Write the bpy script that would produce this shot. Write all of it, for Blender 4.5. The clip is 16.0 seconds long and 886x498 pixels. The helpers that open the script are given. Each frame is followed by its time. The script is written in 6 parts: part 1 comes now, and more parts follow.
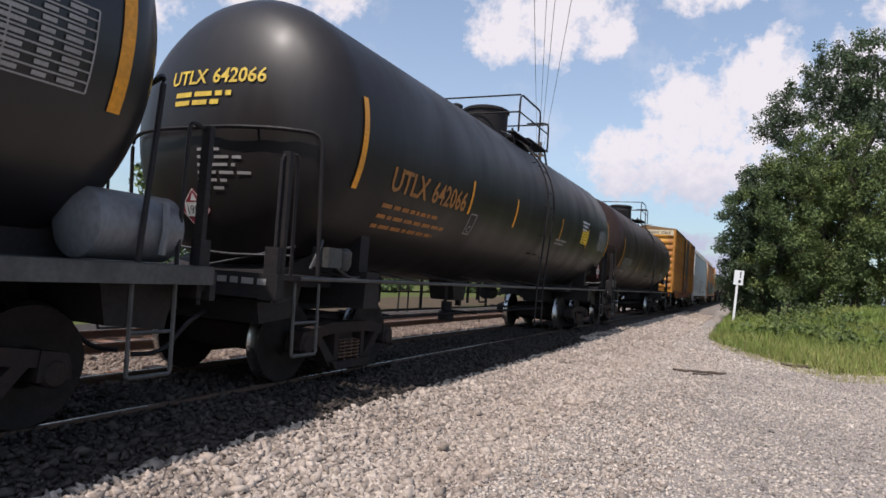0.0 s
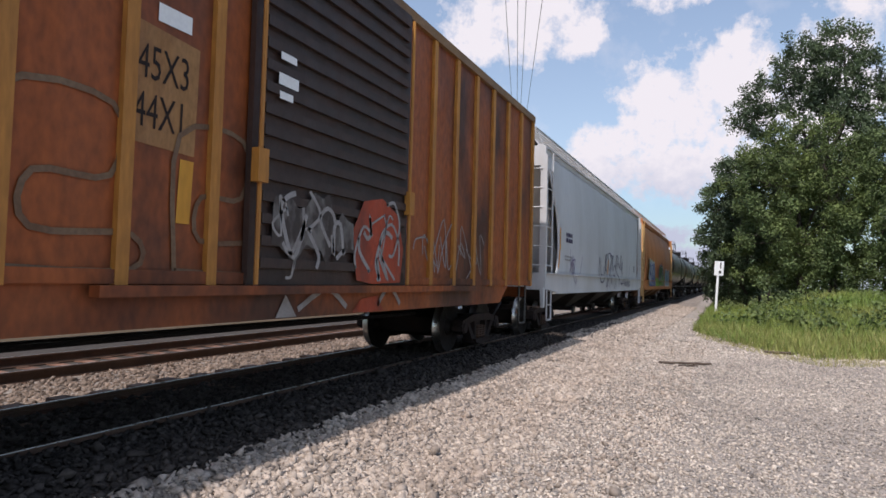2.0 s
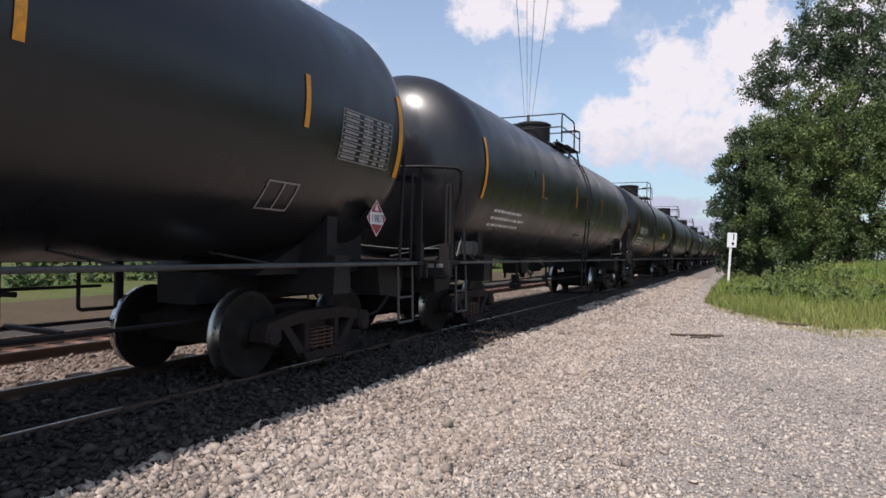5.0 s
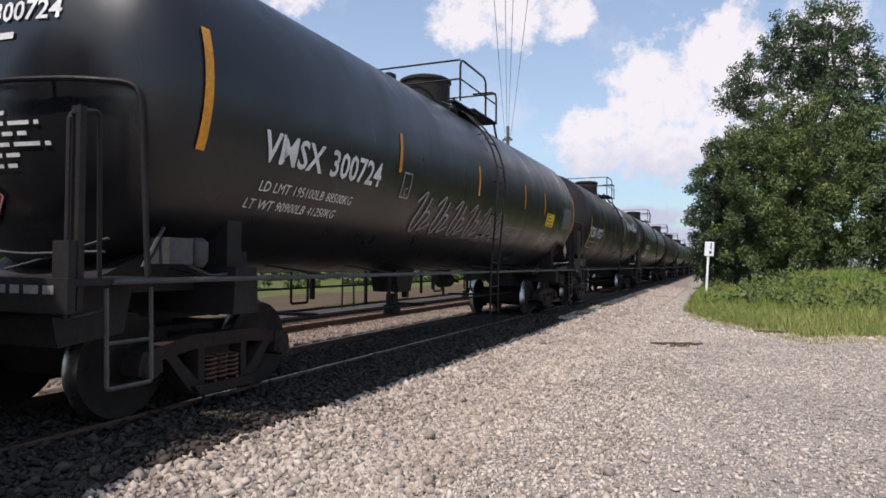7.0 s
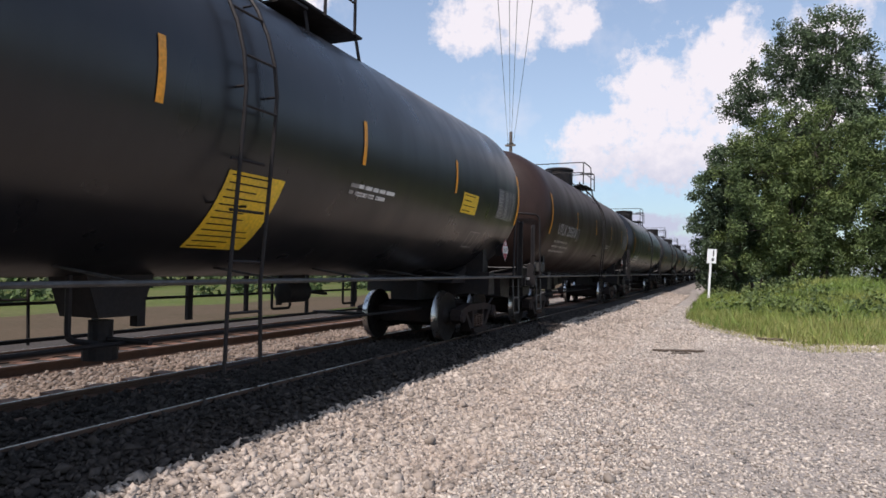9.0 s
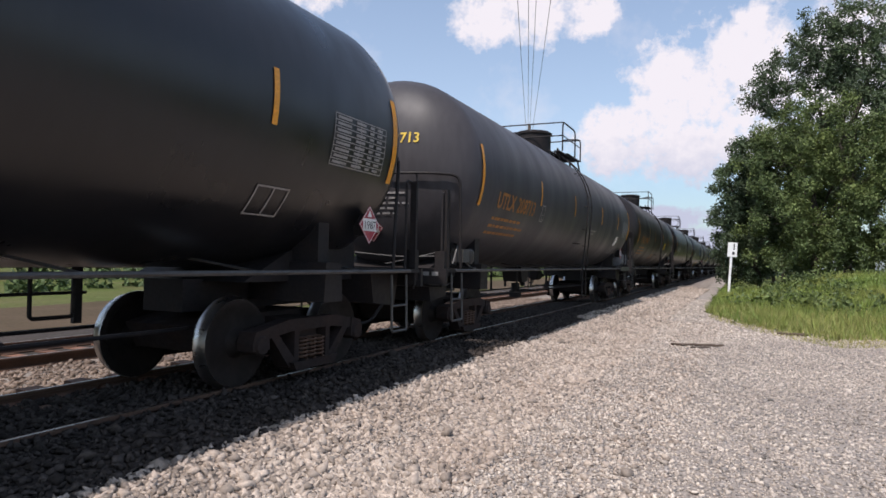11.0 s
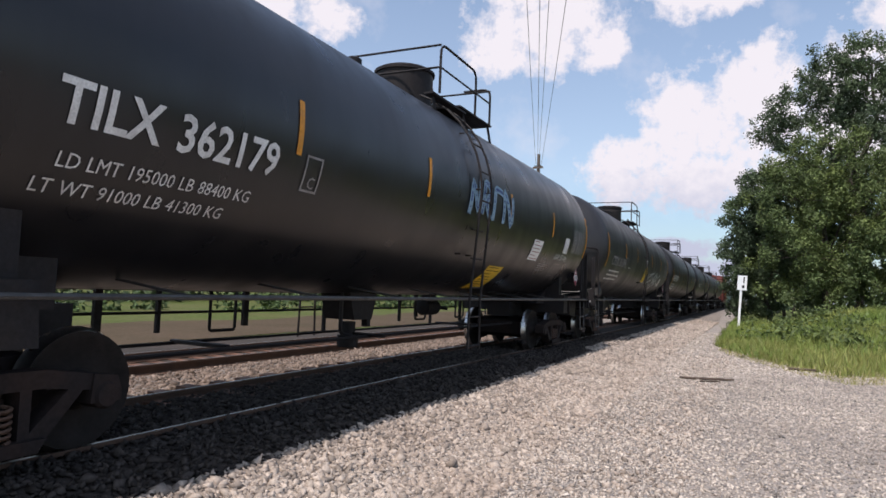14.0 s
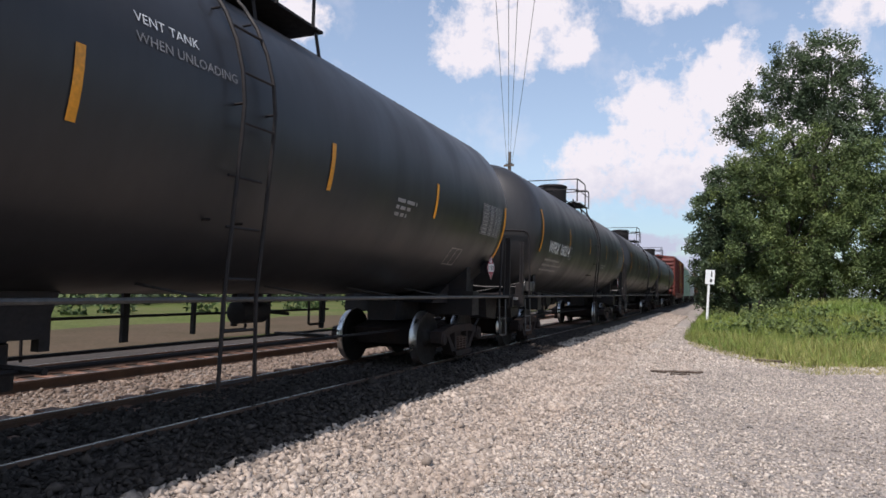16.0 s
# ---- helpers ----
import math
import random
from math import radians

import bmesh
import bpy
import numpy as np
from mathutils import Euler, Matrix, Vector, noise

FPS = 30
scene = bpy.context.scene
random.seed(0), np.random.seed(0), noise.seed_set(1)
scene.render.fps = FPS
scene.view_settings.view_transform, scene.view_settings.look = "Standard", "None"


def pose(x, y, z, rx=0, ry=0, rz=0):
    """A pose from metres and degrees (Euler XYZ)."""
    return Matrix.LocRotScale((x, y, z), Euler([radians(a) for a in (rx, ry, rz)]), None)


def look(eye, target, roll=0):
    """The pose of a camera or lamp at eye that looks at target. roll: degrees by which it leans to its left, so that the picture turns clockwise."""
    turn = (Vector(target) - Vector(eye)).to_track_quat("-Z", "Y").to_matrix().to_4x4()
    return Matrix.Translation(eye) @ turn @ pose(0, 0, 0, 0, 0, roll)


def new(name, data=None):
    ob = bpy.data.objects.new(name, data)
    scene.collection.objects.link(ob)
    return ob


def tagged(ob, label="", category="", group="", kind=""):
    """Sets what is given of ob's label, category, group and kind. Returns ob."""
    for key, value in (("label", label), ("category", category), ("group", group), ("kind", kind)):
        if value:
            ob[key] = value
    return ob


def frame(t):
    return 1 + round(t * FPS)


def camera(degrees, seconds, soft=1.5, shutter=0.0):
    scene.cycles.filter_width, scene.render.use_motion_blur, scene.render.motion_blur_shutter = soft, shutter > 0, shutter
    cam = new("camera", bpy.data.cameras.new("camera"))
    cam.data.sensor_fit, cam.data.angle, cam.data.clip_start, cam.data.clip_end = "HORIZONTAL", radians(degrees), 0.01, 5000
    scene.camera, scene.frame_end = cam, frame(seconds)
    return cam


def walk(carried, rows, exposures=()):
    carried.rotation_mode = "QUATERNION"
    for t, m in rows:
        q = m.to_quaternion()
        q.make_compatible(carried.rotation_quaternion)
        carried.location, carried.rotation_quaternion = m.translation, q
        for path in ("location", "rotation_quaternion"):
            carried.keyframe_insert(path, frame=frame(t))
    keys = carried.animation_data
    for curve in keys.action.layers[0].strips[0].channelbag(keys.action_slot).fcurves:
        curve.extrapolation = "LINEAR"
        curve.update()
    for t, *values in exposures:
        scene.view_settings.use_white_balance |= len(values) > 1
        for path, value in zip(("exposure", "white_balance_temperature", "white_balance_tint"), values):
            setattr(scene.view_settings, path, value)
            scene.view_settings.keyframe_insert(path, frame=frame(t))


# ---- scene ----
# ---- camera ----
cam = camera(68.6, 16.0, soft=1.6, shutter=0.0)
EYE = (5.5, 0.0, 1.62)
# seconds, yaw from the track's line, pitch, roll
PATH = [
    (0.0, 25.06, 2.22, -4.07), (0.5, 23.68, 1.91, -3.66), (1.0, 24.05, 2.24, -2.04), (1.5, 24.10, 1.95, -2.65),
    (2.0, 23.63, 2.60, -1.50), (2.5, 23.59, 2.84, -1.49), (3.0, 24.14, 3.03, -1.61), (3.5, 22.79, 1.89, -2.86),
    (4.0, 24.12, 1.63, -1.28), (4.2, 24.49, 0.82, -1.11), (6.3, 24.40, 0.27, -0.56), (6.5, 24.01, 0.89, -0.60),
    (7.0, 22.93, 1.33, -0.42), (7.5, 22.72, 2.15, -0.87), (8.0, 22.38, 1.88, -1.30), (8.5, 23.02, 1.98, -1.65),
    (9.0, 23.10, 1.76, -0.94), (9.2, 24.40, 2.08, -0.24), (11.5, 24.51, 0.94, -1.33), (12.0, 24.40, 2.02, -1.57),
    (12.5, 24.61, 2.64, -1.81), (13.0, 24.37, 2.49, -2.14), (13.5, 24.93, 3.11, -2.23), (14.0, 25.31, 3.51, -2.22),
    (14.5, 25.37, 3.33, -2.39), (15.0, 24.77, 3.62, -2.31), (15.5, 22.43, 3.33, -1.27), (16.0, 22.94, 3.45, -1.31),
]
walk(cam, [(t, pose(*EYE, 90 + p, r, y)) for t, y, p, r in PATH], exposures=[(0, 0.08, 6500, 16), (2.5, 0.12, 6500, 16), (3.3, -0.2, 6500, 16), (4.2, -0.02, 6500, 16), (6.3, 0.17, 6500, 16), (16, 0.15, 6500, 16)])

RAIL_TOP = 0.275          # height of the near track's rail heads over the gravel lot
SPEED = 20.73             # metres per second, towards the camera
TAU = 2 * math.pi

# ---- world and sun ----
SUN_DIR = Vector((-0.10, -0.49, 0.87)).normalized()
sun = new("sun", bpy.data.lights.new("sun", "SUN"))
sun.data.energy, sun.data.angle, sun.data.color = 3.9, radians(0.8), (1.0, 0.95, 0.88)
sun.matrix_world = look((0, 0, 60), Vector((0, 0, 60)) - SUN_DIR)

# cumulus heaps: azimuth from the track's line, elevation, half width, half height, in degrees
CLOUDS = [(0.5, 15.6, 5.2, 6.0), (-5.0, 13.9, 5.2, 5.4), (-9.6, 10.6, 5.0, 3.8), (6.5, 15.0, 6.0, 5.6), (-3.5, 10.0, 9.0, 3.8),
          (-6.7, 3.9, 8.5, 1.3), (-3.1, 2.4, 3.6, 1.3), (-17.0, 22.6, 8.0, 4.6), (-21.0, 20.6, 4.0, 2.8), (-12.6, 20.6, 3.2, 2.5),
          (-4.0, 24.2, 6.0, 2.4), (10.5, 21.4, 4.6, 2.2), (-43.0, 24.0, 9.0, 4.6), (-36.5, 22.4, 3.4, 2.4), (-58.0, 20.0, 10.0, 7.0)]


def build_world():
    world = bpy.data.worlds.new("sky")
    scene.world = world
    world.use_nodes = True
    nt = world.node_tree
    nt.nodes.clear()
    n, link = nt.nodes.new, nt.links.new

    def maths(op, a, b=None, clamp=False):
        m = n("ShaderNodeMath")
        m.operation, m.use_clamp = op, clamp
        for i, v in enumerate((a, b)):
            if v is None:
                continue
            if isinstance(v, (int, float)):
                m.inputs[i].default_value = v
            else:
                link(v, m.inputs[i])
        return m.outputs[0]

    tc = n("ShaderNodeTexCoord")
    sep = n("ShaderNodeSeparateXYZ")
    link(tc.outputs["Generated"], sep.inputs[0])
    az = maths("MULTIPLY", maths("ARCTAN2", sep.outputs[0], sep.outputs[1]), 180 / math.pi)
    el = maths("MULTIPLY", maths("ARCSINE", sep.outputs[2]), 180 / math.pi)
    comb = n("ShaderNodeCombineXYZ")
    link(az, comb.inputs[0]), link(el, comb.inputs[1])

    def noise_tex(scale, detail, rough=0.55):
        t = n("ShaderNodeTexNoise")
        t.inputs["Scale"].default_value, t.inputs["Detail"].default_value, t.inputs["Roughness"].default_value = scale, detail, rough
        link(comb.outputs[0], t.inputs["Vector"])
        return t.outputs["Fac"]

    billow, fine, wide = noise_tex(0.40, 9, 0.66), noise_tex(0.9, 6), noise_tex(0.13, 6, 0.6)
    heap = None
    for a, e, ra, re in CLOUDS:
        dx = maths("MULTIPLY", maths("SUBTRACT", az, a), 1 / ra)
        dy = maths("MULTIPLY", maths("SUBTRACT", el, e), 1 / re)
        d = maths("SUBTRACT", 1.0, maths("ADD", maths("MULTIPLY", dx, dx), maths("MULTIPLY", dy, dy)))
        heap = d if heap is None else maths("SMOOTH_MAX", heap, d)
        if heap is not d:
            heap.node.inputs[2].default_value = 0.3
    edge = maths("ADD", heap, maths("MULTIPLY", maths("SUBTRACT", billow, 0.5), 3.1))
    mask = maths("MULTIPLY", maths("SUBTRACT", edge, 0.0), 1.35, True)
    thin = maths("MULTIPLY", maths("SUBTRACT", wide, 0.42), 3.0, True)
    thin = maths("MULTIPLY", thin, maths("MAXIMUM", maths("SUBTRACT", 1.5, maths("MULTIPLY", el, 0.03), True), 0.9))
    haze = maths("SUBTRACT", 0.62, maths("MULTIPLY", el, 0.014), True)
    mask = maths("MAXIMUM", mask, maths("MAXIMUM", maths("MULTIPLY", thin, 0.55), maths("MULTIPLY", haze, 0.55)))
    # sky
    sky = n("ShaderNodeTexSky")
    sky.sky_type, sky.sun_disc = "NISHITA", False
    sky.sun_elevation = math.asin(SUN_DIR.z)
    sky.sun_rotation = math.atan2(SUN_DIR.x, SUN_DIR.y)
    sky.air_density, sky.dust_density, sky.ozone_density = 1.0, 1.6, 1.2
    scale = n("ShaderNodeMix")
    scale.data_type, scale.blend_type = "RGBA", "MULTIPLY"
    scale.inputs[0].default_value = 1.0
    scale.inputs[7].default_value = (0.136, 0.160, 0.160, 1)
    link(sky.outputs[0], scale.inputs[6])
    # cloud shading: white heaps with grey-violet undersides
    tone = maths("ADD", maths("MULTIPLY", maths("SUBTRACT", fine, 0.5), 0.9), maths("MULTIPLY", maths("SUBTRACT", el, 6.2), 0.22))
    tone = maths("ADD", tone, maths("MULTIPLY", maths("SUBTRACT", billow, 0.5), 1.2), True)
    col = n("ShaderNodeMix")
    col.data_type = "RGBA"
    col.inputs[6].default_value, col.inputs[7].default_value = (0.50, 0.54, 0.66, 1), (0.80, 0.785, 0.82, 1)
    link(tone, col.inputs[0])
    mix = n("ShaderNodeMix")
    mix.data_type = "RGBA"
    link(mask, mix.inputs[0]), link(scale.outputs[2], mix.inputs[6]), link(col.outputs[2], mix.inputs[7])
    bg = n("ShaderNodeBackground")
    link(mix.outputs[2], bg.inputs["Color"])
    out = n("ShaderNodeOutputWorld")
    link(bg.outputs[0], out.inputs["Surface"])


build_world()


# ---- materials ----
def material(name, base, rough=0.6, metal=0.0, dirt=None, amount=0.5, scale=1.5, streak=1.0, grain=30.0, grain_amount=0.2,
             bump=0.0, bump_scale=60.0, vary=0.0, island=False, sheen=0.4, edge=(0.42, 0.68)):
    m = bpy.data.materials.new(name)
    m.use_nodes = True
    nt = m.node_tree
    n, link = nt.nodes.new, nt.links.new
    bsdf = nt.nodes["Principled BSDF"]
    bsdf.inputs["Metallic"].default_value = metal
    bsdf.inputs["Specular IOR Level"].default_value = sheen
    tc = n("ShaderNodeTexCoord")
    mp = n("ShaderNodeMapping")
    mp.inputs["Scale"].default_value = (1, 1, 1 / streak)
    link(tc.outputs["Object"], mp.inputs["Vector"])

    def noise_tex(s, detail=5.0):
        t = n("ShaderNodeTexNoise")
        t.inputs["Scale"].default_value, t.inputs["Detail"].default_value = s, detail
        link(mp.outputs[0], t.inputs["Vector"])
        return t.outputs["Fac"]

    def remap(v, a, b, c, d):
        r = n("ShaderNodeMapRange")
        for i, x in zip((1, 2, 3, 4), (a, b, c, d)):
            r.inputs[i].default_value = x
        link(v, r.inputs[0])
        return r.outputs[0]

    rgb = n("ShaderNodeRGB")
    rgb.outputs[0].default_value = (*base, 1)
    colour = rgb.outputs[0]
    wear = remap(noise_tex(scale, 7.0), edge[0], edge[1], 0.0, amount)
    if dirt:
        mx = n("ShaderNodeMix")
        mx.data_type = "RGBA"
        mx.inputs[7].default_value = (*dirt, 1)
        link(wear, mx.inputs[0]), link(colour, mx.inputs[6])
        colour = mx.outputs[2]
    hsv = n("ShaderNodeHueSaturation")
    link(colour, hsv.inputs["Color"])
    value = remap(noise_tex(grain, 3.0), 0.25, 0.75, 1 - grain_amount, 1 + grain_amount)
    if vary:
        src = n("ShaderNodeNewGeometry").outputs["Random Per Island"] if island else n("ShaderNodeObjectInfo").outputs["Random"]
        mul = n("ShaderNodeMath")
        mul.operation = "MULTIPLY"
        link(value, mul.inputs[0]), link(remap(src, 0, 1, 1 - vary, 1 + vary), mul.inputs[1])
        value = mul.outputs[0]
    link(value, hsv.inputs["Value"])
    link(hsv.outputs[0], bsdf.inputs["Base Color"])
    link(remap(noise_tex(scale * 3, 4.0), 0.3, 0.7, max(0.02, rough - 0.09), min(1.0, rough + 0.09)), bsdf.inputs["Roughness"])
    if bump:
        b = n("ShaderNodeBump")
        b.inputs["Distance"].default_value = bump
        b.inputs["Strength"].default_value = 1.0
        link(noise_tex(bump_scale, 4.0), b.inputs["Height"])
        link(b.outputs[0], bsdf.inputs["Normal"])
    return m


M = dict(
    gravel=material("lot_gravel", (0.30, 0.262, 0.232), 0.95, sheen=0.1, dirt=(0.215, 0.187, 0.166), amount=0.8, scale=0.35, grain=30, grain_amount=0.5, bump=0.03, bump_scale=22),
    # bed colour holds the train's shade, hence near black
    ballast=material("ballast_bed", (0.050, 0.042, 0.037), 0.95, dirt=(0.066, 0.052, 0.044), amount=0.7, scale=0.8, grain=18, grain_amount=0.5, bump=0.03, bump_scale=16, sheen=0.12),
    brown_stone=material("brown_ballast_stone", (0.20, 0.15, 0.118), 0.95, dirt=(0.11, 0.075, 0.058), amount=0.7, scale=0.9, vary=0.5, island=True, grain=60),
    bin_dark=material("dark_bin_paint", (0.055, 0.046, 0.040), 0.8, dirt=(0.025, 0.021, 0.019), amount=0.8, scale=1.2, streak=3, grain=12),
    stone=material("ballast_stone", (0.375, 0.312, 0.262), 0.95, sheen=0.2, dirt=(0.25, 0.195, 0.157), amount=0.6, scale=0.9, vary=0.42, island=True, grain=60),
    pebble=material("lot_pebble", (0.455, 0.388, 0.33), 0.95, dirt=(0.28, 0.24, 0.21), amount=0.6, scale=0.5, vary=0.38, island=True, grain=60),
    packed=material("packed_grey_gravel", (0.255, 0.229, 0.211), 0.95, sheen=0.2, dirt=(0.22, 0.195, 0.175), amount=0.6, scale=0.5, vary=0.35, island=True, grain=60),
    ghost=material("ghost_paint", (0.17, 0.105, 0.06), 0.65, dirt=(0.11, 0.05, 0.025), amount=0.8, scale=3),
    shoulder=material("ballast_shoulder", (0.235, 0.198, 0.168), 0.95, dirt=(0.155, 0.125, 0.105), amount=0.7, scale=0.8, grain=18, grain_amount=0.5, bump=0.03, bump_scale=16),
    # stones near the rail: the train's shade is put into this colour besides oil
    shaded_oily=material("shaded_oily_stone", (0.052, 0.043, 0.038), 0.9, dirt=(0.048, 0.038, 0.033), amount=0.6, scale=0.9, vary=0.55, island=True, grain=60, sheen=0.12),
    rail=material("rail_rust", (0.10, 0.055, 0.035), 0.75, dirt=(0.05, 0.03, 0.022), amount=0.6, scale=3, grain=50, bump=0.002),
    head=material("rail_head_steel", (0.19, 0.18, 0.17), 0.30, 1.0, dirt=(0.10, 0.085, 0.075), amount=0.6, scale=2, grain_amount=0.08),
    tie=material("tie_wood", (0.17, 0.085, 0.055), 0.9, dirt=(0.09, 0.06, 0.045), amount=0.6, scale=3, grain=40, grain_amount=0.4, bump=0.006, bump_scale=30, vary=0.35),
    dirt=material("service_road_dirt", (0.088, 0.064, 0.043), 0.95, sheen=0.05, dirt=(0.066, 0.052, 0.032), amount=0.7, scale=0.4, grain=9, grain_amount=0.25, bump=0.02, bump_scale=10),
    soil=material("ground_soil_grass", (0.075, 0.095, 0.025), 0.95, sheen=0.1, dirt=(0.12, 0.10, 0.05), amount=0.6, scale=0.25, grain=5, grain_amount=0.35, bump=0.04, bump_scale=6),
    blade=material("grass_blade", (0.135, 0.195, 0.035), 0.6, dirt=(0.27, 0.26, 0.07), amount=0.75, scale=0.35, vary=0.35, island=True, grain=2, grain_amount=0.15),
    dryblade=material("dry_grass_blade", (0.34, 0.30, 0.11), 0.7, dirt=(0.17, 0.20, 0.04), amount=0.6, scale=0.5, vary=0.3, island=True),
    leaf_dark=material("walnut_leaf", (0.055, 0.080, 0.040), 0.68, dirt=(0.085, 0.125, 0.045), amount=0.7, scale=0.3, vary=0.45, island=True),
    leaf_light=material("young_leaf", (0.080, 0.112, 0.035), 0.68, dirt=(0.125, 0.155, 0.034), amount=0.7, scale=0.35, vary=0.4, island=True),
    bark=material("bark", (0.07, 0.055, 0.045), 0.9, grain=12, grain_amount=0.4, bump=0.03, bump_scale=9, streak=5),
    tank_black=material("tank_black_paint", (0.0115, 0.0112, 0.0135), 0.33, dirt=(0.017, 0.0152, 0.0155), amount=0.6, scale=0.6, streak=4, grain=8, grain_amount=0.15, sheen=0.5),
    tank_brown=material("tank_sooty_brown_paint", (0.0145, 0.0118, 0.0115), 0.43, dirt=(0.024, 0.0192, 0.0178), amount=0.6, scale=0.5, streak=4, grain=9, grain_amount=0.18, sheen=0.28),
    tank_rust=material("tank_rusty_brown_paint", (0.030, 0.0175, 0.015), 0.46, dirt=(0.034, 0.019, 0.015), amount=0.6, scale=0.5, streak=4, grain=9, grain_amount=0.18, sheen=0.2),
    tank_grey=material("tank_grey_paint", (0.058, 0.054, 0.060), 0.45, dirt=(0.044, 0.039, 0.039), amount=0.5, scale=0.45, streak=4, grain=10, grain_amount=0.12, sheen=0.2),
    tank_slate=material("tank_slate_paint", (0.022, 0.0212, 0.0235), 0.44, dirt=(0.031, 0.028, 0.028), amount=0.5, scale=0.5, streak=4, grain=10, grain_amount=0.12, sheen=0.42),
    iron=material("black_ironwork", (0.024, 0.0215, 0.0225), 0.55, dirt=(0.034, 0.027, 0.024), amount=0.6, scale=4, grain=30, bump=0.001, sheen=0.12),
    truck=material("truck_cast_steel", (0.027, 0.021, 0.020), 0.75, dirt=(0.042, 0.026, 0.021), amount=0.6, scale=3, grain=25, bump=0.003, bump_scale=40, sheen=0.12),
    wheel=material("wheel_steel", (0.028, 0.023, 0.021), 0.65, 0.2, dirt=(0.012, 0.010, 0.009), amount=0.6, scale=5, sheen=0.12),
    tread=material("wheel_tread_steel", (0.5, 0.48, 0.46), 0.3, 1.0, grain_amount=0.1),
    piperail=material("worn_grey_pipe", (0.075, 0.072, 0.07), 0.5, 0.2, dirt=(0.03, 0.026, 0.024), amount=0.6, scale=4),
    reservoir=material("grey_reservoir_paint", (0.15, 0.15, 0.16), 0.45, dirt=(0.12, 0.10, 0.09), amount=0.6, scale=3, streak=2),
    orange_tape=material("orange_reflective_tape", (0.75, 0.30, 0.02), 0.45, dirt=(0.42, 0.20, 0.05), amount=0.5, scale=4, vary=0.15),
    yellow=material("yellow_decal", (0.78, 0.50, 0.03), 0.5, dirt=(0.45, 0.30, 0.06), amount=0.4, scale=5),
    white=material("white_stencil_paint", (0.72, 0.71, 0.69), 0.6, dirt=(0.38, 0.35, 0.33), amount=0.5, scale=6, grain=60),
    faded=material("faded_white_stencil", (0.30, 0.28, 0.27), 0.7, dirt=(0.16, 0.14, 0.13), amount=0.5, scale=6, grain=60),
    stencil_yellow=material("yellow_stencil_paint", (0.70, 0.48, 0.06), 0.6, dirt=(0.35, 0.22, 0.05), amount=0.5, scale=6),
    stencil_orange=material("faded_orange_stencil", (0.36, 0.15, 0.035), 0.65, dirt=(0.16, 0.08, 0.04), amount=0.5, scale=6),
    red=material("placard_red", (0.29, 0.022, 0.04), 0.5, dirt=(0.35, 0.10, 0.10), amount=0.4, scale=8),
    black=material("black_lettering", (0.015, 0.014, 0.016), 0.6),
    box_yellow=material("boxcar_yellow_paint", (0.62, 0.30, 0.025), 0.55, dirt=(0.30, 0.10, 0.03), amount=0.85, scale=1.1, streak=2.5, grain=14, grain_amount=0.15),
    # boxcar rust; also paints shade onto the orange hopper's end slopes
    box_rust_hop_shade=material("boxcar_rust_hopper_shade", (0.27, 0.068, 0.015), 0.6, dirt=(0.055, 0.02, 0.012), amount=0.95, scale=0.9, streak=1.8, grain=14, grain_amount=0.3, edge=(0.44, 0.64)),
    box_trim=material("boxcar_ochre_post", (0.46, 0.20, 0.035), 0.6, dirt=(0.16, 0.05, 0.018), amount=0.9, scale=1.6, streak=5),
    box_door=material("boxcar_sooty_door", (0.034, 0.022, 0.019), 0.6, dirt=(0.085, 0.036, 0.022), amount=0.5, scale=1.2, streak=2),
    box_roof=material("rusted_roof_paint", (0.24, 0.13, 0.05), 0.6, 0.0, dirt=(0.10, 0.06, 0.04), amount=0.6, scale=1.2),
    red_box=material("mineral_red_paint", (0.16, 0.035, 0.028), 0.6, dirt=(0.08, 0.03, 0.025), amount=0.6, scale=1.0, streak=3),
    hop_grey=material("hopper_light_grey_paint", (0.56, 0.555, 0.565), 0.5, dirt=(0.42, 0.40, 0.385), amount=0.5, scale=0.7, streak=3, grain=10, grain_amount=0.05),
    hop_orange=material("hopper_faded_orange_paint", (0.52, 0.205, 0.075), 0.55, dirt=(0.36, 0.115, 0.04), amount=0.7, scale=0.8, streak=2.5, grain=10, grain_amount=0.10),
    hop_ochre=material("hopper_ochre_ladder_paint", (0.62, 0.38, 0.16), 0.6, dirt=(0.42, 0.18, 0.07), amount=0.7, scale=2, streak=3),
    hop_green=material("hopper_pale_green_paint", (0.30, 0.42, 0.33), 0.6, dirt=(0.2, 0.22, 0.18), amount=0.5, scale=0.8, streak=3),
    bin_tan=material("faded_tan_bin_paint", (0.30, 0.15, 0.07), 0.6, dirt=(0.12, 0.07, 0.045), amount=0.8, scale=1.5, streak=3),
    grate=material("galvanised_grating", (0.45, 0.44, 0.43), 0.5, 0.5, dirt=(0.3, 0.26, 0.23), amount=0.5, scale=3),
    purple=material("purple_spray", (0.075, 0.055, 0.105), 0.6, grain_amount=0.1),
    navy=material("navy_spray", (0.045, 0.075, 0.20), 0.6, dirt=(0.07, 0.10, 0.24), amount=0.5),
    chalk=material("white_spray", (0.66, 0.68, 0.68), 0.6),
    lime=material("lime_spray", (0.16, 0.30, 0.045), 0.6, dirt=(0.10, 0.20, 0.04), amount=0.6),
    darkgreen=material("dark_green_spray", (0.035, 0.085, 0.03), 0.6),
    paleblue=material("pale_blue_spray", (0.22, 0.33, 0.42), 0.6),
    violet=material("violet_spray", (0.20, 0.15, 0.26), 0.6),
    silver=material("silver_spray", (0.22, 0.22, 0.22), 0.5, 0.3),
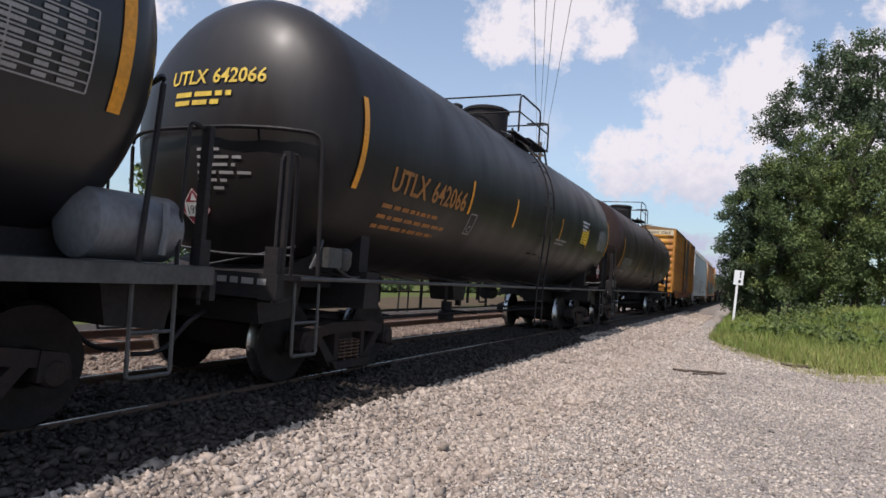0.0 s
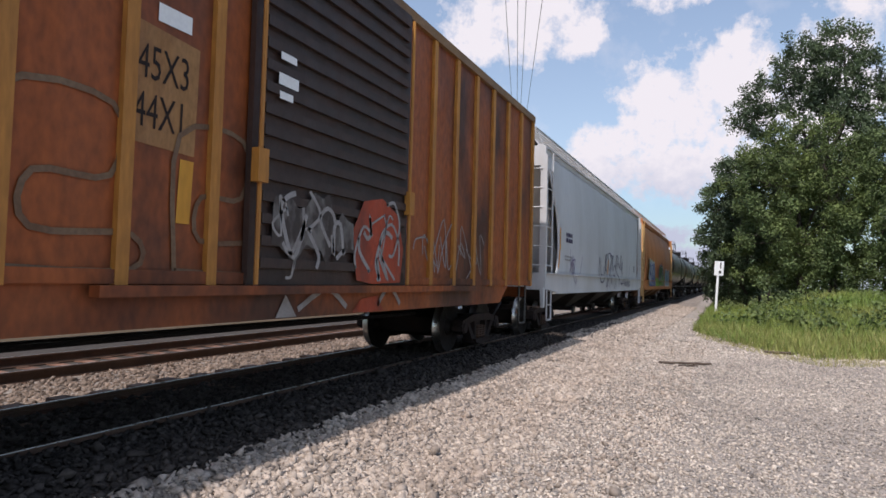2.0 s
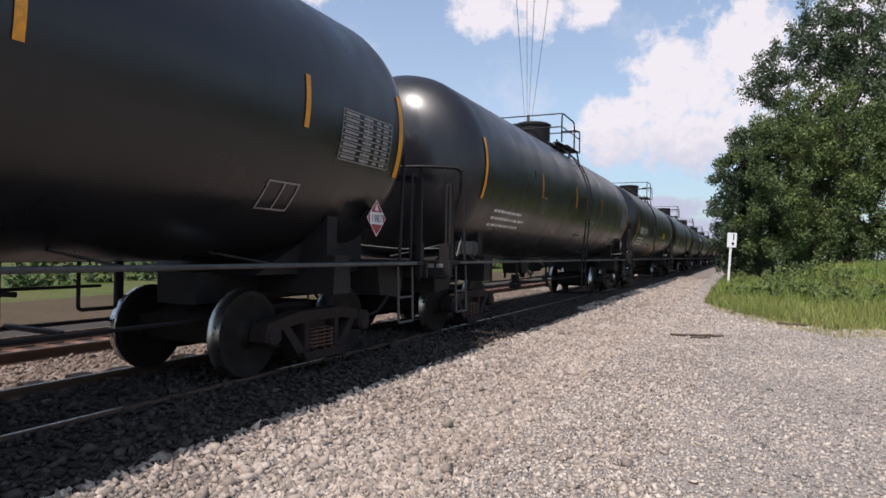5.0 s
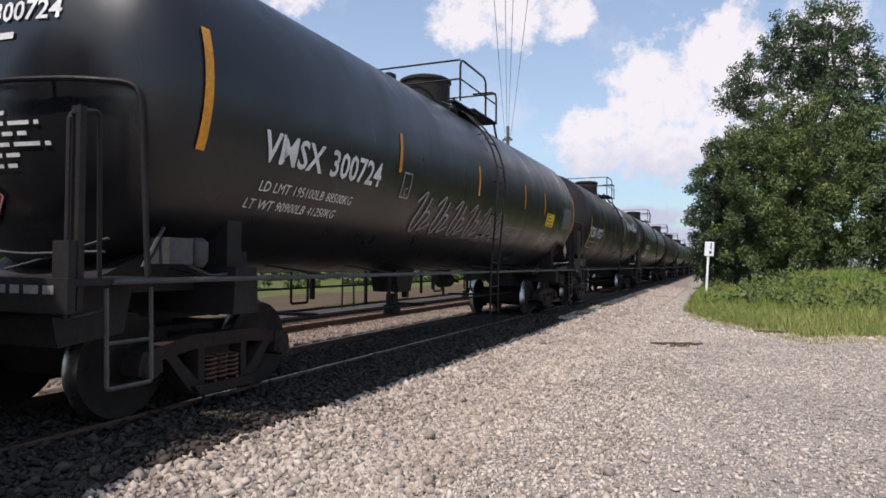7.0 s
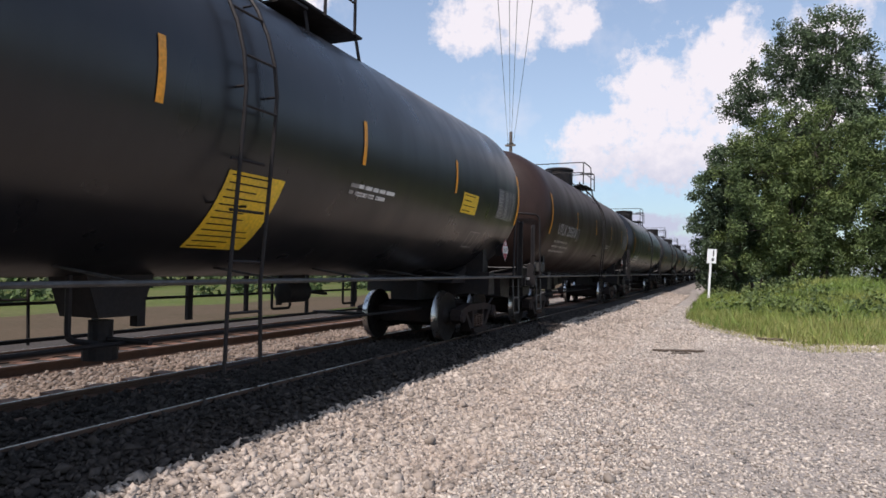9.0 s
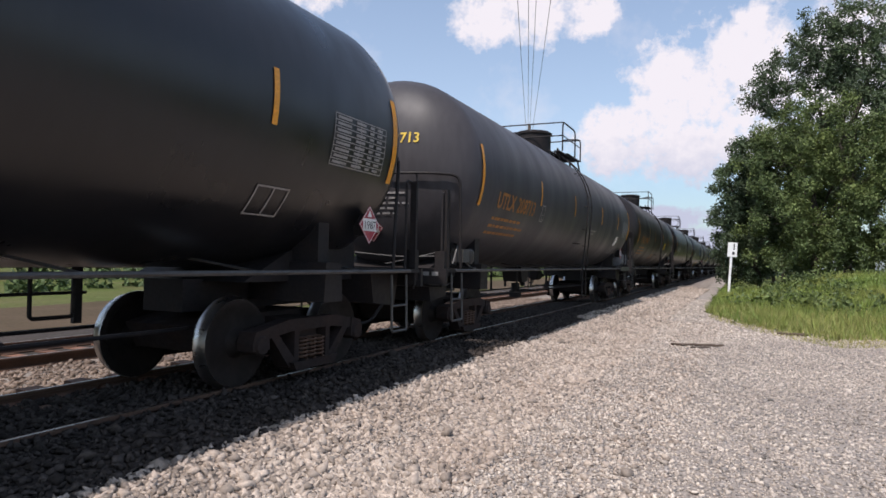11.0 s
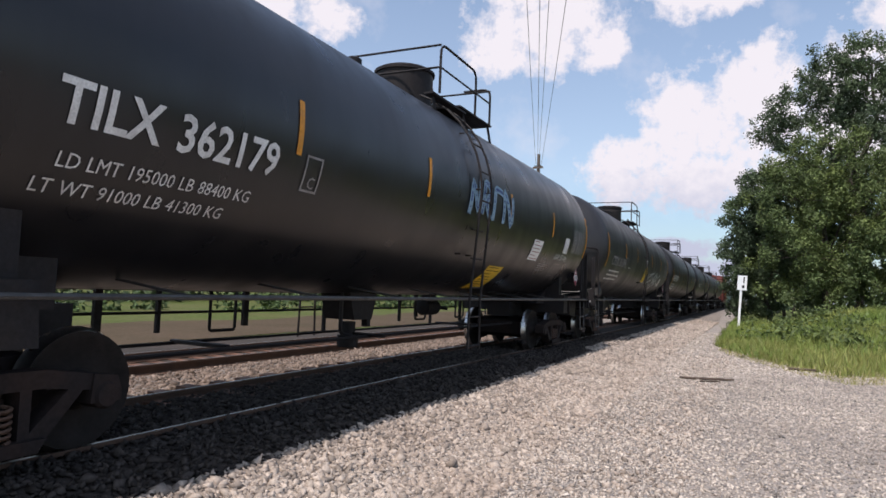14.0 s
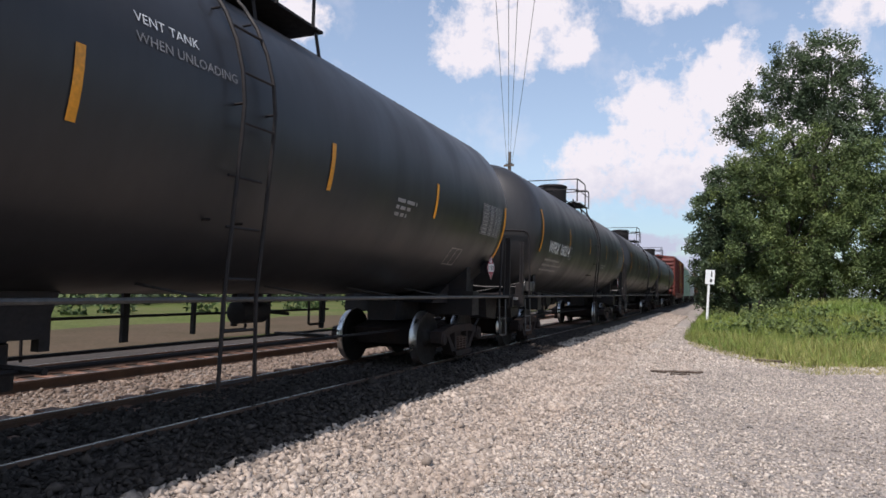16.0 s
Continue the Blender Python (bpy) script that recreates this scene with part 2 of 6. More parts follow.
    redspray=material("red_spray", (0.34, 0.05, 0.018), 0.6, dirt=(0.13, 0.03, 0.018), amount=0.8, scale=2.5, streak=2),
    tan_patch=material("tan_cover_paint", (0.31, 0.155, 0.055), 0.65, dirt=(0.20, 0.085, 0.035), amount=0.7, scale=2.2, streak=2),
    smear=material("smeared_pale_spray", (0.15, 0.135, 0.125), 0.65, dirt=(0.04, 0.028, 0.024), amount=0.95, scale=5, streak=1.5, edge=(0.40, 0.55)),
    board_tan=material("pale_tan_board_paint", (0.62, 0.52, 0.36), 0.6, dirt=(0.45, 0.32, 0.18), amount=0.6, scale=3, streak=2),
    sign=material("white_sign_paint", (0.78, 0.78, 0.77), 0.5, grain_amount=0.06),
    stick=material("dead_wood", (0.09, 0.065, 0.05), 0.9, grain=25, grain_amount=0.3, bump=0.006),
    pole=material("pole_wood", (0.14, 0.11, 0.09), 0.9, grain=20, streak=6, bump=0.006),
    wire=material("cable_black", (0.03, 0.03, 0.03), 0.6),
    far_green=material("far_foliage", (0.06, 0.095, 0.025), 0.7, dirt=(0.035, 0.055, 0.018), amount=0.7, scale=0.3, vary=0.4, island=True),
)


# ---- mesh helpers ----
def box(bm, cx, cy, cz, sx, sy, sz):
    vs = [bm.verts.new((cx + sx * i / 2, cy + sy * j / 2, cz + sz * k / 2)) for i in (-1, 1) for j in (-1, 1) for k in (-1, 1)]
    for f in ((0, 1, 3, 2), (4, 6, 7, 5), (0, 4, 5, 1), (2, 3, 7, 6), (0, 2, 6, 4), (1, 5, 7, 3)):
        bm.faces.new([vs[i] for i in f])
    return bm


def tube(bm, pts, r, seg=6, closed=False):
    """A round bar along a polyline."""
    pts = [Vector(p) for p in pts]
    rings = []
    for i, p in enumerate(pts):
        a = pts[i - 1] if i else p
        b = pts[i + 1] if i < len(pts) - 1 else p
        d = (b - a).normalized()
        up = Vector((0, 0, 1)) if abs(d.z) < 0.9 else Vector((1, 0, 0))
        s = d.cross(up).normalized()
        u = s.cross(d).normalized()
        rings.append([bm.verts.new(p + r * (math.cos(TAU * k / seg) * s + math.sin(TAU * k / seg) * u)) for k in range(seg)])
    for a, b in zip(rings, rings[1:]):
        for k in range(seg):
            bm.faces.new((a[k], a[(k + 1) % seg], b[(k + 1) % seg], b[k]))
    bm.faces.new(rings[0][::-1]), bm.faces.new(rings[-1])
    return bm


def bend(corners, r=0.12, steps=4):
    """A polyline with its corners rounded."""
    pts = [Vector(p) for p in corners]
    out = [pts[0]]
    for a, b, c in zip(pts, pts[1:], pts[2:]):
        k = min(r, (a - b).length / 2, (c - b).length / 2)
        p, q = b + (a - b).normalized() * k, b + (c - b).normalized() * k
        for i in range(steps + 1):
            t = i / steps
            out.append((1 - t) ** 2 * p + 2 * t * (1 - t) * b + t * t * q)
    out.append(pts[-1])
    return out


def lathe(bm, profile, axis="y", seg=32, centre=(0, 0, 0)):
    """Turns (along, radius) pairs round an axis."""
    rings = []
    for a, r in profile:
        ring = []
        for k in range(seg):
            c, s = r * math.cos(TAU * k / seg), r * math.sin(TAU * k / seg)
            v = {"y": (c, a, s), "x": (a, c, s), "z": (c, s, a)}[axis]
            ring.append(bm.verts.new(Vector(v) + Vector(centre)))
        rings.append(ring)
    for a, b in zip(rings, rings[1:]):
        for k in range(seg):
            bm.faces.new((a[k], a[(k + 1) % seg], b[(k + 1) % seg], b[k]))
    bm.faces.new(rings[0]), bm.faces.new(rings[-1][::-1])
    return bm


def prism(bm, pts, x0, x1):
    """A (y, z) outline given thickness along x."""
    a = [bm.verts.new((x0, y, z)) for y, z in pts]
    b = [bm.verts.new((x1, y, z)) for y, z in pts]
    n = len(pts)
    for i in range(n):
        bm.faces.new((a[i], a[(i + 1) % n], b[(i + 1) % n], b[i]))
    bm.faces.new(a[::-1]), bm.faces.new(b)
    return bm


MESHES = {}


FINE_PRINT = ("load_stencil", "caution_print", "end_stencil", "end_data", "tread_stencil", "small_stencil", "stencil_panel")


def part(name, bm, mat, parent, label="", smooth=False, key=None):
    """Links a bmesh as one mesh object under a thing or a part. key: alike parts share the mesh."""
    if key and key in MESHES:
        mesh = MESHES[key]
        if bm is not None and not callable(bm):
            bm.free()
    else:
        if callable(bm):
            bm = bm(bmesh.new())
        bmesh.ops.recalc_face_normals(bm, faces=bm.faces)
        mesh = bpy.data.meshes.new(name)
        bm.to_mesh(mesh)
        bm.free()
        mesh.materials.append(M[mat])
        if smooth:
            mesh.polygons.foreach_set("use_smooth", [True] * len(mesh.polygons))
            mesh.set_sharp_from_angle(angle=radians(38))
        if key:
            MESHES[key] = mesh
    ob = new(name, mesh)
    ob.parent = parent
    if label:
        ob["label"] = label
    if name in FINE_PRINT:
        ob["kind"] = "stuff"
    return ob


def thing(name, label, category, group="", at=None):
    ob = new(name)
    ob.empty_display_size = 0.3
    if at is not None:
        ob.matrix_world = at
    return tagged(ob, label, category, group)


def solid(name, bm, mat, label, category, group="", kind="", smooth=False):
    ob = part(name, bm, mat, None, "", smooth)
    return tagged(ob, label, category, group, kind)


def numpy_mesh(name, verts, faces, mat):
    """A mesh of many loose small pieces; faces is an array of index rows of one length."""
    mesh = bpy.data.meshes.new(name)
    k = faces.shape[1]
    mesh.vertices.add(len(verts)), mesh.loops.add(faces.size), mesh.polygons.add(len(faces))
    mesh.vertices.foreach_set("co", verts.astype(np.float32).ravel())
    mesh.loops.foreach_set("vertex_index", faces.astype(np.int32).ravel())
    mesh.polygons.foreach_set("loop_start", np.arange(0, faces.size, k, dtype=np.int32))
    mesh.update(calc_edges=True)
    mesh.validate()
    mesh.materials.append(M[mat])
    return new(name, mesh)


# ---- lettering and flat markings, wrapped onto what carries them ----
GLYPHS = {}


def letters(text, size, stretch=1.0, bold=0.0):
    """A flat bmesh of a word in (u, v), its lower left corner at the origin, size = capital height; and its width."""
    cu = bpy.data.curves.new("word", "FONT")
    cu.body, cu.size, cu.resolution_u, cu.offset = text, size * 1.37, 2, bold * size
    ob = bpy.data.objects.new("word", cu)
    scene.collection.objects.link(ob)
    mesh = bpy.data.meshes.new_from_object(ob)
    bpy.data.objects.remove(ob), bpy.data.curves.remove(cu)
    bm = bmesh.new()
    bm.from_mesh(mesh)
    bpy.data.meshes.remove(mesh)
    for v in bm.verts:
        v.co.x *= stretch
        v.co.z = 0
    width = max((v.co.x for v in bm.verts), default=0)
    return bm, width


def quad(bm, u0, v0, u1, v1, slant=0.0):
    bm.faces.new([bm.verts.new(p) for p in ((u0, v0, 0), (u1, v0, 0), (u1 + slant, v1, 0), (u0 + slant, v1, 0))])
    return bm


def poly(bm, pts):
    bm.faces.new([bm.verts.new((u, v, 0)) for u, v in pts])
    return bm


def stroke(bm, pts, w, closed=False):
    """A painted line of width w along (u, v) points."""
    P = [Vector((u, v)) for u, v in pts]
    if not closed and len(P) > 2:
        Q = [P[0]] + P + [P[-1]]
        P = [0.5 * (2 * b + (c - a) * t + (2 * a - 5 * b + 4 * c - d) * t * t + (3 * b - a - 3 * c + d) * t ** 3)
             for a, b, c, d in zip(Q, Q[1:], Q[2:], Q[3:]) for t in (0, 0.25, 0.5, 0.75)] + [P[-1]]
    if closed:
        P = P + [P[0]]
    sides = []
    for i, p in enumerate(P):
        a, b = P[max(i - 1, 0)], P[min(i + 1, len(P) - 1)]
        if closed and i in (0, len(P) - 1):
            a, b = P[-2], P[1]
        d = (b - a).normalized()
        nrm = Vector((-d.y, d.x)) * w / 2
        sides.append((bm.verts.new((*(p + nrm), 0)), bm.verts.new((*(p - nrm), 0))))
    for (a, b), (c, d) in zip(sides, sides[1:]):
        bm.faces.new((a, b, d, c))
    return bm


def wrap(bm, fn, step=0.12):
    """Cuts a flat bmesh finely along v and lays it on a surface by fn(u, v)."""
    vs = [v.co.y for v in bm.verts]
    if vs and step:
        lo, hi = min(vs), max(vs)
        y = lo + step
        while y < hi - 0.01:
            bmesh.ops.bisect_plane(bm, geom=bm.verts[:] + bm.edges[:] + bm.faces[:], plane_co=(0, y, 0), plane_no=(0, 1, 0))
            y += step
    for v in bm.verts:
        v.co = fn(v.co.x, v.co.y)
    return bm


# ---- ground, ballast and tracks ----
def bed_height(x):
    """Height of the ballast's top across the tracks."""
    prof = [(-8.0, -0.04), (-6.9, -0.03), (-6.0, 0.0), (-5.6, 0.005), (-3.0, 0.005), (-2.4, 0.03), (-1.6, 0.075), (-0.85, 0.10), (-0.66, 0.20), (0.3, 0.23), (1.35, 0.235), (1.8, 0.18), (2.9, 0.02), (3.6, 0.0), (60, 0.0)]
    return float(np.interp(x, [p[0] for p in prof], [p[1] for p in prof]))


def build_ground():
    bm = bmesh.new()
    far = 2500
    xs, ys = [-far, -200, -60, -12, -7, 40, 200, far], [-far, -100, 0, 60, 200, far]
    grid = [[bm.verts.new((x, y, -0.05)) for y in ys] for x in xs]
    for a, b in zip(grid, grid[1:]):
        for k in range(len(ys) - 1):
            bm.faces.new((a[k], b[k], b[k + 1], a[k + 1]))
    solid("ground", bm, "soil", "flat grassy ground reaching to the horizon", "ground", kind="structure")

    rng = random.Random(3)
    bm = bmesh.new()
    edge = [(2.7, -60), (60, -60), (60, 16.5), (20, 17.4), (12, 17.8), (8.9, 17.1), (7.3, 16.0), (6.5, 17.4), (5.8, 19.1), (5.0, 21.4), (4.35, 24.3), (4.2, 34), (4.15, 60), (4.1, 500), (2.7, 500)]
    fine = []
    for (ax, ay), (bx, by) in zip(edge, edge[1:] + edge[:1]):
        n = max(1, min(40, int(math.hypot(bx - ax, by - ay) / 0.35)))
        for i in range(n):
            k = i / n
            w = 0.14 if 10 < ay + (by - ay) * k < 60 else 0
            fine.append((ax + (bx - ax) * k + rng.uniform(-w, w), ay + (by - ay) * k + rng.uniform(-w, w)))
    top = bm.faces.new([bm.verts.new((x, y, 0.0)) for x, y in fine])
    bmesh.ops.triangulate(bm, faces=[top])
    solid("gravel_lot", bm, "gravel", "pale grey crushed gravel lot beside the tracks", "gravel", kind="structure")

    # darkened bed: shade under the train is part of its colour
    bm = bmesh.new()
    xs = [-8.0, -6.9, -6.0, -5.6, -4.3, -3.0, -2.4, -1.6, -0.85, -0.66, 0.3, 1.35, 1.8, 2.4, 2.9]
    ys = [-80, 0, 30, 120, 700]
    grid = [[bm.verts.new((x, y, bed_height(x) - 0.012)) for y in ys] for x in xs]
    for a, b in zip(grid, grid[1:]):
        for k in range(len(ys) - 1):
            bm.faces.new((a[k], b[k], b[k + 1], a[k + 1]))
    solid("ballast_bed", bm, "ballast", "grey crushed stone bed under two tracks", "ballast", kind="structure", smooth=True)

    for k, xs in enumerate(([1.95, 2.1, 2.4, 2.9, 3.2], [-3.6, -3.0, -2.4, -1.6, -0.9])):
        bm = bmesh.new()
        ys = [-80] + [-20 + 0.5 * i for i in range(160)] + [120, 700]
        grid = [[bm.verts.new((x + (rng.uniform(-0.12, 0.12) if x in (xs[0], xs[-1]) else 0), y, bed_height(x) + (0.004 if x < 2.9 else 0.006))) for y in ys] for x in xs]
        for a, b in zip(grid, grid[1:]):
            for i in range(len(ys) - 1):
                bm.faces.new((a[i], b[i], b[i + 1], a[i + 1]))
        solid("ballast_shoulder", bm, "shoulder", "brownish grey ballast shoulder beside the rails", "ballast", kind="structure", smooth=True)

    bm = bmesh.new()
    rows = []
    y = -80
    while y < 500:
        rows.append((bm.verts.new((-8.4 + rng.uniform(-0.3, 0.3), y, -0.030)), bm.verts.new((-14.5 + rng.uniform(-0.8, 0.8), y, -0.030))))
        y += 2.5 if y < 90 else 20
    for (a, b), (c, d) in zip(rows, rows[1:]):
        bm.faces.new((a, c, d, b))
    solid("service_road", bm, "dirt", "tan dirt service road beyond the far track", "dirt road", kind="structure")


def build_track(x, top, label, sunk=0.0):
    track = thing("railway_track", label, "railway track", "tracks", pose(x, 0, top))
    track["kind"] = "structure"

    def rail(bm):
        out = [(-0.07, -0.17), (0.07, -0.17), (0.07, -0.158), (0.012, -0.135), (0.010, -0.045), (0.036, -0.032), (0.036, -0.006), (0.03, 0.0), (-0.03, 0.0),
               (-0.036, -0.006), (-0.036, -0.032), (-0.010, -0.045), (-0.012, -0.135), (-0.07, -0.158)]
        a = [bm.verts.new((px, -70, pz)) for px, pz in out]
        b = [bm.verts.new((px, 700, pz)) for px, pz in out]
        for i in range(len(out)):
            j = (i + 1) % len(out)
            bm.faces.new((a[i], a[j], b[j], b[i]))
        bm.faces.new(a), bm.faces.new(b)
        return bm

    for side in (-1, 1):
        r = part("rail", rail, "rail", track, "rusty steel rail with a worn bright head", key="rail")
        r.location.x = 0.753 * side
        h = part("rail_head", lambda bm: box(bm, 0.008, 315, 0.001, 0.026, 770, 0.004), "head", r, "bright worn running surface", key="rail_head")
    rng = random.Random(int(x * 10) + 60)
    y, k = -6.0, 0
    while y < 84:
        t = part("tie", lambda bm: box(bm, 0, 0, -0.255, 2.6, 0.22, 0.175), "tie", track, key="tie")
        t.location = (rng.uniform(-0.05, 0.05), y, sunk + rng.uniform(-0.006, 0.0))
        t.rotation_euler.z = rng.uniform(-0.02, 0.02)
        for side in (-1, 1):
            if y < 40 and not sunk:
                p = part("tie_plate", lambda bm: box(bm, 0, 0, -0.166, 0.34, 0.18, 0.012), "rail", track, key="tie_plate")
                p.location = (0.753 * side + t.location.x * 0, y, 0)
        y += 0.52
    bm = bmesh.new()
    while y < 400:
        box(bm, 0, y, -0.255, 2.6, 0.22, 0.175)
        y += 0.52
    ob = part("far_ties", bm, "tie", track, "rows of wooden ties running into the distance")
    ob["kind"] = "stuff"


# ---- wagons: shared parts ----
def wheelset(bm):
    for side in (-1, 1):
        s = side
        prof = [(0.86, 0.02), (0.86, 0.11), (0.80, 0.13), (0.765, 0.16), (0.752, 0.34), (0.79, 0.40), (0.79, 0.452), (0.70, 0.460), (0.672, 0.485), (0.655, 0.480), (0.655, 0.40), (0.70, 0.35), (0.715, 0.16), (0.66, 0.12), (0.64, 0.10), (0.6, 0.09)]
        lathe(bm, [(a * s, r) for a, r in prof], "x", 32)
    lathe(bm, [(-1.08, 0.075), (-0.6, 0.085), (0.6, 0.085), (1.08, 0.075)], "x", 12)
    for side in (-1, 1):
        for k in range(3):
            a = TAU * k / 3
            lathe(bm, [(side * 1.08, 0.02), (side * 1.11, 0.02)], "x", 6, (0, 0.045 * math.cos(a), 0.045 * math.sin(a)))
    return bm


def side_frame(bm):
    x0, x1 = -0.085, 0.085
    prism(bm, [(-0.98, 0.12), (-0.78, 0.16), (-0.42, 0.22), (0.42, 0.22), (0.78, 0.16), (0.98, 0.12), (0.98, 0.02), (0.78, 0.04), (0.40, 0.09), (-0.40, 0.09), (-0.78, 0.04), (-0.98, 0.02)], x0, x1)
    for s in (-1, 1):
        prism(bm, [(s * 0.72, 0.06), (s * 0.60, 0.07), (s * 0.28, -0.25), (s * 0.30, -0.33), (s * 0.42, -0.29)], x0, x1)
        prism(bm, [(s * 0.33, 0.10), (s * 0.25, 0.10), (s * 0.25, -0.26), (s * 0.33, -0.26)], x0, x1)
        prism(bm, [(s * 1.02, 0.02), (s * 0.98, 0.13), (s * 0.78, 0.16), (s * 0.76, -0.06), (s * 0.80, -0.06), (s * 0.81, 0.03), (s * 0.97, 0.03), (s * 0.98, -0.06), (s * 1.02, -0.06)], x0 - 0.02, x1 + 0.02)
        lathe(bm, [(-0.10, 0.02), (-0.10, 0.105), (0.10, 0.105), (0.13, 0.085), (0.13, 0.02)], "x", 20, (0, s * 0.89, -0.01))
    prism(bm, [(-0.42, -0.24), (0.42, -0.24), (0.36, -0.33), (-0.36, -0.33)], x0 - 0.06, x1 + 0.06)
    return bm


def spring(bm):
    pts = [(0.062 * math.cos(TAU * k / 10), 0.062 * math.sin(TAU * k / 10), -0.24 + 0.235 * k / 55) for k in range(56)]
    return tube(bm, pts, 0.014, 5)


WHEELSETS = []


def build_truck(car, y):
    # the long prism between the frames is added bulk that blocks daylight
    truck = part("truck", lambda bm: prism(box(box(bm, 0, 0, 0.56, 2.0, 0.36, 0.22), 0, 0, 0.72, 0.42, 0.42, 0.12), [(-1.15, 0.62), (-0.7, 0.72), (0.7, 0.72), (1.15, 0.62), (1.0, 0.34), (0.4, 0.22), (-0.4, 0.22), (-1.0, 0.34)], -0.55, 0.55), "truck", car, "two-axle cast steel truck with coil springs", key="truck")
    truck.location.y = y
    for s in (-1, 1):
        w = part("wheelset", wheelset, "wheel", truck, "steel wheelset with bright rims", smooth=True, key="wheelset")
        w.location = (0, s * 0.89, 0.457)
        if len(w.data.materials) < 2:
            w.data.materials.append(M["tread"])
            for p in w.data.polygons:
                if math.hypot(p.center.y, p.center.z) > 0.425 and abs(p.normal.x) < 0.98:
                    p.material_index = 1
        WHEELSETS.append((w, s))
        f = part("side_frame", side_frame, "truck", truck, key="side_frame")
        f.location = (s * 1.0, 0, 0.457)
        for sx in (-1, 0, 1):
            c = part("coil_spring", spring, "rail", truck, key="coil_spring", smooth=True)
            c.location = (s * 1.03 + 0.02 * s, sx * 0.15, 0.457)
        b = part("brake_beam", lambda bm: tube(box(bm, 0, 0, 0, 1.5, 0.10, 0.08), [(-0.7, -0.1, 0.02), (0.7, -0.1, 0.02)], 0.03), "truck", truck, key="brake_beam")
        b.location = (0, s * 0.33, 0.40)
    return truck


def build_coupler(car, y, s):
    def coup(bm):
        box(bm, 0, -0.16, 0.86, 0.14, 0.42, 0.17)
        prism(bm, [(-0.55, 0.72), (-0.36, 0.70), (-0.36, 1.02), (-0.55, 1.0)], -0.16, 0.10)
        lathe(bm, [(0.70, 0.05), (0.70, 0.10), (1.02, 0.10), (1.02, 0.05)], "z", 12, (0.12, -0.50, 0))
        return bm

    c = part("coupler", coup, "truck", car, "rusty knuckle coupler", key="coupler")
    c.location.y = y
    if s > 0:
        c.rotation_euler.z = math.pi
    hose = part("air_hose", lambda bm: tube(bm, bend([(0.45, 0.05, 0.80), (0.47, -0.18, 0.72), (0.35, -0.42, 0.38), (0.15, -0.60, 0.36)], 0.25), 0.024, 7), "black", car, key="air_hose", smooth=True)
    hose.location.y = y
    if s > 0:
        hose.rotation_euler.z = math.pi


TEXTS = [0]


def mark(name, text, size, mat, parent, fn, u, v, stretch=1.0, label="", bold=0.0):
    """Stencilled writing, each word a part of its own."""
    for word in text.split():
        bm, w = letters(word, size, stretch, bold)
        for q in bm.verts:
            q.co.x += u
            q.co.y += v
        part(name, wrap(bm, fn), mat, parent, label)
        u += w + 0.48 * size * stretch


def bars(rng, u, v, widths, h=0.05, gap=0.035):
    """Lines of writing too small to read, as rows of short bars."""
    bm = bmesh.new()
    for k, w in enumerate(widths):
        x = u
        while x < u + w:
            n = min(rng.uniform(0.08, 0.26), u + w - x)
            if n > 0.03:
                quad(bm, x, v - k * (h + gap), x + n, v - k * (h + gap) + h)
            x += n + 0.045
    return bm


def table(u, v, w, h, rows):
    """A ruled stencil panel."""
    bm = bmesh.new()
    for k in range(rows + 1):
        y = v + h * k / rows
        quad(bm, u, y - 0.006, u + w, y + 0.006)
        if k < rows:
            x = u + 0.04
            for n in (0.30, 0.22, 0.10, 0.13):
                quad(bm, x, y + 0.3 * h / rows, x + n * w * 0.85, y + 0.72 * h / rows)
                x += (n + 0.05) * w
    for x in (u, u + 0.48 * w, u + w):
        quad(bm, x - 0.006, v, x + 0.006, v + h)
    return bm


def frame_lines(u, v, w, h, t=0.02, slant=0.0, mid=False):
    bm = bmesh.new()
    quad(bm, u, v, u + w, v + t), quad(bm, u + slant, v + h - t, u + w + slant, v + h)
    quad(bm, u, v + t, u + t, v + h - t, slant), quad(bm, u + w - t, v + t, u + w, v + h - t, slant)
    if mid:
        quad(bm, u + w / 2, v + t, u + w / 2 + t, v + h - t, slant)
    return bm


def placard(car, fn, u, v, lift, lettered=True, name="hazard_placard"):
    p = part(name, wrap(poly(bmesh.new(), [(u, v - 0.235), (u + 0.235, v), (u, v + 0.235), (u - 0.235, v)]), lambda a, b: fn(a, b, lift), 0.1), "red", car, "red diamond hazard placard numbered 1987")
    band = bmesh.new()
    quad(band, u - 0.15, v - 0.075, u + 0.15, v + 0.075)
    poly(band, [(u - 0.05, v + 0.095), (u + 0.05, v + 0.095), (u, v + 0.18)])
    stroke(band, [(u, v - 0.218), (u + 0.218, v), (u, v + 0.218), (u - 0.218, v)], 0.012, True)
    part("white_band", wrap(band, lambda a, b: fn(a, b, lift + 0.003), 0.1), "white", p)
    if lettered:
        bm, w = letters("1987", 0.10)
        for q in bm.verts:
            q.co.x += u - w / 2
            q.co.y += v - 0.05
        part("placard_number", wrap(bm, lambda a, b: fn(a, b, lift + 0.006), 0.05), "black", p)


# ---- tank wagon ----
TANK_R, TANK_Z = 1.63, 2.85


def build_tank(name_label, s0, s1, paint, marking="", mark_mat="white", sub=(), ink="white", seed=0, mark_size=0.30, extras=(), near=True, stripes="orange_tape", reservoir=False, head_text=True, spray=(), bands=(-4.0, -0.85, 2.5, 5.3), mark_at=2.35, band_v=-0.07, end_v=-0.36, ladder_at=0.2, plate_at=1.74, mark_v=-0.32):
    P = s1 - s0
    H = P / 2
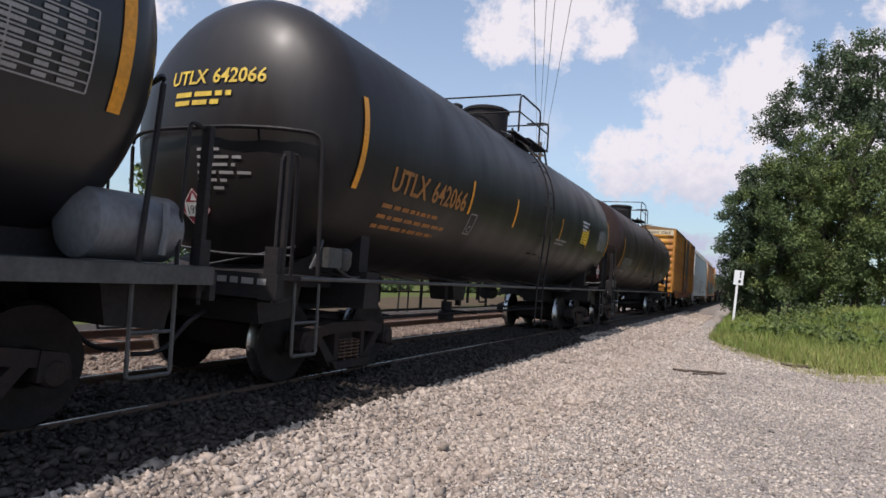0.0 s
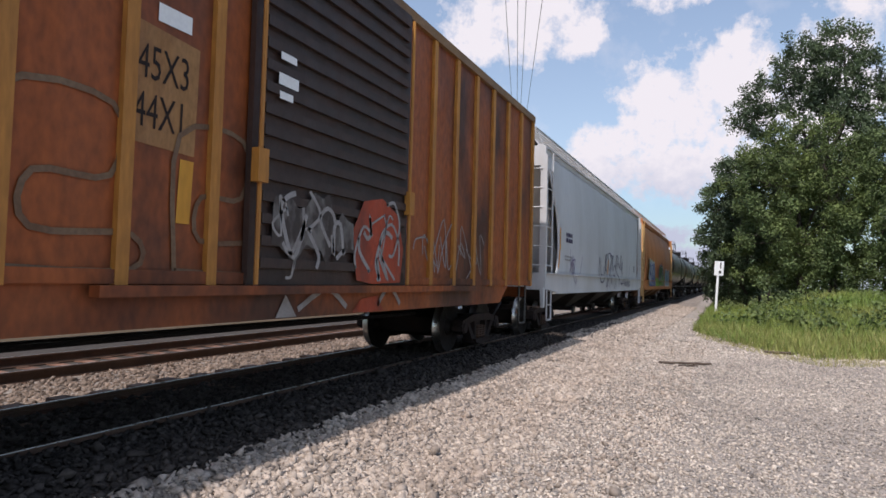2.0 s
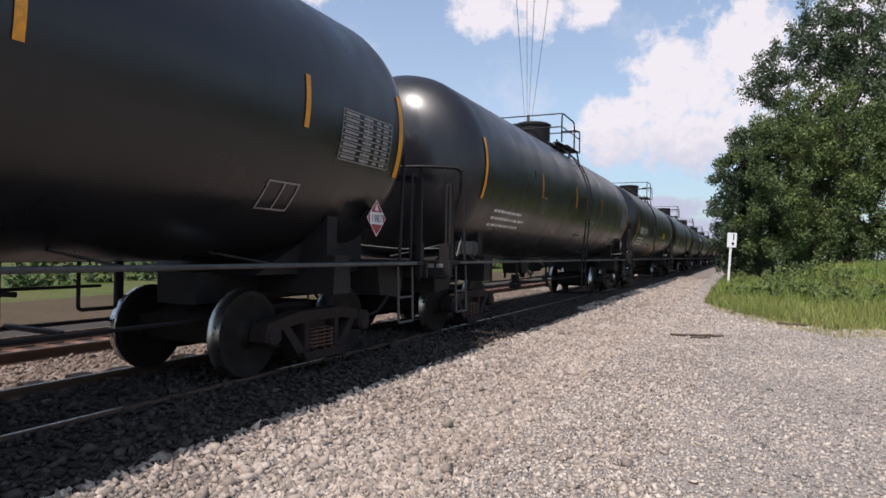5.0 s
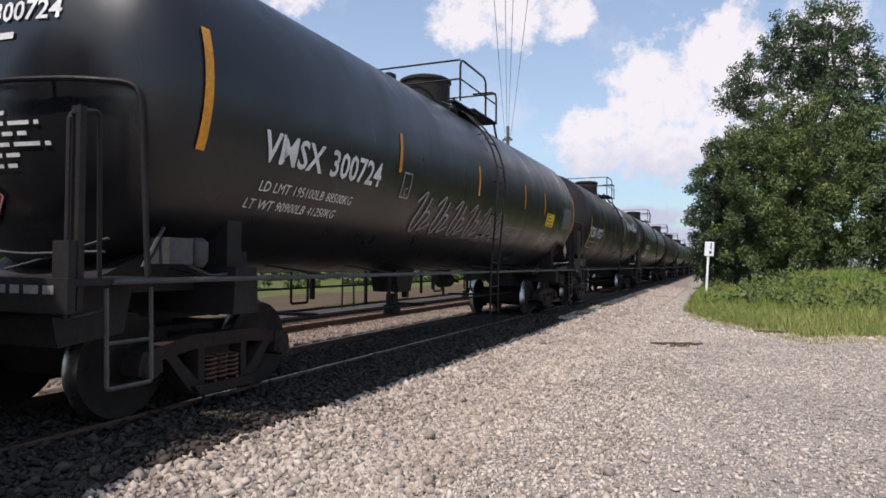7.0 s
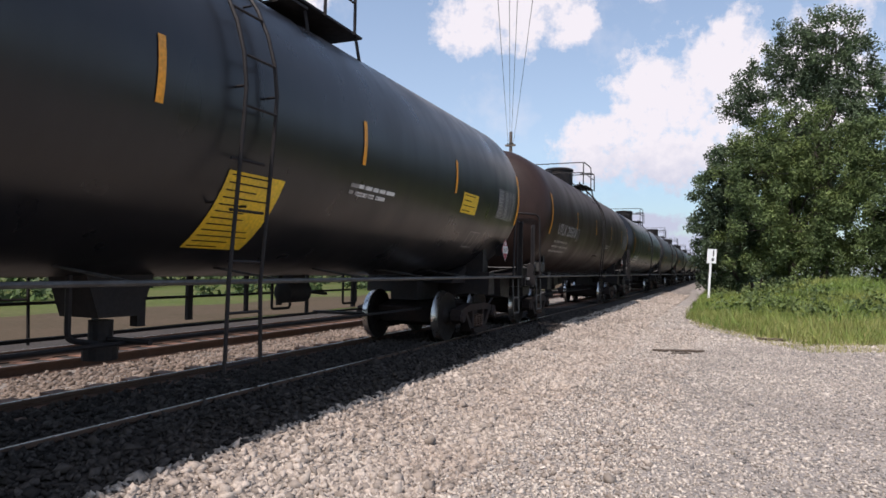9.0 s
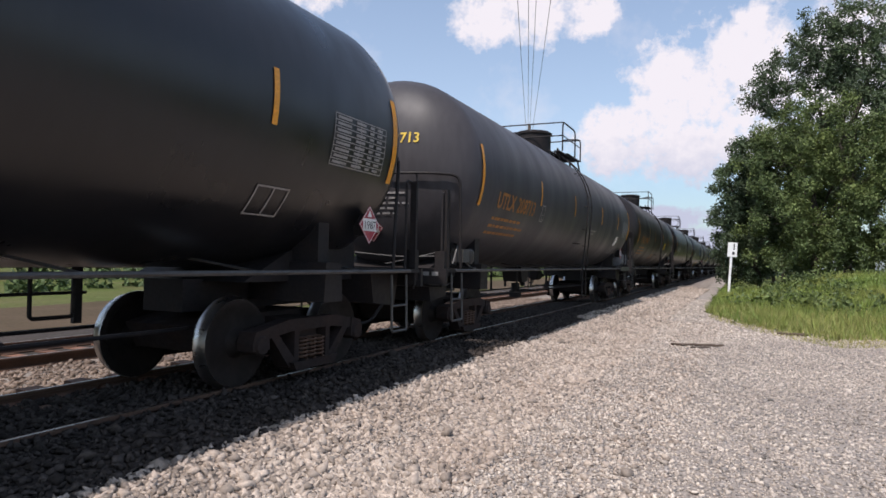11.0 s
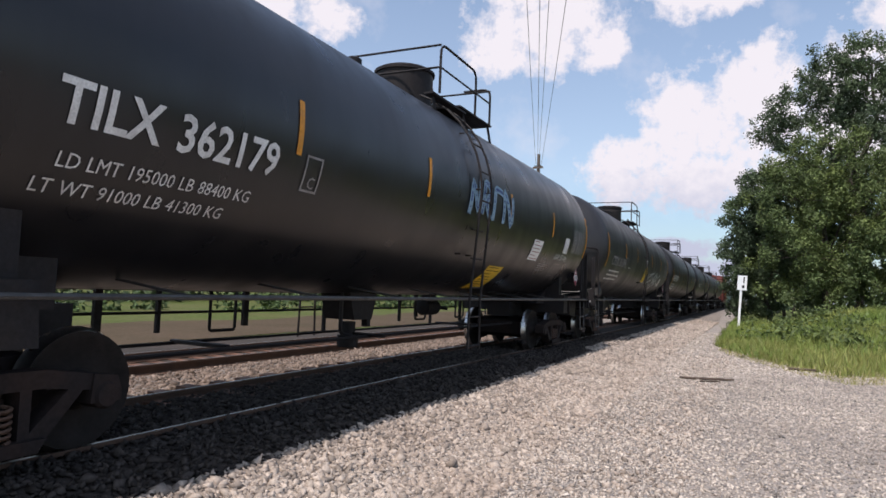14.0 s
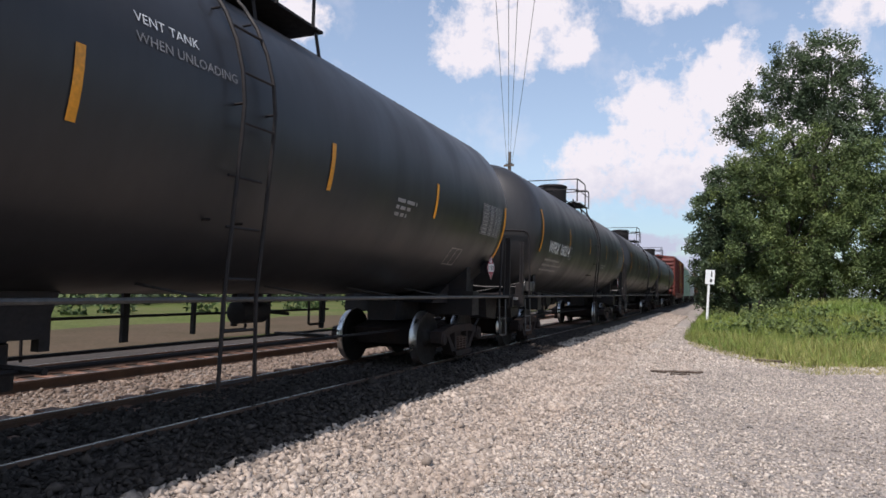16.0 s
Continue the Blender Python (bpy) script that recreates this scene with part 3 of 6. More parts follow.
    rng = random.Random(seed)
    car = thing("tank_wagon", name_label, "tank wagon", "wagons of the train", pose(0, (s0 + s1) / 2, RAIL_TOP))
    R, Z = TANK_R, TANK_Z
    se = H - 1.52
    depth = 0.83                                   # of the dished ends

    def shell(bm):
        prof = []
        for k in range(9):
            a = math.pi / 2 * k / 8
            prof.append((-se - depth * math.cos(a), max(0.01, R * math.sin(a))))
        prof += [(se * k / 4, R) for k in range(-3, 4)]
        for k in range(9):
            a = math.pi / 2 * (1 - k / 8)
            prof.append((se + depth * math.cos(a), max(0.01, R * math.sin(a))))
        return lathe(bm, prof, "y", 64, (0, 0, Z))

    part("tank_shell", shell, paint, car, "", smooth=True, key="shell%.2f%s" % (P, paint))

    def side(u, v, lift=0.009):
        f = (v - 0.22) / R
        return Vector(((R + lift) * math.cos(f), u, Z + (R + lift) * math.sin(f)))

    def head(u, v, lift=0.012):
        q = max(0.0, 1 - (u * u + (v - Z) ** 2) / R ** 2)
        return Vector((u, -se - depth * math.sqrt(q) - lift, v))

    # underframe and ends
    for s in (-1, 1):
        # the sill's upper wedge is overwide, an added mass darkening the gap behind
        part("draft_sill", lambda bm: prism(box(bm, 0, 0, 0.93, 0.56, 2.9, 0.34), [(-1.2, 1.08), (0.9, 1.08), (0.9, 1.75), (0.3, 1.65), (-0.5, 1.40)], -0.85, 0.85), "iron", car, key="draft_sill").location.y = s * (H - 2.05)
        part("bolster", lambda bm: prism(prism(bm, [(-0.18, 0.86), (0.18, 0.86), (0.15, 1.30), (-0.15, 1.30)], -1.35, 1.35), [(-0.1, 1.2), (0.1, 1.2), (0.1, 2.1), (-0.1, 2.1)], -1.2, 1.2), "iron", car, key="bolster").location.y = s * (H - 2.35)

        def deck(bm):
            box(bm, 0, -0.08, 1.20, 2.94, 0.84, 0.05)
            box(bm, 0, -0.50, 1.11, 2.98, 0.06, 0.24)
            # solid wedge added below the deck to make the open gap dark
            prism(bm, [(-0.44, 1.17), (0.30, 1.17), (0.22, 0.78), (-0.34, 0.72)], -1.15, 1.15)
            return bm

        d = part("end_platform", deck, "iron", car, "grated end platform", key="deck")
        d.location.y = s * (H - 0.92)
        d.rotation_euler.z = 0 if s < 0 else math.pi

        def rails(bm):
            top = [(-1.42, 0.20, 1.2), (-1.42, 0.10, 2.72), (-1.0, -0.14, 2.74), (-0.5, -0.29, 2.74), (0.5, -0.29, 2.74), (1.0, -0.14, 2.74), (1.42, 0.10, 2.72), (1.42, 0.20, 1.2)]
            tube(bm, bend(top, 0.16), 0.023, 7)
            for sx in (-1, 1):
                box(bm, sx * 1.40, -0.40, 1.72, 0.09, 0.05, 1.42)
                tube(bm, bend([(sx * 1.38, -0.46, 0.95), (sx * 1.38, -0.46, 2.38), (sx * 1.38, -0.22, 2.44), (sx * 1.38, -0.20, 1.22)], 0.07), 0.018, 6)
                tube(bm, [(sx * 0.75, -0.22, 2.74), (sx * 0.75, 0.02, 2.80)], 0.016, 5)
                box(bm, sx * 1.36, -0.46, 1.28, 0.16, 0.06, 0.42)
            return bm

        r = part("end_handrail", rails, "iron", car, "bent pipe end handrail with corner posts", smooth=True, key="end_rail")
        r.location.y = s * (H - 0.92)
        r.rotation_euler.z = 0 if s < 0 else math.pi

        for sx in (-1, 1):
            def step(bm):
                tube(bm, bend([(0, -0.20, 1.15), (0.02, -0.20, 0.42), (0.02, 0.20, 0.42), (0, 0.20, 1.15)], 0.03), 0.018, 6)
                tube(bm, [(0.01, -0.20, 0.75), (0.01, 0.20, 0.75)], 0.016, 5)
                return bm

            st = part("sill_step", step, "piperail", car, key="sill_step", smooth=True)
            st.location = (sx * 1.42, s * (H - 0.95), 0)
            lv = part("cut_lever", lambda bm: tube(bm, bend([(1.40, -0.1, 1.0), (1.40, -0.34, 0.96), (0.3, -0.40, 0.95), (0.18, -0.30, 0.95)], 0.06), 0.013, 5), "piperail", car, key="cut_lever%d" % sx, smooth=True)
            lv.location.y = s * (H - 0.85)
            lv.rotation_euler.z = 0 if s < 0 else math.pi
        if s < 0:
            def valve(bm):
                box(bm, 0, 0, 1.44, 0.22, 0.26, 0.22)
                lathe(bm, [(1.30, 0.05), (1.36, 0.09), (1.52, 0.09), (1.56, 0.04)], "z", 12, (0.06, 0.24, 0))
                tube(bm, bend([(0, -0.3, 1.30), (0, -0.1, 1.62), (-0.3, 0.2, 1.66), (-0.6, 0.2, 1.50)], 0.1), 0.018, 6)
                tube(bm, bend([(0.05, 0.1, 1.34), (0.05, 0.4, 1.22), (0.02, 0.7, 1.24)], 0.1), 0.016, 6)
                return bm

            part("control_valve", valve, "piperail", car, "grey brake control valve with pipes", smooth=True, key="control_valve").location = (1.22, -H + 1.55, 0)
            part("head_pipe", lambda bm: tube(tube(bm, bend([(1.3, 0, 1.42), (0.4, 0, 1.40), (-0.9, 0.05, 1.5)], 0.2), 0.014, 6), bend([(1.3, 0.04, 1.52), (0.6, 0.02, 1.36), (0.2, 0, 1.28)], 0.2), 0.012, 6), "piperail", car, smooth=True, key="head_pipe").location.y = -H + 0.82
            part("tread_stencil", lambda bm: wrap(bars(random.Random(4), 0.75, 1.12, (0.62,), 0.06, 0.03), lambda a, b: Vector((a, -H + 0.38, b)), 0), "faded", car, key="tread_stencil%.2f" % P)
        build_truck(car, s * (H - 2.35))
        build_coupler(car, s * (H - 0.55), s)

    for s in (-1, 1):
        def pipe(bm):
            tube(bm, [(s * 1.475, -H + 0.75, 1.20), (s * 1.475, H - 0.75, 1.20)], 0.024, 7)
            n = 9
            for k in range(n):
                y = -H + 1.9 + (P - 3.8) * k / (n - 1)
                tube(bm, [(s * 1.475, y, 1.20), (s * 0.55, y, 1.32)], 0.014, 5)
            return bm

        part("side_safety_rail", pipe, "piperail", car, "long thin pipe rail along the tank", smooth=True, key="pipe%.2f%d" % (P, s))

        def ladder(bm):
            for dy in (-0.21, 0.21):
                pts = [(s * 1.60, dy * 1.12, 0.42), (s * 1.60, dy, 1.2)]
                for k in range(9):
                    f = math.radians(-8 + 78 * k / 8)
                    pts.append((s * (R + 0.11) * math.cos(f), dy, Z + (R + 0.11) * math.sin(f)))
                tube(bm, pts, 0.019, 6)
            for k in range(9):
                z = 0.48 + 0.45 * k
                f = math.asin(max(-1, min(1, (z - Z) / (R + 0.11))))
                x = s * ((R + 0.11) * math.cos(f) if z > Z - 0.2 else 1.60)
                if z < Z + R * 0.97:
                    tube(bm, [(x, -0.22, z), (x, 0.22, z)], 0.014, 5)
            for z in (1.9, 2.9, 3.8):
                f = math.asin((z - Z) / R)
                for dy in (-0.21, 0.21):
                    tube(bm, [(s * R * math.cos(f) * 0.98, dy, z), (s * (R + 0.11) * math.cos(f), dy, z)], 0.012, 4)
            return bm

        part("side_ladder", ladder, "iron", car, "narrow steel ladder curved over the tank", smooth=True, key="ladder%d" % s).location.y = ladder_at

    def platform(bm):
        box(bm, 0, 1.55, 4.50, 1.9, 1.5, 0.03)
        for s in (-1, 1):
            box(bm, s * 0.92, 0.3, 4.40, 0.16, 1.3, 0.03)
            for y in (-0.2, 1.0, 2.2):
                tube(bm, [(s * 0.9, y, 4.50), (s * 0.98, y, 4.10)], 0.025, 4)
        return bm

    part("top_platform", platform, "iron", car, "grated walkway beside the dome", key="platform")

    def top_rail(bm):
        for s in (-1, 1):
            tube(bm, bend([(s * 1.04, -0.2, 4.42), (s * 1.04, -0.2, 5.22), (s * 1.04, 1.25, 5.22), (s * 1.04, 1.25, 4.42)], 0.18), 0.021, 6)
            tube(bm, [(s * 1.04, -0.2, 4.84), (s * 1.04, 1.25, 4.84)], 0.016, 5)
            tube(bm, bend([(s * 1.04, 1.95, 4.42), (s * 1.04, 1.95, 5.12), (s * 0.5, 1.95, 5.12)], 0.15), 0.021, 6)
            tube(bm, [(s * 1.04, 1.25, 4.84), (s * 1.04, 1.95, 4.84)], 0.016, 5)
        for y, z in ((-0.2, 5.20), (1.95, 5.08), (-0.2, 4.84)):
            tube(bm, [(-1.04, y, z), (1.04, y, z)], 0.018, 6)
        return bm

    part("top_handrail", top_rail, "iron", car, "pipe guard rail round the dome", smooth=True, key="top_rail")

    part("dome", lambda bm: lathe(bm, [(4.30, 0.50), (5.02, 0.50), (5.02, 0.53), (5.07, 0.53), (5.11, 0.46), (5.15, 0.1)], "z", 28, (0, 0.5, 0)), "iron", car, "round valve bonnet on top of the tank", smooth=True, key="dome")
    part("manway", lambda bm: lathe(bm, [(4.32, 0.28), (4.66, 0.28), (4.66, 0.32), (4.71, 0.32), (4.75, 0.2)], "z", 20, (0, 1.5, 0)), "iron", car, "bolted hatch", smooth=True, key="manway")
    part("safety_valve", lambda bm: lathe(bm, [(4.42, 0.10), (4.68, 0.10), (4.70, 0.13), (4.78, 0.13), (4.82, 0.05)], "z", 12, (0, -1.1, 0)), "iron", car, smooth=True, key="valve")

    def outlet(bm):
        prism(bm, [(-0.42, 1.36), (0.42, 1.36), (0.24, 0.84), (-0.24, 0.84)], -0.26, 0.26)
        box(bm, 0.1, 0.34, 0.92, 0.10, 0.10, 0.40)
        tube(bm, bend([(0.2, -0.5, 1.25), (0.2, -0.5, 0.66), (0.2, -0.2, 0.60)], 0.08), 0.03, 6)
        lathe(bm, [(0.42, 0.10), (0.42, 0.16), (0.60, 0.16), (0.60, 0.11), (0.80, 0.11)], "z", 14)
        tube(bm, [(0, 0, 0.62), (0.65, 0, 0.62)], 0.03)
        return bm

    part("bottom_outlet", outlet, "iron", car, "outlet valve under the tank", key="outlet").location.y = -0.9

    def rigging(bm):
        for x, z in ((-0.85, 0.56), (0.35, 0.60)):
            tube(bm, [(x, -H + 3.4, z), (x, H - 3.4, z)], 0.022, 6)
        tube(bm, [(-1.05, -H + 3.6, 0.92), (-1.05, H - 3.6, 0.92)], 0.02, 6)
        for k, y in enumerate((-5.3, -4.4, -3.5, -2.2, -0.2, 1.3, 2.2, 3.1, 4.0, 5.2)):
            if abs(y) < H - 3.4:
                box(bm, -0.85 - 0.1 * (k % 3), y, 1.10, 0.05, 0.05 + 0.04 * (k % 2), 1.10 - 0.12 * (k % 4))
        for y in (-3.0, 2.6, 4.6):
            tube(bm, bend([(-0.7, y, 1.3), (-0.7, y, 0.70), (-0.7, y + 0.45, 0.70), (-0.7, y + 0.45, 1.3)], 0.05), 0.022, 5)
        for y in (-3.6, 3.8):
            tube(bm, [(0.2, y, 0.6), (-0.9, y + 0.2, 0.58)], 0.03, 5)
        return bm

    part("brake_rigging", rigging, "iron", car, "brake rods and pipes under the tank", key="rigging%.2f" % P)
    part("brake_cylinder", lambda bm: box(tube(lathe(bm, [(-0.3, 0.1), (-0.28, 0.16), (0.25, 0.16), (0.3, 0.1)], "y", 16, (-0.6, 0, 0.95)), [(-0.6, 0.3, 0.95), (-0.6, 0.9, 0.9)], 0.03), -0.6, 0, 1.28, 0.2, 0.3, 0.5), "iron", car, smooth=True, key="brake_cyl").location.y = 3.0
    part("brake_wheel", lambda bm: tube(tube(tube(bm, [(0.25 * math.cos(TAU * k / 20), 0, 0.25 * math.sin(TAU * k / 20)) for k in range(21)], 0.014, 5), [(-0.25, 0, 0), (0.25, 0, 0)], 0.012), [(0, 0, -0.25), (0, 0.12, 0.25)], 0.012), "iron", car, "round hand brake wheel", smooth=True, key="brake_wheel").location = (-0.85, H - 0.80, 2.1)
    if reservoir:
        rs = part("air_reservoir", lambda bm: tube(lathe(bm, [(-0.45, 0.03), (-0.43, 0.18), (-0.37, 0.265), (0.37, 0.265), (0.43, 0.18), (0.45, 0.03)], "y", 28), [(0.28, 0.15, -0.2), (0.31, 0.15, 0.0), (0.28, 0.15, 0.2)], 0.03), "reservoir", car, "pale grey horizontal air reservoir", smooth=True, key="reservoir")
        rs.location = (1.14, H - 1.06, 1.54)
        part("reservoir_shelf", lambda bm: box(box(bm, 0, 0, 0, 0.75, 2.0, 0.06), 0.36, 0, -0.05, 0.05, 2.0, 0.14), "piperail", car, "worn grey steel shelf").location = (1.14, H - 1.45, 1.24)
    # markings
    if stripes:
        strips = [(-se, end_v, end_v + 1.03, 0.10)] + [(b, band_v, band_v + 0.52, 0.075) for b in bands] + [(se, end_v, end_v + 1.03, 0.10)]
        for u, v0, v1, w in strips:
            part("reflective_stripe", wrap(quad(bmesh.new(), u - w / 2, v0, u + w / 2, v1), side), stripes, car, "orange reflective strip", key="stripe%.2f%.2f%.2f%s" % (P, u, v0, stripes))
    if not near:
        return car
    big = 0.0
    if marking:
        mark("reporting_mark", marking, mark_size, mark_mat, car, side, -H + mark_at, mark_v, 0.94, "stencilled reporting mark", 0.026)
        if head_text:
            mark("end_mark", marking, 0.17, mark_mat if mark_mat != "stencil_orange" else "stencil_yellow", car, head, -0.52, Z + 0.40, 0.95, "stencilled mark on the tank end", 0.024)
            part("end_stencil", wrap(bars(rng, -0.40, Z + 0.25, (0.8, 0.65), 0.055, 0.04), head, 0.08), mark_mat if mark_mat != "stencil_orange" else "stencil_yellow", car)
            part("end_data", wrap(bars(rng, 0.0, Z - 0.35, (0.3, 0.62, 0.5, 0.7, 0.4, 0.42), 0.032, 0.05), head, 0.08), ink, car)
            placard(car, head, -0.1, Z - 0.98, 0.02)
    for k, line in enumerate(sub):
        mark("load_stencil", line, 0.115, ink, car, side, -H + mark_at + 0.1 - 0.1 * k, -0.62 - 0.2 * k, 0.9)
    if not sub:
        part("load_stencil", wrap(bars(rng, -H + mark_at, -0.55, (1.6, 1.9, 1.7), 0.055, 0.09), side), ink if mark_mat != "stencil_orange" else mark_mat, car)
    part("plate_mark", wrap(frame_lines(bands[0] + 0.14, band_v - 0.33, 0.26, 0.36, 0.022), side), "faded", car)
    mark("plate_letter", "C", 0.12, "faded", car, side, bands[0] + 0.22, band_v - 0.29)
    part("stencil_panel", wrap(table(H - 2.80, -0.29, 1.05, 0.54, 8), side), "faded", car, "ruled white stencil panel")
    part("service_stencil", wrap(frame_lines(H - 3.72, -0.98, 0.48, 0.34, 0.02, 0.0, True), side), "faded", car)
    if not any(e[0] == "text" for e in extras):
        part("small_stencil", wrap(bars(rng, 0.9 + rng.random(), -0.35, (0.9, 0.7), 0.045, 0.04), side), "faded", car)
    plate_y = H - (plate_at or 1.74)
    if plate_at:
        part("placard_bracket", lambda bm: box(bm, 1.32, plate_y, 1.76, 0.20, 0.05, 0.26), "iron", car, key="plate_bracket%.2f%.2f" % (P, plate_y))
        placard(car, lambda a, b, lift: Vector((1.41 + lift, a, b)), plate_y, 1.76, 0.02)
    for what in extras:
        kind, u, v, w, h, sl, mat = what
        if kind == "panel":
            p = part("caution_panel", wrap(quad(bmesh.new(), u, v, u + w, v + h, sl), side), mat, car, "yellow caution panel" if mat == "yellow" else "pale decal")
            lines = bmesh.new()
            n = max(3, int(h / 0.07))
            for k in range(n):
                y = v + h * (k + 0.55) / n
                off = sl * (y - v) / h
                quad(lines, u + off + 0.05, y - 0.007, u + off + w * rng.uniform(0.5, 0.92), y + 0.007)
            part("caution_print", wrap(lines, lambda a, b: side(a, b, 0.013)), "truck" if mat == "yellow" else "redspray", p)
        elif kind == "plain":
            part("decal", wrap(quad(bmesh.new(), u, v, u + w, v + h, sl), side), mat, car)
        elif kind == "text":
            mark("stencil", w, h, mat, car, side, u, v)
        elif kind == "fine":
            part("small_stencil", wrap(bars(rng, u, v, [w * rng.uniform(0.6, 1.0) for _ in range(int(h))], 0.022, 0.03), side), mat, car)
        elif kind == "pointer":
            bm = quad(bmesh.new(), u, v, u + w * 0.8, v + 0.024)
            poly(bm, [(u, v - 0.02), (u + 0.10, v - 0.04), (u + 0.13, v + 0.06), (u + 0.02, v + 0.06)])
            part("pointing_sign", wrap(bm, side), mat, car, "stencilled pointing sign")
        elif kind == "bars":
            part("small_stencil", wrap(bars(rng, u, v, (w, w * 0.8, w * 0.6)[: max(1, int(h))], 0.05, 0.045), side), mat, car)
    for pts_list, w, mat in spray:
        for pts in pts_list:
            part("spray_stroke", wrap(stroke(bmesh.new(), pts, w), lambda a, b: side(a, b, 0.014), 0.1), mat, car)
    return car


# ---- box wagon ----
def build_box(label, s0, s1, side_mat, end_mat, trim, door_mat, marked=True, near=True):
    P = s1 - s0
    H, W, Z0, Z1 = P / 2, 1.58, 1.26, 4.90
    B = H - 0.45                                   # half length of the body
    mid = -0.26                                    # the door stands off the middle
    rng = random.Random(int(s0))
    car = thing("box_wagon", label, "box wagon", "wagons of the train", pose(0, (s0 + s1) / 2, RAIL_TOP))
    for s in (-1, 1):
        def wall(bm):
            x = s * W
            prism(bm, [(-B, Z0), (-B + 1.5, Z0), (-B + 2.0, 0.92), (B - 2.0, 0.92), (B - 1.5, Z0), (B, Z0), (B, Z1), (-B, Z1)], x - s * 0.05, x)
            box(bm, x + s * 0.02, 0, 1.30, 0.05, 2 * B, 0.10)
            return bm

        side = part("side_wall", wall, side_mat, car, "riveted rust-streaked steel side" if marked else "")
        posts = [-B + 0.06, -B + 0.75] + [-1.90 - k * 0.86 for k in range(6)] + [B - 0.06 - k * 0.86 for k in range(7)]
        for y in posts:
            p = part("side_post", lambda bm: prism(bm, [(-0.055, Z0 - 0.02), (0.055, Z0 - 0.02), (0.055, Z1 - 0.12), (-0.055, Z1 - 0.12)], 0, s * 0.05), trim, side, key="post%d%s" % (s, trim))
            p.location = (s * W, y, 0)
        dy0, dy1 = -1.51, 1.53

        def door(bm):
            x = s * (W + 0.05)
            box(bm, x, (dy0 + dy1) / 2, 3.02, 0.06, dy1 - dy0, 3.55)
            return bm

        d = part("sliding_door", door, door_mat, car, "soot-dark corrugated sliding door")
        for k in range(17):
            part("door_rib", lambda bm: prism(bm, [(dy0 + 0.12, 0), (dy1 - 0.12, 0), (dy1 - 0.12, 0.09), (dy0 + 0.12, 0.09)], s * (W + 0.05), s * (W + 0.125)), door_mat, d, key="door_rib%d%s" % (s, door_mat)).location.z = 1.40 + k * 0.2
        for y in (dy0 + 0.05, dy1 - 0.05):
            part("lock_bar", lambda bm: tube(box(bm, 0, 0, 2.3, 0.08, 0.14, 0.30), [(0, 0, 1.25), (0, 0, 4.7)], 0.022, 6), trim, d, key="lock_bar").location = (s * (W + 0.14), y, 0)
        part("door_track", lambda bm: box(bm, s * (W + 0.09), 0.6, 1.20, 0.10, 7.2, 0.08), side_mat, car)
        part("eave", lambda bm: box(bm, s * (W + 0.01), 0, Z1 - 0.05, 0.10, 2 * B, 0.13), "box_roof" if marked else side_mat, car)
        for k in range(5):
            z = 1.45 + 0.42 * k
            part("side_grab_iron", tube(bmesh.new(), bend([(s * (W + 0.02), -B + 0.10, z), (s * (W + 0.10), -B + 0.10, z), (s * (W + 0.10), -B + 0.62, z), (s * (W + 0.02), -B + 0.62, z)], 0.03), 0.012, 5), trim, car, smooth=True)
    for s in (-1, 1):
        def end(bm):
            ys = s * (B + 0.0)
            box(bm, 0, ys - s * 0.03, (Z0 + Z1) / 2 + 0.03, 2 * W - 0.06, 0.06, Z1 - Z0 + 0.05)
            return bm

        e = part("end_wall", end, end_mat, car, "corrugated yellow end wall" if marked else "")
        n = 9
        for k in range(n):
            z = Z0 + 0.22 + k * (Z1 - Z0 - 0.30) / n

            def rib(bm):
                prof = [(0.0, 0.0), (0.10, 0.025), (0.115, 0.10), (0.055, 0.20), (0.0, 0.26)]
                ring = [[bm.verts.new((x, s * a, b)) for a, b in prof] for x in (-W + 0.10, -W + 0.22, W - 0.22, W - 0.10)]
                for i, rg in enumerate(ring):
                    if i in (0, 3):
                        for v in rg:
                            v.co.y *= 0.2
                for a, b in zip(ring, ring[1:]):
                    for i in range(4):
                        bm.faces.new((a[i], a[i + 1], b[i + 1], b[i]))
                return bm

            part("end_rib", rib, end_mat, e, smooth=True, key="end_rib%d%s" % (s, end_mat)).location = (0, s * B, z)
        for sx in (-1, 1):
            part("corner_post", lambda bm: box(bm, 0, 0, (Z0 + Z1) / 2, 0.09, 0.10, Z1 - Z0 + 0.06), trim, e, key="corner%s" % trim).location = (sx * (W - 0.03), s * (B + 0.02), 0)
        la = bmesh.new()
        for sx in (0.55, 1.05):
            box(la, sx, s * (B + 0.16), 1.95, 0.05, 0.06, 1.35)
        for k in range(5):
            tube(la, [(0.5, s * (B + 0.19), 1.40 + 0.3 * k), (1.1, s * (B + 0.19), 1.40 + 0.3 * k)], 0.016, 5)
        part("end_ladder", la, trim, car, "short orange end ladder")
        part("crossover_platform", lambda bm: box(box(bm, 0, s * (B + 0.22), 1.22, 1.6, 0.32, 0.04), 0, s * (B + 0.10), 1.10, 2.9, 0.16, 0.22), side_mat, car)
        gr = bmesh.new()
        tube(gr, bend([(0.42, s * (B + 0.12), 1.3), (0.42, s * (B + 0.34), 2.48), (-0.5, s * (B + 0.34), 2.48), (-0.5, s * (B + 0.12), 2.4)], 0.10), 0.018, 6)
        part("end_handrail", gr, trim, car, smooth=True)
        for sx in (-1, 1):
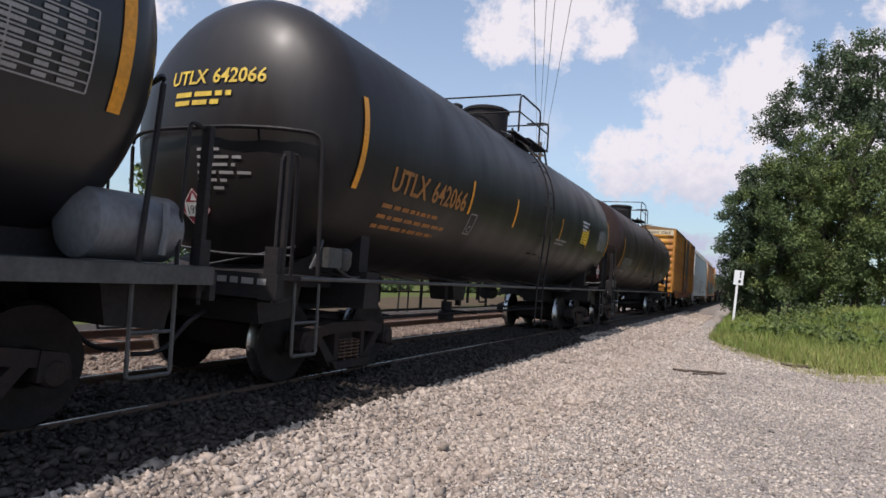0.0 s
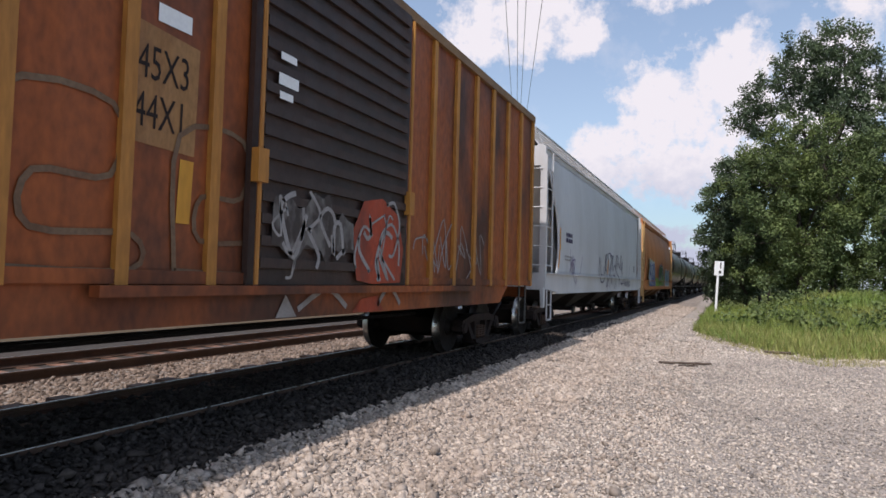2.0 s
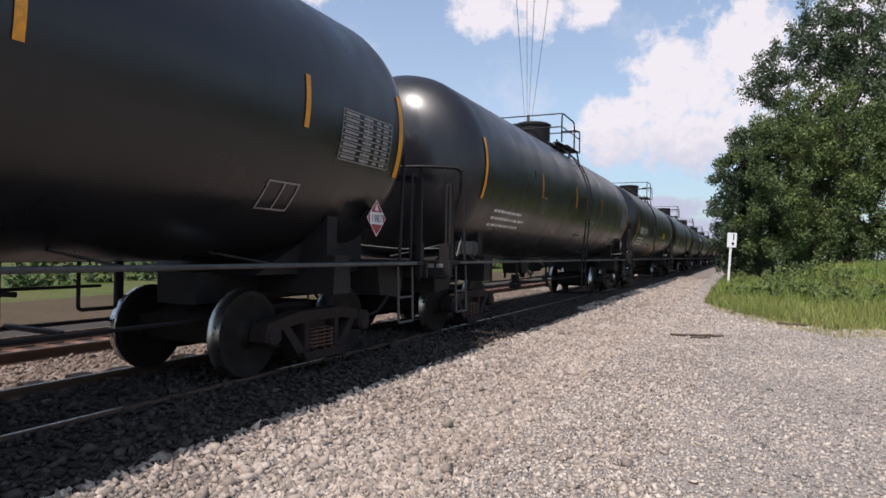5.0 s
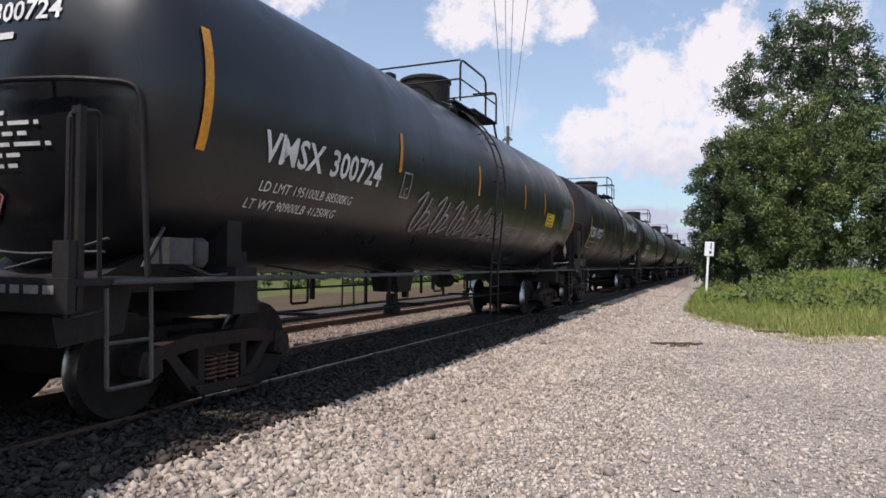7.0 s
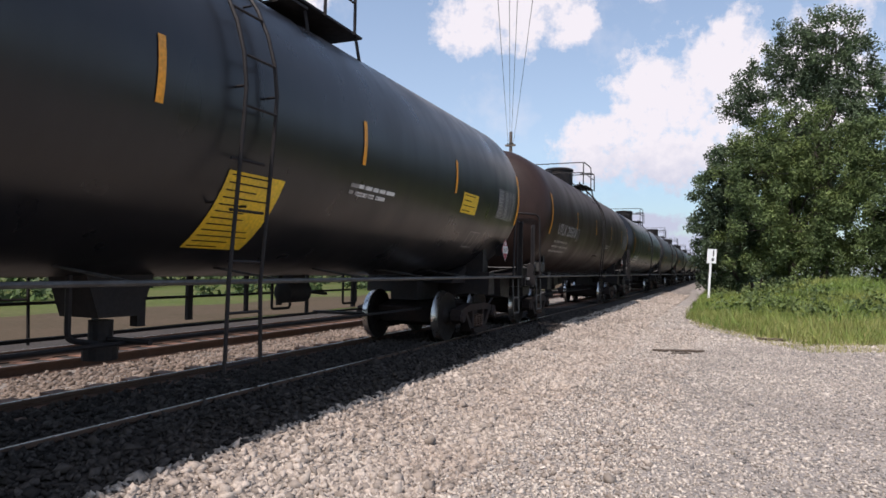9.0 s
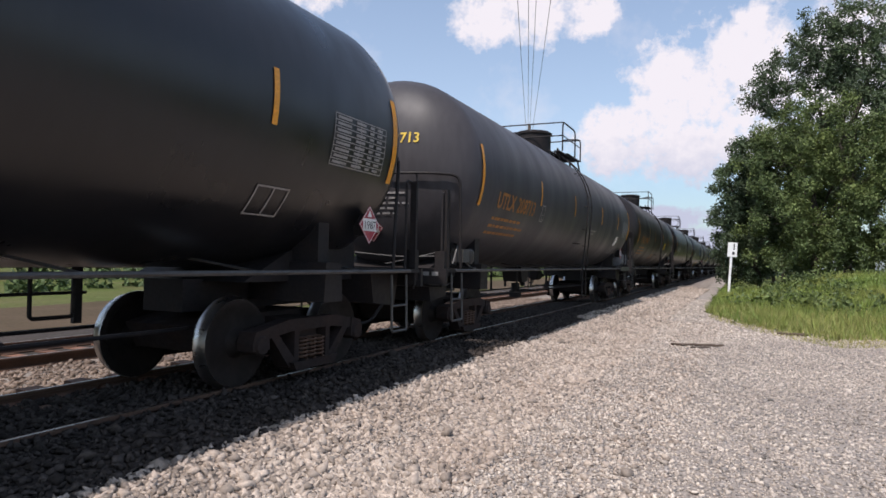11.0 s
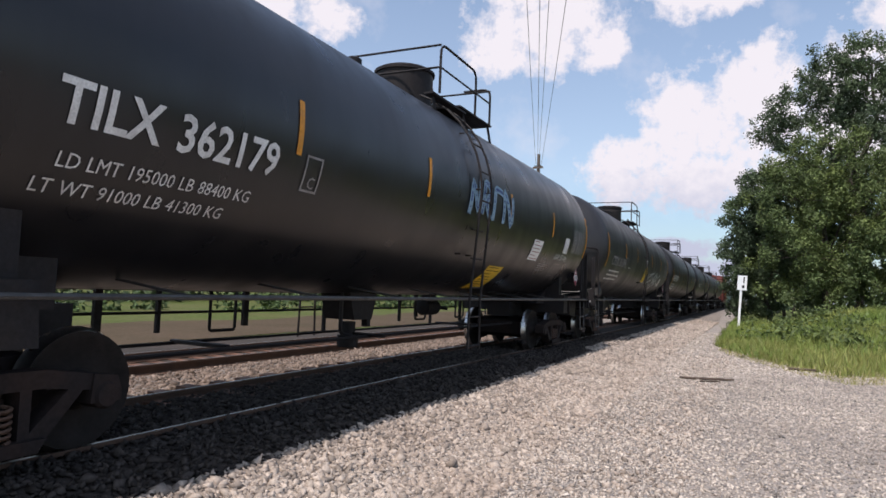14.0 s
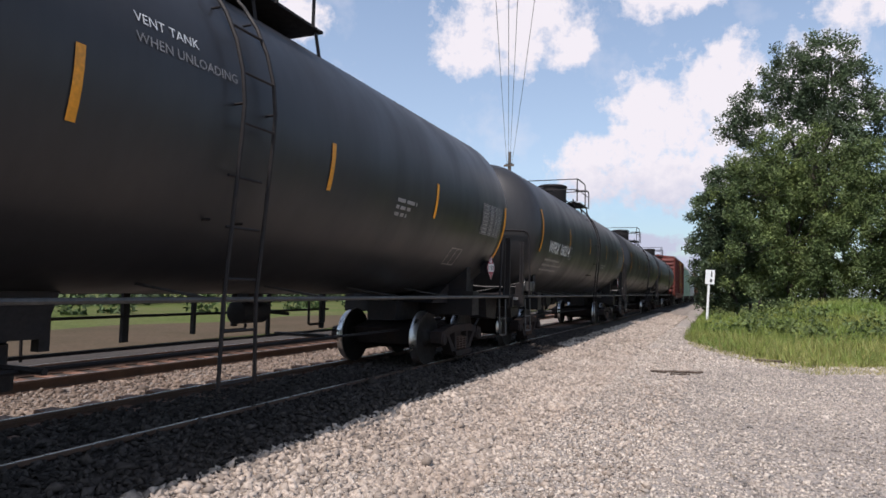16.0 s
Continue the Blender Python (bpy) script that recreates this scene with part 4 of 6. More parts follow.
            st = part("sill_step", lambda bm: tube(bm, bend([(0, -0.22, 1.25), (0, -0.22, 0.45), (0, 0.22, 0.45), (0, 0.22, 1.25)], 0.04), 0.02, 6), "piperail", car, key="box_step", smooth=True)
            st.location = (sx * 1.5, s * (B - 0.3), 0)
        build_truck(car, s * (B - 1.65))
        build_coupler(car, s * (H - 0.18), s)
        part("draft_sill", lambda bm: box(bm, 0, s * (B - 0.1), 0.93, 0.5, 1.4, 0.34), "truck", car)

    def roof(bm):
        n = 15
        for k in range(n):
            y0, y1 = -B - 0.03 + (2 * B + 0.06) * k / n, -B - 0.03 + (2 * B + 0.06) * (k + 1) / n
            for s in (-1, 1):
                vs = [(0, y0, Z1 + 0.20), (0, y1, Z1 + 0.20), (s * (W + 0.05), y1, Z1 + 0.03), (s * (W + 0.05), y0, Z1 + 0.03)]
                bm.faces.new([bm.verts.new(v) for v in vs])
            box(bm, 0, y0, Z1 + 0.215, 0.5, 0.06, 0.03)
        for s in (-1, 1):
            vs = [(0, s * (B + 0.03), Z1 + 0.20), (W + 0.05, s * (B + 0.03), Z1 + 0.03), (W, s * (B + 0.03), Z1 - 0.04), (-W, s * (B + 0.03), Z1 - 0.04), (-W - 0.05, s * (B + 0.03), Z1 + 0.03)]
            bm.faces.new([bm.verts.new(v) for v in vs])
        return bm

    part("roof", roof, "box_roof" if marked else side_mat, car, "low-pitched metal roof")
    part("floor_frame", lambda bm: box(box(bm, 0, 0, 1.10, 0.5, 2 * B - 1, 0.5), 0, 0, 1.28, 2 * W - 0.1, 2 * B - 0.1, 0.08), "truck", car)
    part("brake_gear", lambda bm: tube(tube(box(lathe(bm, [(-0.3, 0.18), (0.4, 0.18)], "y", 14, (-0.5, 1.0, 0.95)), -0.5, -1.2, 1.0, 0.4, 0.7, 0.25), [(-0.9, -B + 3, 0.6), (-0.9, B - 3, 0.6)], 0.025), [(0.3, -B + 3, 0.7), (0.3, B - 3, 0.7)], 0.03), "iron", car)
    if not near:
        return car

    def face(u, v, lift=0.006):
        return Vector((W + lift, u + mid, v))

    def endf(u, v, lift=0.09):
        return Vector((u, -B - lift, v))

    if marked:
        part("mark_board", wrap(quad(bmesh.new(), 0.02, Z1 - 0.36, 1.50, Z1 - 0.06), lambda a, b: endf(a, b, 0.10), 0), "board_tan", car, "pale tan painted number board")
        mark("reporting_mark", "RBOX 32814", 0.17, "black", car, lambda a, b: endf(a, b, 0.106), 0.14, Z1 - 0.29, 0.92, "black lettering", 0.01)
        part("end_plate", wrap(quad(bmesh.new(), -0.45, 1.62, 0.25, 2.05), lambda a, b: endf(a, b, 0.10), 0), "hop_ochre", car)
        # patches and scrawls
        part("patch", wrap(poly(bmesh.new(), [(-2.47, 2.28), (-1.84, 2.26), (-1.82, 3.13), (-2.45, 3.18)]), face, 0), "tan_patch", car, "painted-over tan patch")
        mark("chalk_mark", "45X3", 0.27, "truck", car, lambda a, b: face(a, b, 0.010), -2.42, 2.76, 0.62)
        mark("chalk_mark", "44X1", 0.27, "truck", car, lambda a, b: face(a, b, 0.010), -2.44, 2.40, 0.62)
        part("decal", wrap(quad(bmesh.new(), -2.0, 1.72, -1.86, 2.22, 0.02), face, 0), "box_yellow", car)
        for y in (-5.6, -4.7):
            part("decal", wrap(quad(bmesh.new(), y, 1.62, y + 0.55, 2.0), face, 0), "tan_patch", car)
        part("decal", wrap(quad(bmesh.new(), -2.25, 3.22, -1.92, 3.36), lambda a, b: face(a, b, 0.01), 0), "sign", car)
        dd = lambda a, b, lift=0.128: Vector((W + lift, a + mid, b))
        for k, (y, z, w, h) in enumerate(((-0.95, 3.34, 0.24, 0.07), (-0.97, 3.10, 0.30, 0.11), (-0.95, 2.97, 0.20, 0.07))):
            part("decal", wrap(quad(bmesh.new(), y, z, y + w, z + h), dd, 0), "sign", car)
        part("spray_paint", wrap(poly(bmesh.new(), [(0.50, 1.30), (0.85, 1.26), (1.55, 1.28), (1.62, 1.7), (1.45, 2.12), (1.05, 2.28), (0.62, 2.2), (0.40, 1.85)]), dd, 0), "redspray", car, "faded red-orange graffiti")
        part("spray_paint", wrap(poly(bmesh.new(), [(0.62, 0.93), (1.35, 0.93), (1.2, 1.12), (0.8, 1.08)]), lambda a, b: face(a, b, 0.012), 0), "redspray", car)
        # chaotic pale loops, hooks and drips over the door
        bm, jit = bmesh.new(), random.Random(21)
        for k in range(17):
            u, v = jit.uniform(-1.1, 1.35), jit.uniform(1.35, 2.0)
            turn, r, q = jit.uniform(0, 6), jit.uniform(0.10, 0.30), jit.choice((4, 5, 7))
            pts = []
            for i in range(q):
                ang = turn + i * jit.uniform(0.5, 1.3)
                pts.append((max(-1.12, min(1.75, u + r * 0.9 * math.cos(ang))), max(1.30, min(2.30, v + r * 1.3 * math.sin(ang)))))
            stroke(bm, pts, jit.uniform(0.02, 0.06))
        part("spray_paint", wrap(bm, lambda a, b: dd(a, b, 0.132), 0), "faded", car, "pale tangled graffiti outlines")
        bm, up_side, low_side = bmesh.new(), [], []
        for k in range(12):
            up_side.append((-1.0 + k * 0.13 + jit.uniform(-0.03, 0.03), jit.uniform(1.85, 2.25)))
            low_side.append((-1.0 + k * 0.13 + jit.uniform(-0.03, 0.03), jit.uniform(1.45, 1.75)))
        poly(bm, low_side + up_side[::-1])
        part("spray_paint", wrap(bm, lambda a, b: dd(a, b, 0.130), 0), "smear", car, "patchy silver graffiti fill")
        part("spray_paint", wrap(poly(bmesh.new(), [(-0.75, 0.93), (-0.42, 0.93), (-0.60, 1.15)]), lambda a, b: face(a, b, 0.012), 0), "faded", car)
        bm = bmesh.new()
        for u, w in ((-5.9, 0.9), (-4.7, 1.0), (-3.4, 1.0), (-2.0, 0.9)):
            stroke(bm, [(u, 1.35), (u, 2.4), (u + w * 0.8, 2.5), (u + w * 0.8, 2.0), (u + 0.25, 1.95), (u + 0.25, 1.6), (u + w, 1.6), (u + w, 1.35), (u, 1.35)], 0.045)
        part("spray_paint", wrap(bm, lambda a, b: face(a, b, 0.012), 0), "ghost", car, "ghost of old block graffiti")
        bm = bmesh.new()
        for k in range(9):
            u = 2.2 + k * 0.28
            stroke(bm, [(u + jit.uniform(-0.1, 0.1), jit.uniform(1.35, 2.2)) for _ in range(2)] + [(u + jit.uniform(0.1, 0.5), jit.uniform(1.35, 2.25)) for _ in range(3)], 0.024)
        part("spray_paint", wrap(bm, lambda a, b: face(a, b, 0.012), 0), "faded", car)
        bm = bmesh.new()
        stroke(bm, [(1.2, 1.0), (1.5, 1.22), (1.8, 1.0)], 0.06), stroke(bm, [(-0.4, 1.0), (0.1, 1.2), (0.5, 1.0)], 0.06)
        part("spray_paint", wrap(bm, lambda a, b: face(a, b, 0.012), 0), "faded", car)
    return car


# ---- covered hopper ----
def build_hopper(label, s0, s1, body, trim, sill_mat, bulge=0.0, seed=1, tags=None):
    P = s1 - s0
    H, W, Z0, ZL, Z1 = P / 2, 1.58, 1.06, 1.52, 4.38 + 0.22 * bulge
    B = H - 0.45
    rng = random.Random(seed)
    car = thing("covered_hopper", label, "hopper wagon", "wagons of the train", pose(0, (s0 + s1) / 2, RAIL_TOP))

    def curve(z):
        """How far out the side stands at a height."""
        k = (z - ZL) / (Z1 - ZL)
        return W - 0.02 - 0.10 * (1 - bulge) * 0 - bulge * (0.55 * max(0.0, k - 0.30) ** 2 + 0.03 * (1 - k)) - 0.05 * max(0.0, k - 0.85)

    def inset(z):
        """Where the side sheet's curved end edge runs, from the end of the body."""
        k = (z - ZL) / (Z1 - ZL)
        pts = [(0, 1.08), (0.06, 1.24), (0.15, 1.33), (0.3, 1.33), (0.45, 1.22), (0.6, 1.0), (0.75, 0.74), (0.9, 0.48), (1.0, 0.34)]
        return float(np.interp(k, [p[0] for p in pts], [p[1] for p in pts]))

    WR = curve(Z1)                                # half width at the eaves
    for s in (-1, 1):
        def sheet(bm):
            n, m = 24, 60
            grid = []
            for i in range(n + 1):
                z = ZL + (Z1 - ZL) * i / n
                a = B - inset(z)
                row = []
                for j in range(m + 1):
                    y = -a + 2 * a * j / m
                    d = 0.0
                    if bulge > 0.9:
                        k = i / n
                        d = 0.075 * math.sin(math.pi * min(1, k * 1.12)) ** 0.8 * abs(math.sin(math.pi * (y / 2.05 + 0.3))) ** 0.30 - 0.055
                        d += 0.05 * noise.noise((y * 1.3, z * 1.1, seed)) * k
                    row.append(bm.verts.new((s * (curve(z) + d), y, z)))
                grid.append(row)
            for a, b in zip(grid, grid[1:]):
                for j in range(m):
                    bm.faces.new((a[j], a[j + 1], b[j + 1], b[j]))
            return bm

        sh = part("side_sheet", sheet, body, car, "dented faded side sheet" if bulge > 0.9 else "smooth side sheet", smooth=True)
        mod = sh.modifiers.new("thick", "SOLIDIFY")
        mod.thickness, mod.offset = 0.012, -1 if s > 0 else 1

        def sill(bm):
            prism(bm, [(-B, Z0 + 0.12), (-B + 1.2, Z0), (B - 1.2, Z0), (B, Z0 + 0.12), (B, ZL), (-B, ZL)], s * (W - 0.06), s * W)
            box(bm, s * (W - 0.01), 0, ZL + 0.01, 0.16, 2 * B, 0.025)
            box(bm, s * (W - 0.05), 0, Z0 - 0.01, 0.14, 2 * B - 2.4, 0.025)
            return bm

        part("side_sill", sill, sill_mat, car, "deep side sill")
        part("roof_rail", lambda bm: box(box(bm, s * (WR - 0.04), 0, Z1 + 0.03, 0.12, 2 * B - 0.1, 0.12), s * (WR - 0.01), 0, Z1 + 0.10, 0.16, 2 * B - 0.1, 0.03), body, car)

        def walkway(bm):
            box(bm, s * (WR - 0.20), 0, Z1 + 0.58, 0.02, 2 * B - 0.6, 0.05)
            box(bm, s * (WR - 0.68), 0, Z1 + 0.58, 0.02, 2 * B - 0.6, 0.05)
            n = 110
            for k in range(n):
                box(bm, s * (WR - 0.44), -B + 0.4 + (2 * B - 0.8) * k / (n - 1), Z1 + 0.59, 0.48, 0.02, 0.03)
            for k in range(6):
                box(bm, s * (WR - 0.64 + 0.08 * k), 0, Z1 + 0.59, 0.012, 2 * B - 0.7, 0.03)
            for k in range(13):
                y = -B + 0.5 + (2 * B - 1.0) * k / 12
                tube(bm, [(s * (WR - 0.20), y, Z1 + 0.57), (s * (WR - 0.03), y, Z1 + 0.10)], 0.018, 4)
                box(bm, s * (WR - 0.44), y, Z1 + 0.55, 0.50, 0.06, 0.04)
            return bm

        part("roof_walkway", walkway, "grate", car, "galvanised grating running board")
        for e in (-1, 1):
            def corner(bm):
                box(bm, 0, 0, 2.75, 0.16, 0.10, 3.2)
                box(bm, -0.06 * s, -0.06 * e, 2.75, 0.04, 0.14, 3.2)
                prism(bm, [(-0.12, 1.2), (0.12, 1.2), (0.07, 0.72), (-0.02, 0.72)], -0.04, 0.04)
                return bm

            part("corner_post", corner, trim, car).location = (s * (W - 0.072), e * (B - 0.04), 0)

            def lad(bm):
                tube(bm, [(0, 0.0, 1.55), (0, 0.0, 3.55), (0, 0.0, Z1)], 0.022, 6)
                tube(bm, bend([(0, -0.02, 1.2), (0, -0.02, 0.42), (0, e * 0.42, 0.42), (0, e * 0.42, 1.2)], 0.03), 0.02, 6)
                return bm

            lo = part("corner_ladder", lad, trim, car, smooth=True)
            lo.location = (s * (W - 0.02), e * (B - 0.66), 0)
            for z in (0.78, 1.72, 2.18, 2.64, 3.10, 3.56, 4.02):
                part("rung", lambda bm: tube(bm, [(0, 0, 0), (0, e * (0.62 if z > 1 else 0.42), 0)], 0.016, 5), trim, lo, key="rung%d%d%s" % (e, z > 1, trim)).location.z = z

    for e in (-1, 1):
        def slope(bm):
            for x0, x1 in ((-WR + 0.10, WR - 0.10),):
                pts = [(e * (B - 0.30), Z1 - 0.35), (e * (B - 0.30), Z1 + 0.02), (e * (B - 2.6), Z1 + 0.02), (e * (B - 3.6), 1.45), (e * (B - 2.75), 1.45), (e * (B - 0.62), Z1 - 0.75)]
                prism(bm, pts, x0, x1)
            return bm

        # on the orange wagon a darker brown puts the overhang's shade into the paint
        part("end_slope_sheet", slope, "box_rust_hop_shade" if body == "hop_orange" else body, car, "sloping end sheet in shade")
        part("end_deck", lambda bm: box(box(bm, 0, e * (B - 1.3), 1.20, 0.8, 2.6, 0.36), 0, e * (B - 0.05), 1.34, 2 * W - 0.2, 0.10, 0.40), sill_mat, car)
        part("end_top_plate", lambda bm: prism(bm, [(e * (B - 0.02), Z1 - 0.40), (e * (B - 0.10), Z1 - 0.40), (e * (B - 0.10), Z1 + 0.08), (e * (B - 0.02), Z1 + 0.08)], -W + 0.04, W - 0.04), body, car)
        part("end_brace", lambda bm: tube(tube(box(bm, 0, e * (B - 0.9), 1.9, 0.12, 0.12, 1.0), [(-0.5, e * (B - 0.05), 1.5), (-0.5, e * (B - 0.05), Z1 - 0.4)], 0.05, 4), [(0.5, e * (B - 0.05), 1.5), (0.5, e * (B - 0.05), Z1 - 0.4)], 0.05, 4), trim, car)
        for k in range(6):
            x0 = -W + 0.1 if k in (0, 3) else 0.62
            part("end_grab_iron", tube(bmesh.new(), [(x0, e * (B + 0.02), 1.72 + 0.46 * k), (W - 0.1, e * (B + 0.02), 1.72 + 0.46 * k)], 0.014, 5), trim, car)
        part("air_reservoir", lambda bm: lathe(bm, [(-0.45, 0.05), (-0.42, 0.2), (0.42, 0.2), (0.45, 0.05)], "x", 16, (0.4, e * (B - 0.75), 1.62)), trim, car, smooth=True)
        build_truck(car, e * (B - 1.75))
        build_coupler(car, e * (H - 0.55), e)

    def roof(bm):
        n = 8
        prev = None
        for k in range(n + 1):
            f = math.pi * k / n
            x, z = -(WR - 0.06) * math.cos(f), Z1 + 0.10 + 0.36 * math.sin(f)
            row = (bm.verts.new((x, -B + 0.05, z)), bm.verts.new((x, B - 0.05, z)))
            if prev:
                bm.faces.new((prev[0], prev[1], row[1], row[0]))
            prev = row
        for k in range(4):
            lathe(bm, [(Z1 + 0.42, 0.38), (Z1 + 0.56, 0.38), (Z1 + 0.6, 0.2)], "z", 20, (0, -B + 2.6 + k * (2 * B - 5.2) / 3, 0))
        return bm

    part("roof", roof, body, car, "rounded roof with hatches", smooth=True)
    for k in range(4):
        y = -B + 3.2 + k * (2 * B - 7.5) / 3

        def bin_(bm):
            top = [(-1.40, -1.55), (1.40, -1.55), (1.40, 1.55), (-1.40, 1.55)]
            low = [(-0.55, -0.32), (0.55, -0.32), (0.55, 0.32), (-0.55, 0.32)]
            a = [bm.verts.new((x, yy, 1.20)) for x, yy in top]
            b = [bm.verts.new((x, yy, 0.52)) for x, yy in low]
            for i in range(4):
                bm.faces.new((a[i], a[(i + 1) % 4], b[(i + 1) % 4], b[i]))
            bm.faces.new(b)
            return bm

        # bins take a darker colour than the sides
        h = part("outlet_bin", bin_, "bin_tan" if body == "hop_orange" else "bin_dark", car, "sloping outlet bin darker than the wagon's sides", key="bin" + body)
        h.location.y = y
        part("outlet_gate", lambda bm: lathe(box(bm, 0, 0, 0.46, 1.5, 0.72, 0.12), [(0.72, 0.04), (0.72, 0.10), (0.80, 0.12), (0.84, 0.04)], "x", 14, (0, 0, 0.46)), "truck", h, key="gate")
        part("gate_wheel", lambda bm: lathe(bm, [(0.80, 0.03), (0.80, 0.12), (0.86, 0.12), (0.88, 0.03)], "x", 16, (0, -0.30, 0.42)), "piperail", h, "grey gate crank wheel", key="gate_wheel")
    part("centre_sill", lambda bm: box(bm, 0, 0, 1.0, 0.4, 2 * B - 1, 0.3), "truck", car)

    def face(u, v, lift=0.055):
        return Vector((W + 0.012 + (lift - 0.05) if v < ZL + 0.03 else curve(v) + (lift if bulge > 0.9 else lift - 0.045), u, v))

    if tags:
        tags(car, face, B, rng)
    return car


def zig(u, v, w, h, n):
    """A jagged scrawl."""
    return [(u + w * k / (2 * n), v + (h if k % 2 else 0) * (0.8 + 0.2 * math.sin(k * 2.3))) for k in range(2 * n + 1)]


def grey_tags(car, face, B, rng):
    lay = lambda a, b: face(a, b)
    part("reflective_stripe", wrap(poly(bmesh.new(), [(-B + 1.36, 1.68), (-B + 1.46, 1.68), (-B + 1.58, 2.20), (-B + 1.60, 2.72), (-B + 1.50, 2.72), (-B + 1.48, 2.20)]), lay, 0.2), "orange_tape", car, "dull orange strip")
    part("number_stencil", wrap(bars(rng, -B + 2.2, 2.55, (0.8, 0.8), 0.11, 0.04), lay), "purple", car, "faded number stencil")
    part("load_stencil", wrap(bars(rng, -B + 2.1, 2.0, (0.8, 0.7), 0.04, 0.05), lay), "faded", car)
    bm = bmesh.new()
    for pts in ([(-B + 2.75, 2.25), (-B + 2.8, 1.8), (-B + 3.1, 2.1), (-B + 2.95, 1.75), (-B + 3.3, 2.0)], zig(-B + 2.8, 1.5, 0.5, 0.4, 2), [(-B + 2.7, 1.6), (-B + 3.0, 1.9), (-B + 3.4, 1.95), (-B + 3.1, 1.5)], [(-B + 3.0, 1.5), (-B + 3.3, 1.3), (-B + 3.4, 1.45)], [(-B + 4.1, 1.6), (-B + 4.35, 2.1)]):
        stroke(bm, pts, 0.035)
    part("spray_paint", wrap(bm, lay, 0.1), "violet", car, "small purple scribble")
    o = -0.9
    bm = bmesh.new()
    glyphs = ([(-2.0, 2.2), (-2.0, 1.5), (-1.6, 1.35), (-1.2, 1.5), (-1.05, 1.9)], [(-1.75, 2.2), (-1.7, 1.7), (-1.4, 1.6)],
              [(-1.0, 2.35), (-0.86, 2.15), (-0.86, 1.8), (-0.95, 1.62)], [(-0.73, 1.8), (-0.77, 2.2), (-0.7, 2.34), (-0.5, 2.33), (-0.54, 2.22), (-0.66, 2.15), (-0.65, 1.84)],
              [(-0.86, 1.76), (-0.6, 1.8), (-0.47, 1.65), (-0.54, 1.5), (-0.78, 1.2), (-0.56, 1.28), (-0.5, 1.45), (-0.3, 1.42), (-0.22, 1.17)],
              [(-0.24, 1.76), (-0.16, 2.0), (-0.22, 2.32), (-0.14, 2.41), (0.22, 2.40), (0.25, 2.31), (0.55, 2.37), (0.5, 2.15), (0.62, 1.6), (0.6, 1.16)],
              [(0.2, 2.1), (0.16, 1.92), (0.0, 1.7), (0.18, 1.54), (0.22, 1.3), (0.29, 1.5), (0.25, 1.85), (0.2, 2.1)],
              [(0.6, 2.0), (0.64, 2.22), (0.84, 2.35), (0.9, 2.3), (0.76, 2.15), (0.81, 1.8), (1.12, 1.98), (1.42, 1.93), (1.55, 1.62)],
              [(0.88, 1.66), (1.08, 1.6), (1.3, 1.6), (1.42, 1.2)], [(1.1, 1.56), (1.08, 1.26), (0.92, 1.13)],
              [(1.55, 1.62), (1.47, 2.18), (1.67, 2.4), (1.88, 2.36), (1.68, 2.2), (1.76, 1.9), (1.92, 1.68), (2.35, 1.56), (2.1, 1.44), (2.12, 1.17)],
              [(1.83, 1.98), (2.08, 2.28), (2.14, 2.38)], [(2.15, 2.18), (2.28, 2.02), (2.56, 1.94), (2.5, 2.14)],
              [(2.6, 1.88), (2.8, 1.96), (2.7, 2.32), (2.88, 2.46), (2.86, 2.25), (3.0, 1.85)], [(3.07, 1.72), (3.1, 2.1), (3.22, 2.16), (3.2, 1.6), (3.08, 1.34), (2.55, 1.34), (2.85, 1.27)])
    for g in glyphs:
        part("graffiti_stroke", wrap(stroke(bmesh.new(), g, 0.052), lay, 0.1), "purple", car)
    bm = bmesh.new()
    for g in scrawl(3.45, 1.22, 8, 0.22, 0.26):
        stroke(bm, [(u + rng.uniform(-0.04, 0.04), v + rng.uniform(-0.05, 0.05)) for u, v in g], 0.022)
    part("spray_paint", wrap(bm, lay, 0.1), "purple", car, "row of small scrawled letters")
    bm = bmesh.new()
    stroke(bm, [(B - 4.0, 1.6), (B - 3.7, 2.2)], 0.05)
    part("spray_paint", wrap(bm, lay, 0.1), "purple", car)
    part("reflective_stripe", wrap(poly(bmesh.new(), [(-0.43, 1.65), (-0.30, 1.65), (-0.18, 2.18), (-0.30, 2.18)]), lambda a, b: face(a, b, 0.06), 0.2), "orange_tape", car, "dull orange strip")
    part("data_plate", wrap(bars(rng, 6.56, 2.05, (0.38, 0.38, 0.38), 0.07, 0.02), lay, 0.1), "black", car)


def orange_tags(car, face, B, rng):
    lay = lambda a, b: face(a, b, 0.062)
    up = lambda a, b: face(a, b, 0.070)
    mark("number_stencil", "57932", 0.23, "black", car, lay, -B + 2.10, 2.55, 0.85, "black stencilled number", 0.01)
    part("load_stencil", wrap(bars(rng, -B + 1.9, 2.1, (1.0, 0.9), 0.06, 0.05), lay), "box_rust_hop_shade", car)
    part("route_box", wrap(frame_lines(-B + 1.60, 1.25, 0.28, 0.2, 0.03), lay, 0), "box_rust_hop_shade", car)
    o = -B + 2.72
    wide = 1.02
    halo = [(o + wide * u, v) for u, v in ((0, 1.22), (-0.1, 1.9), (0.12, 2.15), (0.2, 2.75), (0.55, 2.5), (0.9, 2.55), (1.3, 2.7), (1.6, 2.45), (2.2, 2.6), (2.7, 2.5), (2.95, 2.1), (3.1, 1.6), (3.3, 1.22))]
    halo2 = [(u + (0.10 if u > o + 1.8 else -0.10), v + (0.08 if v > 1.5 else 0)) for u, v in halo]
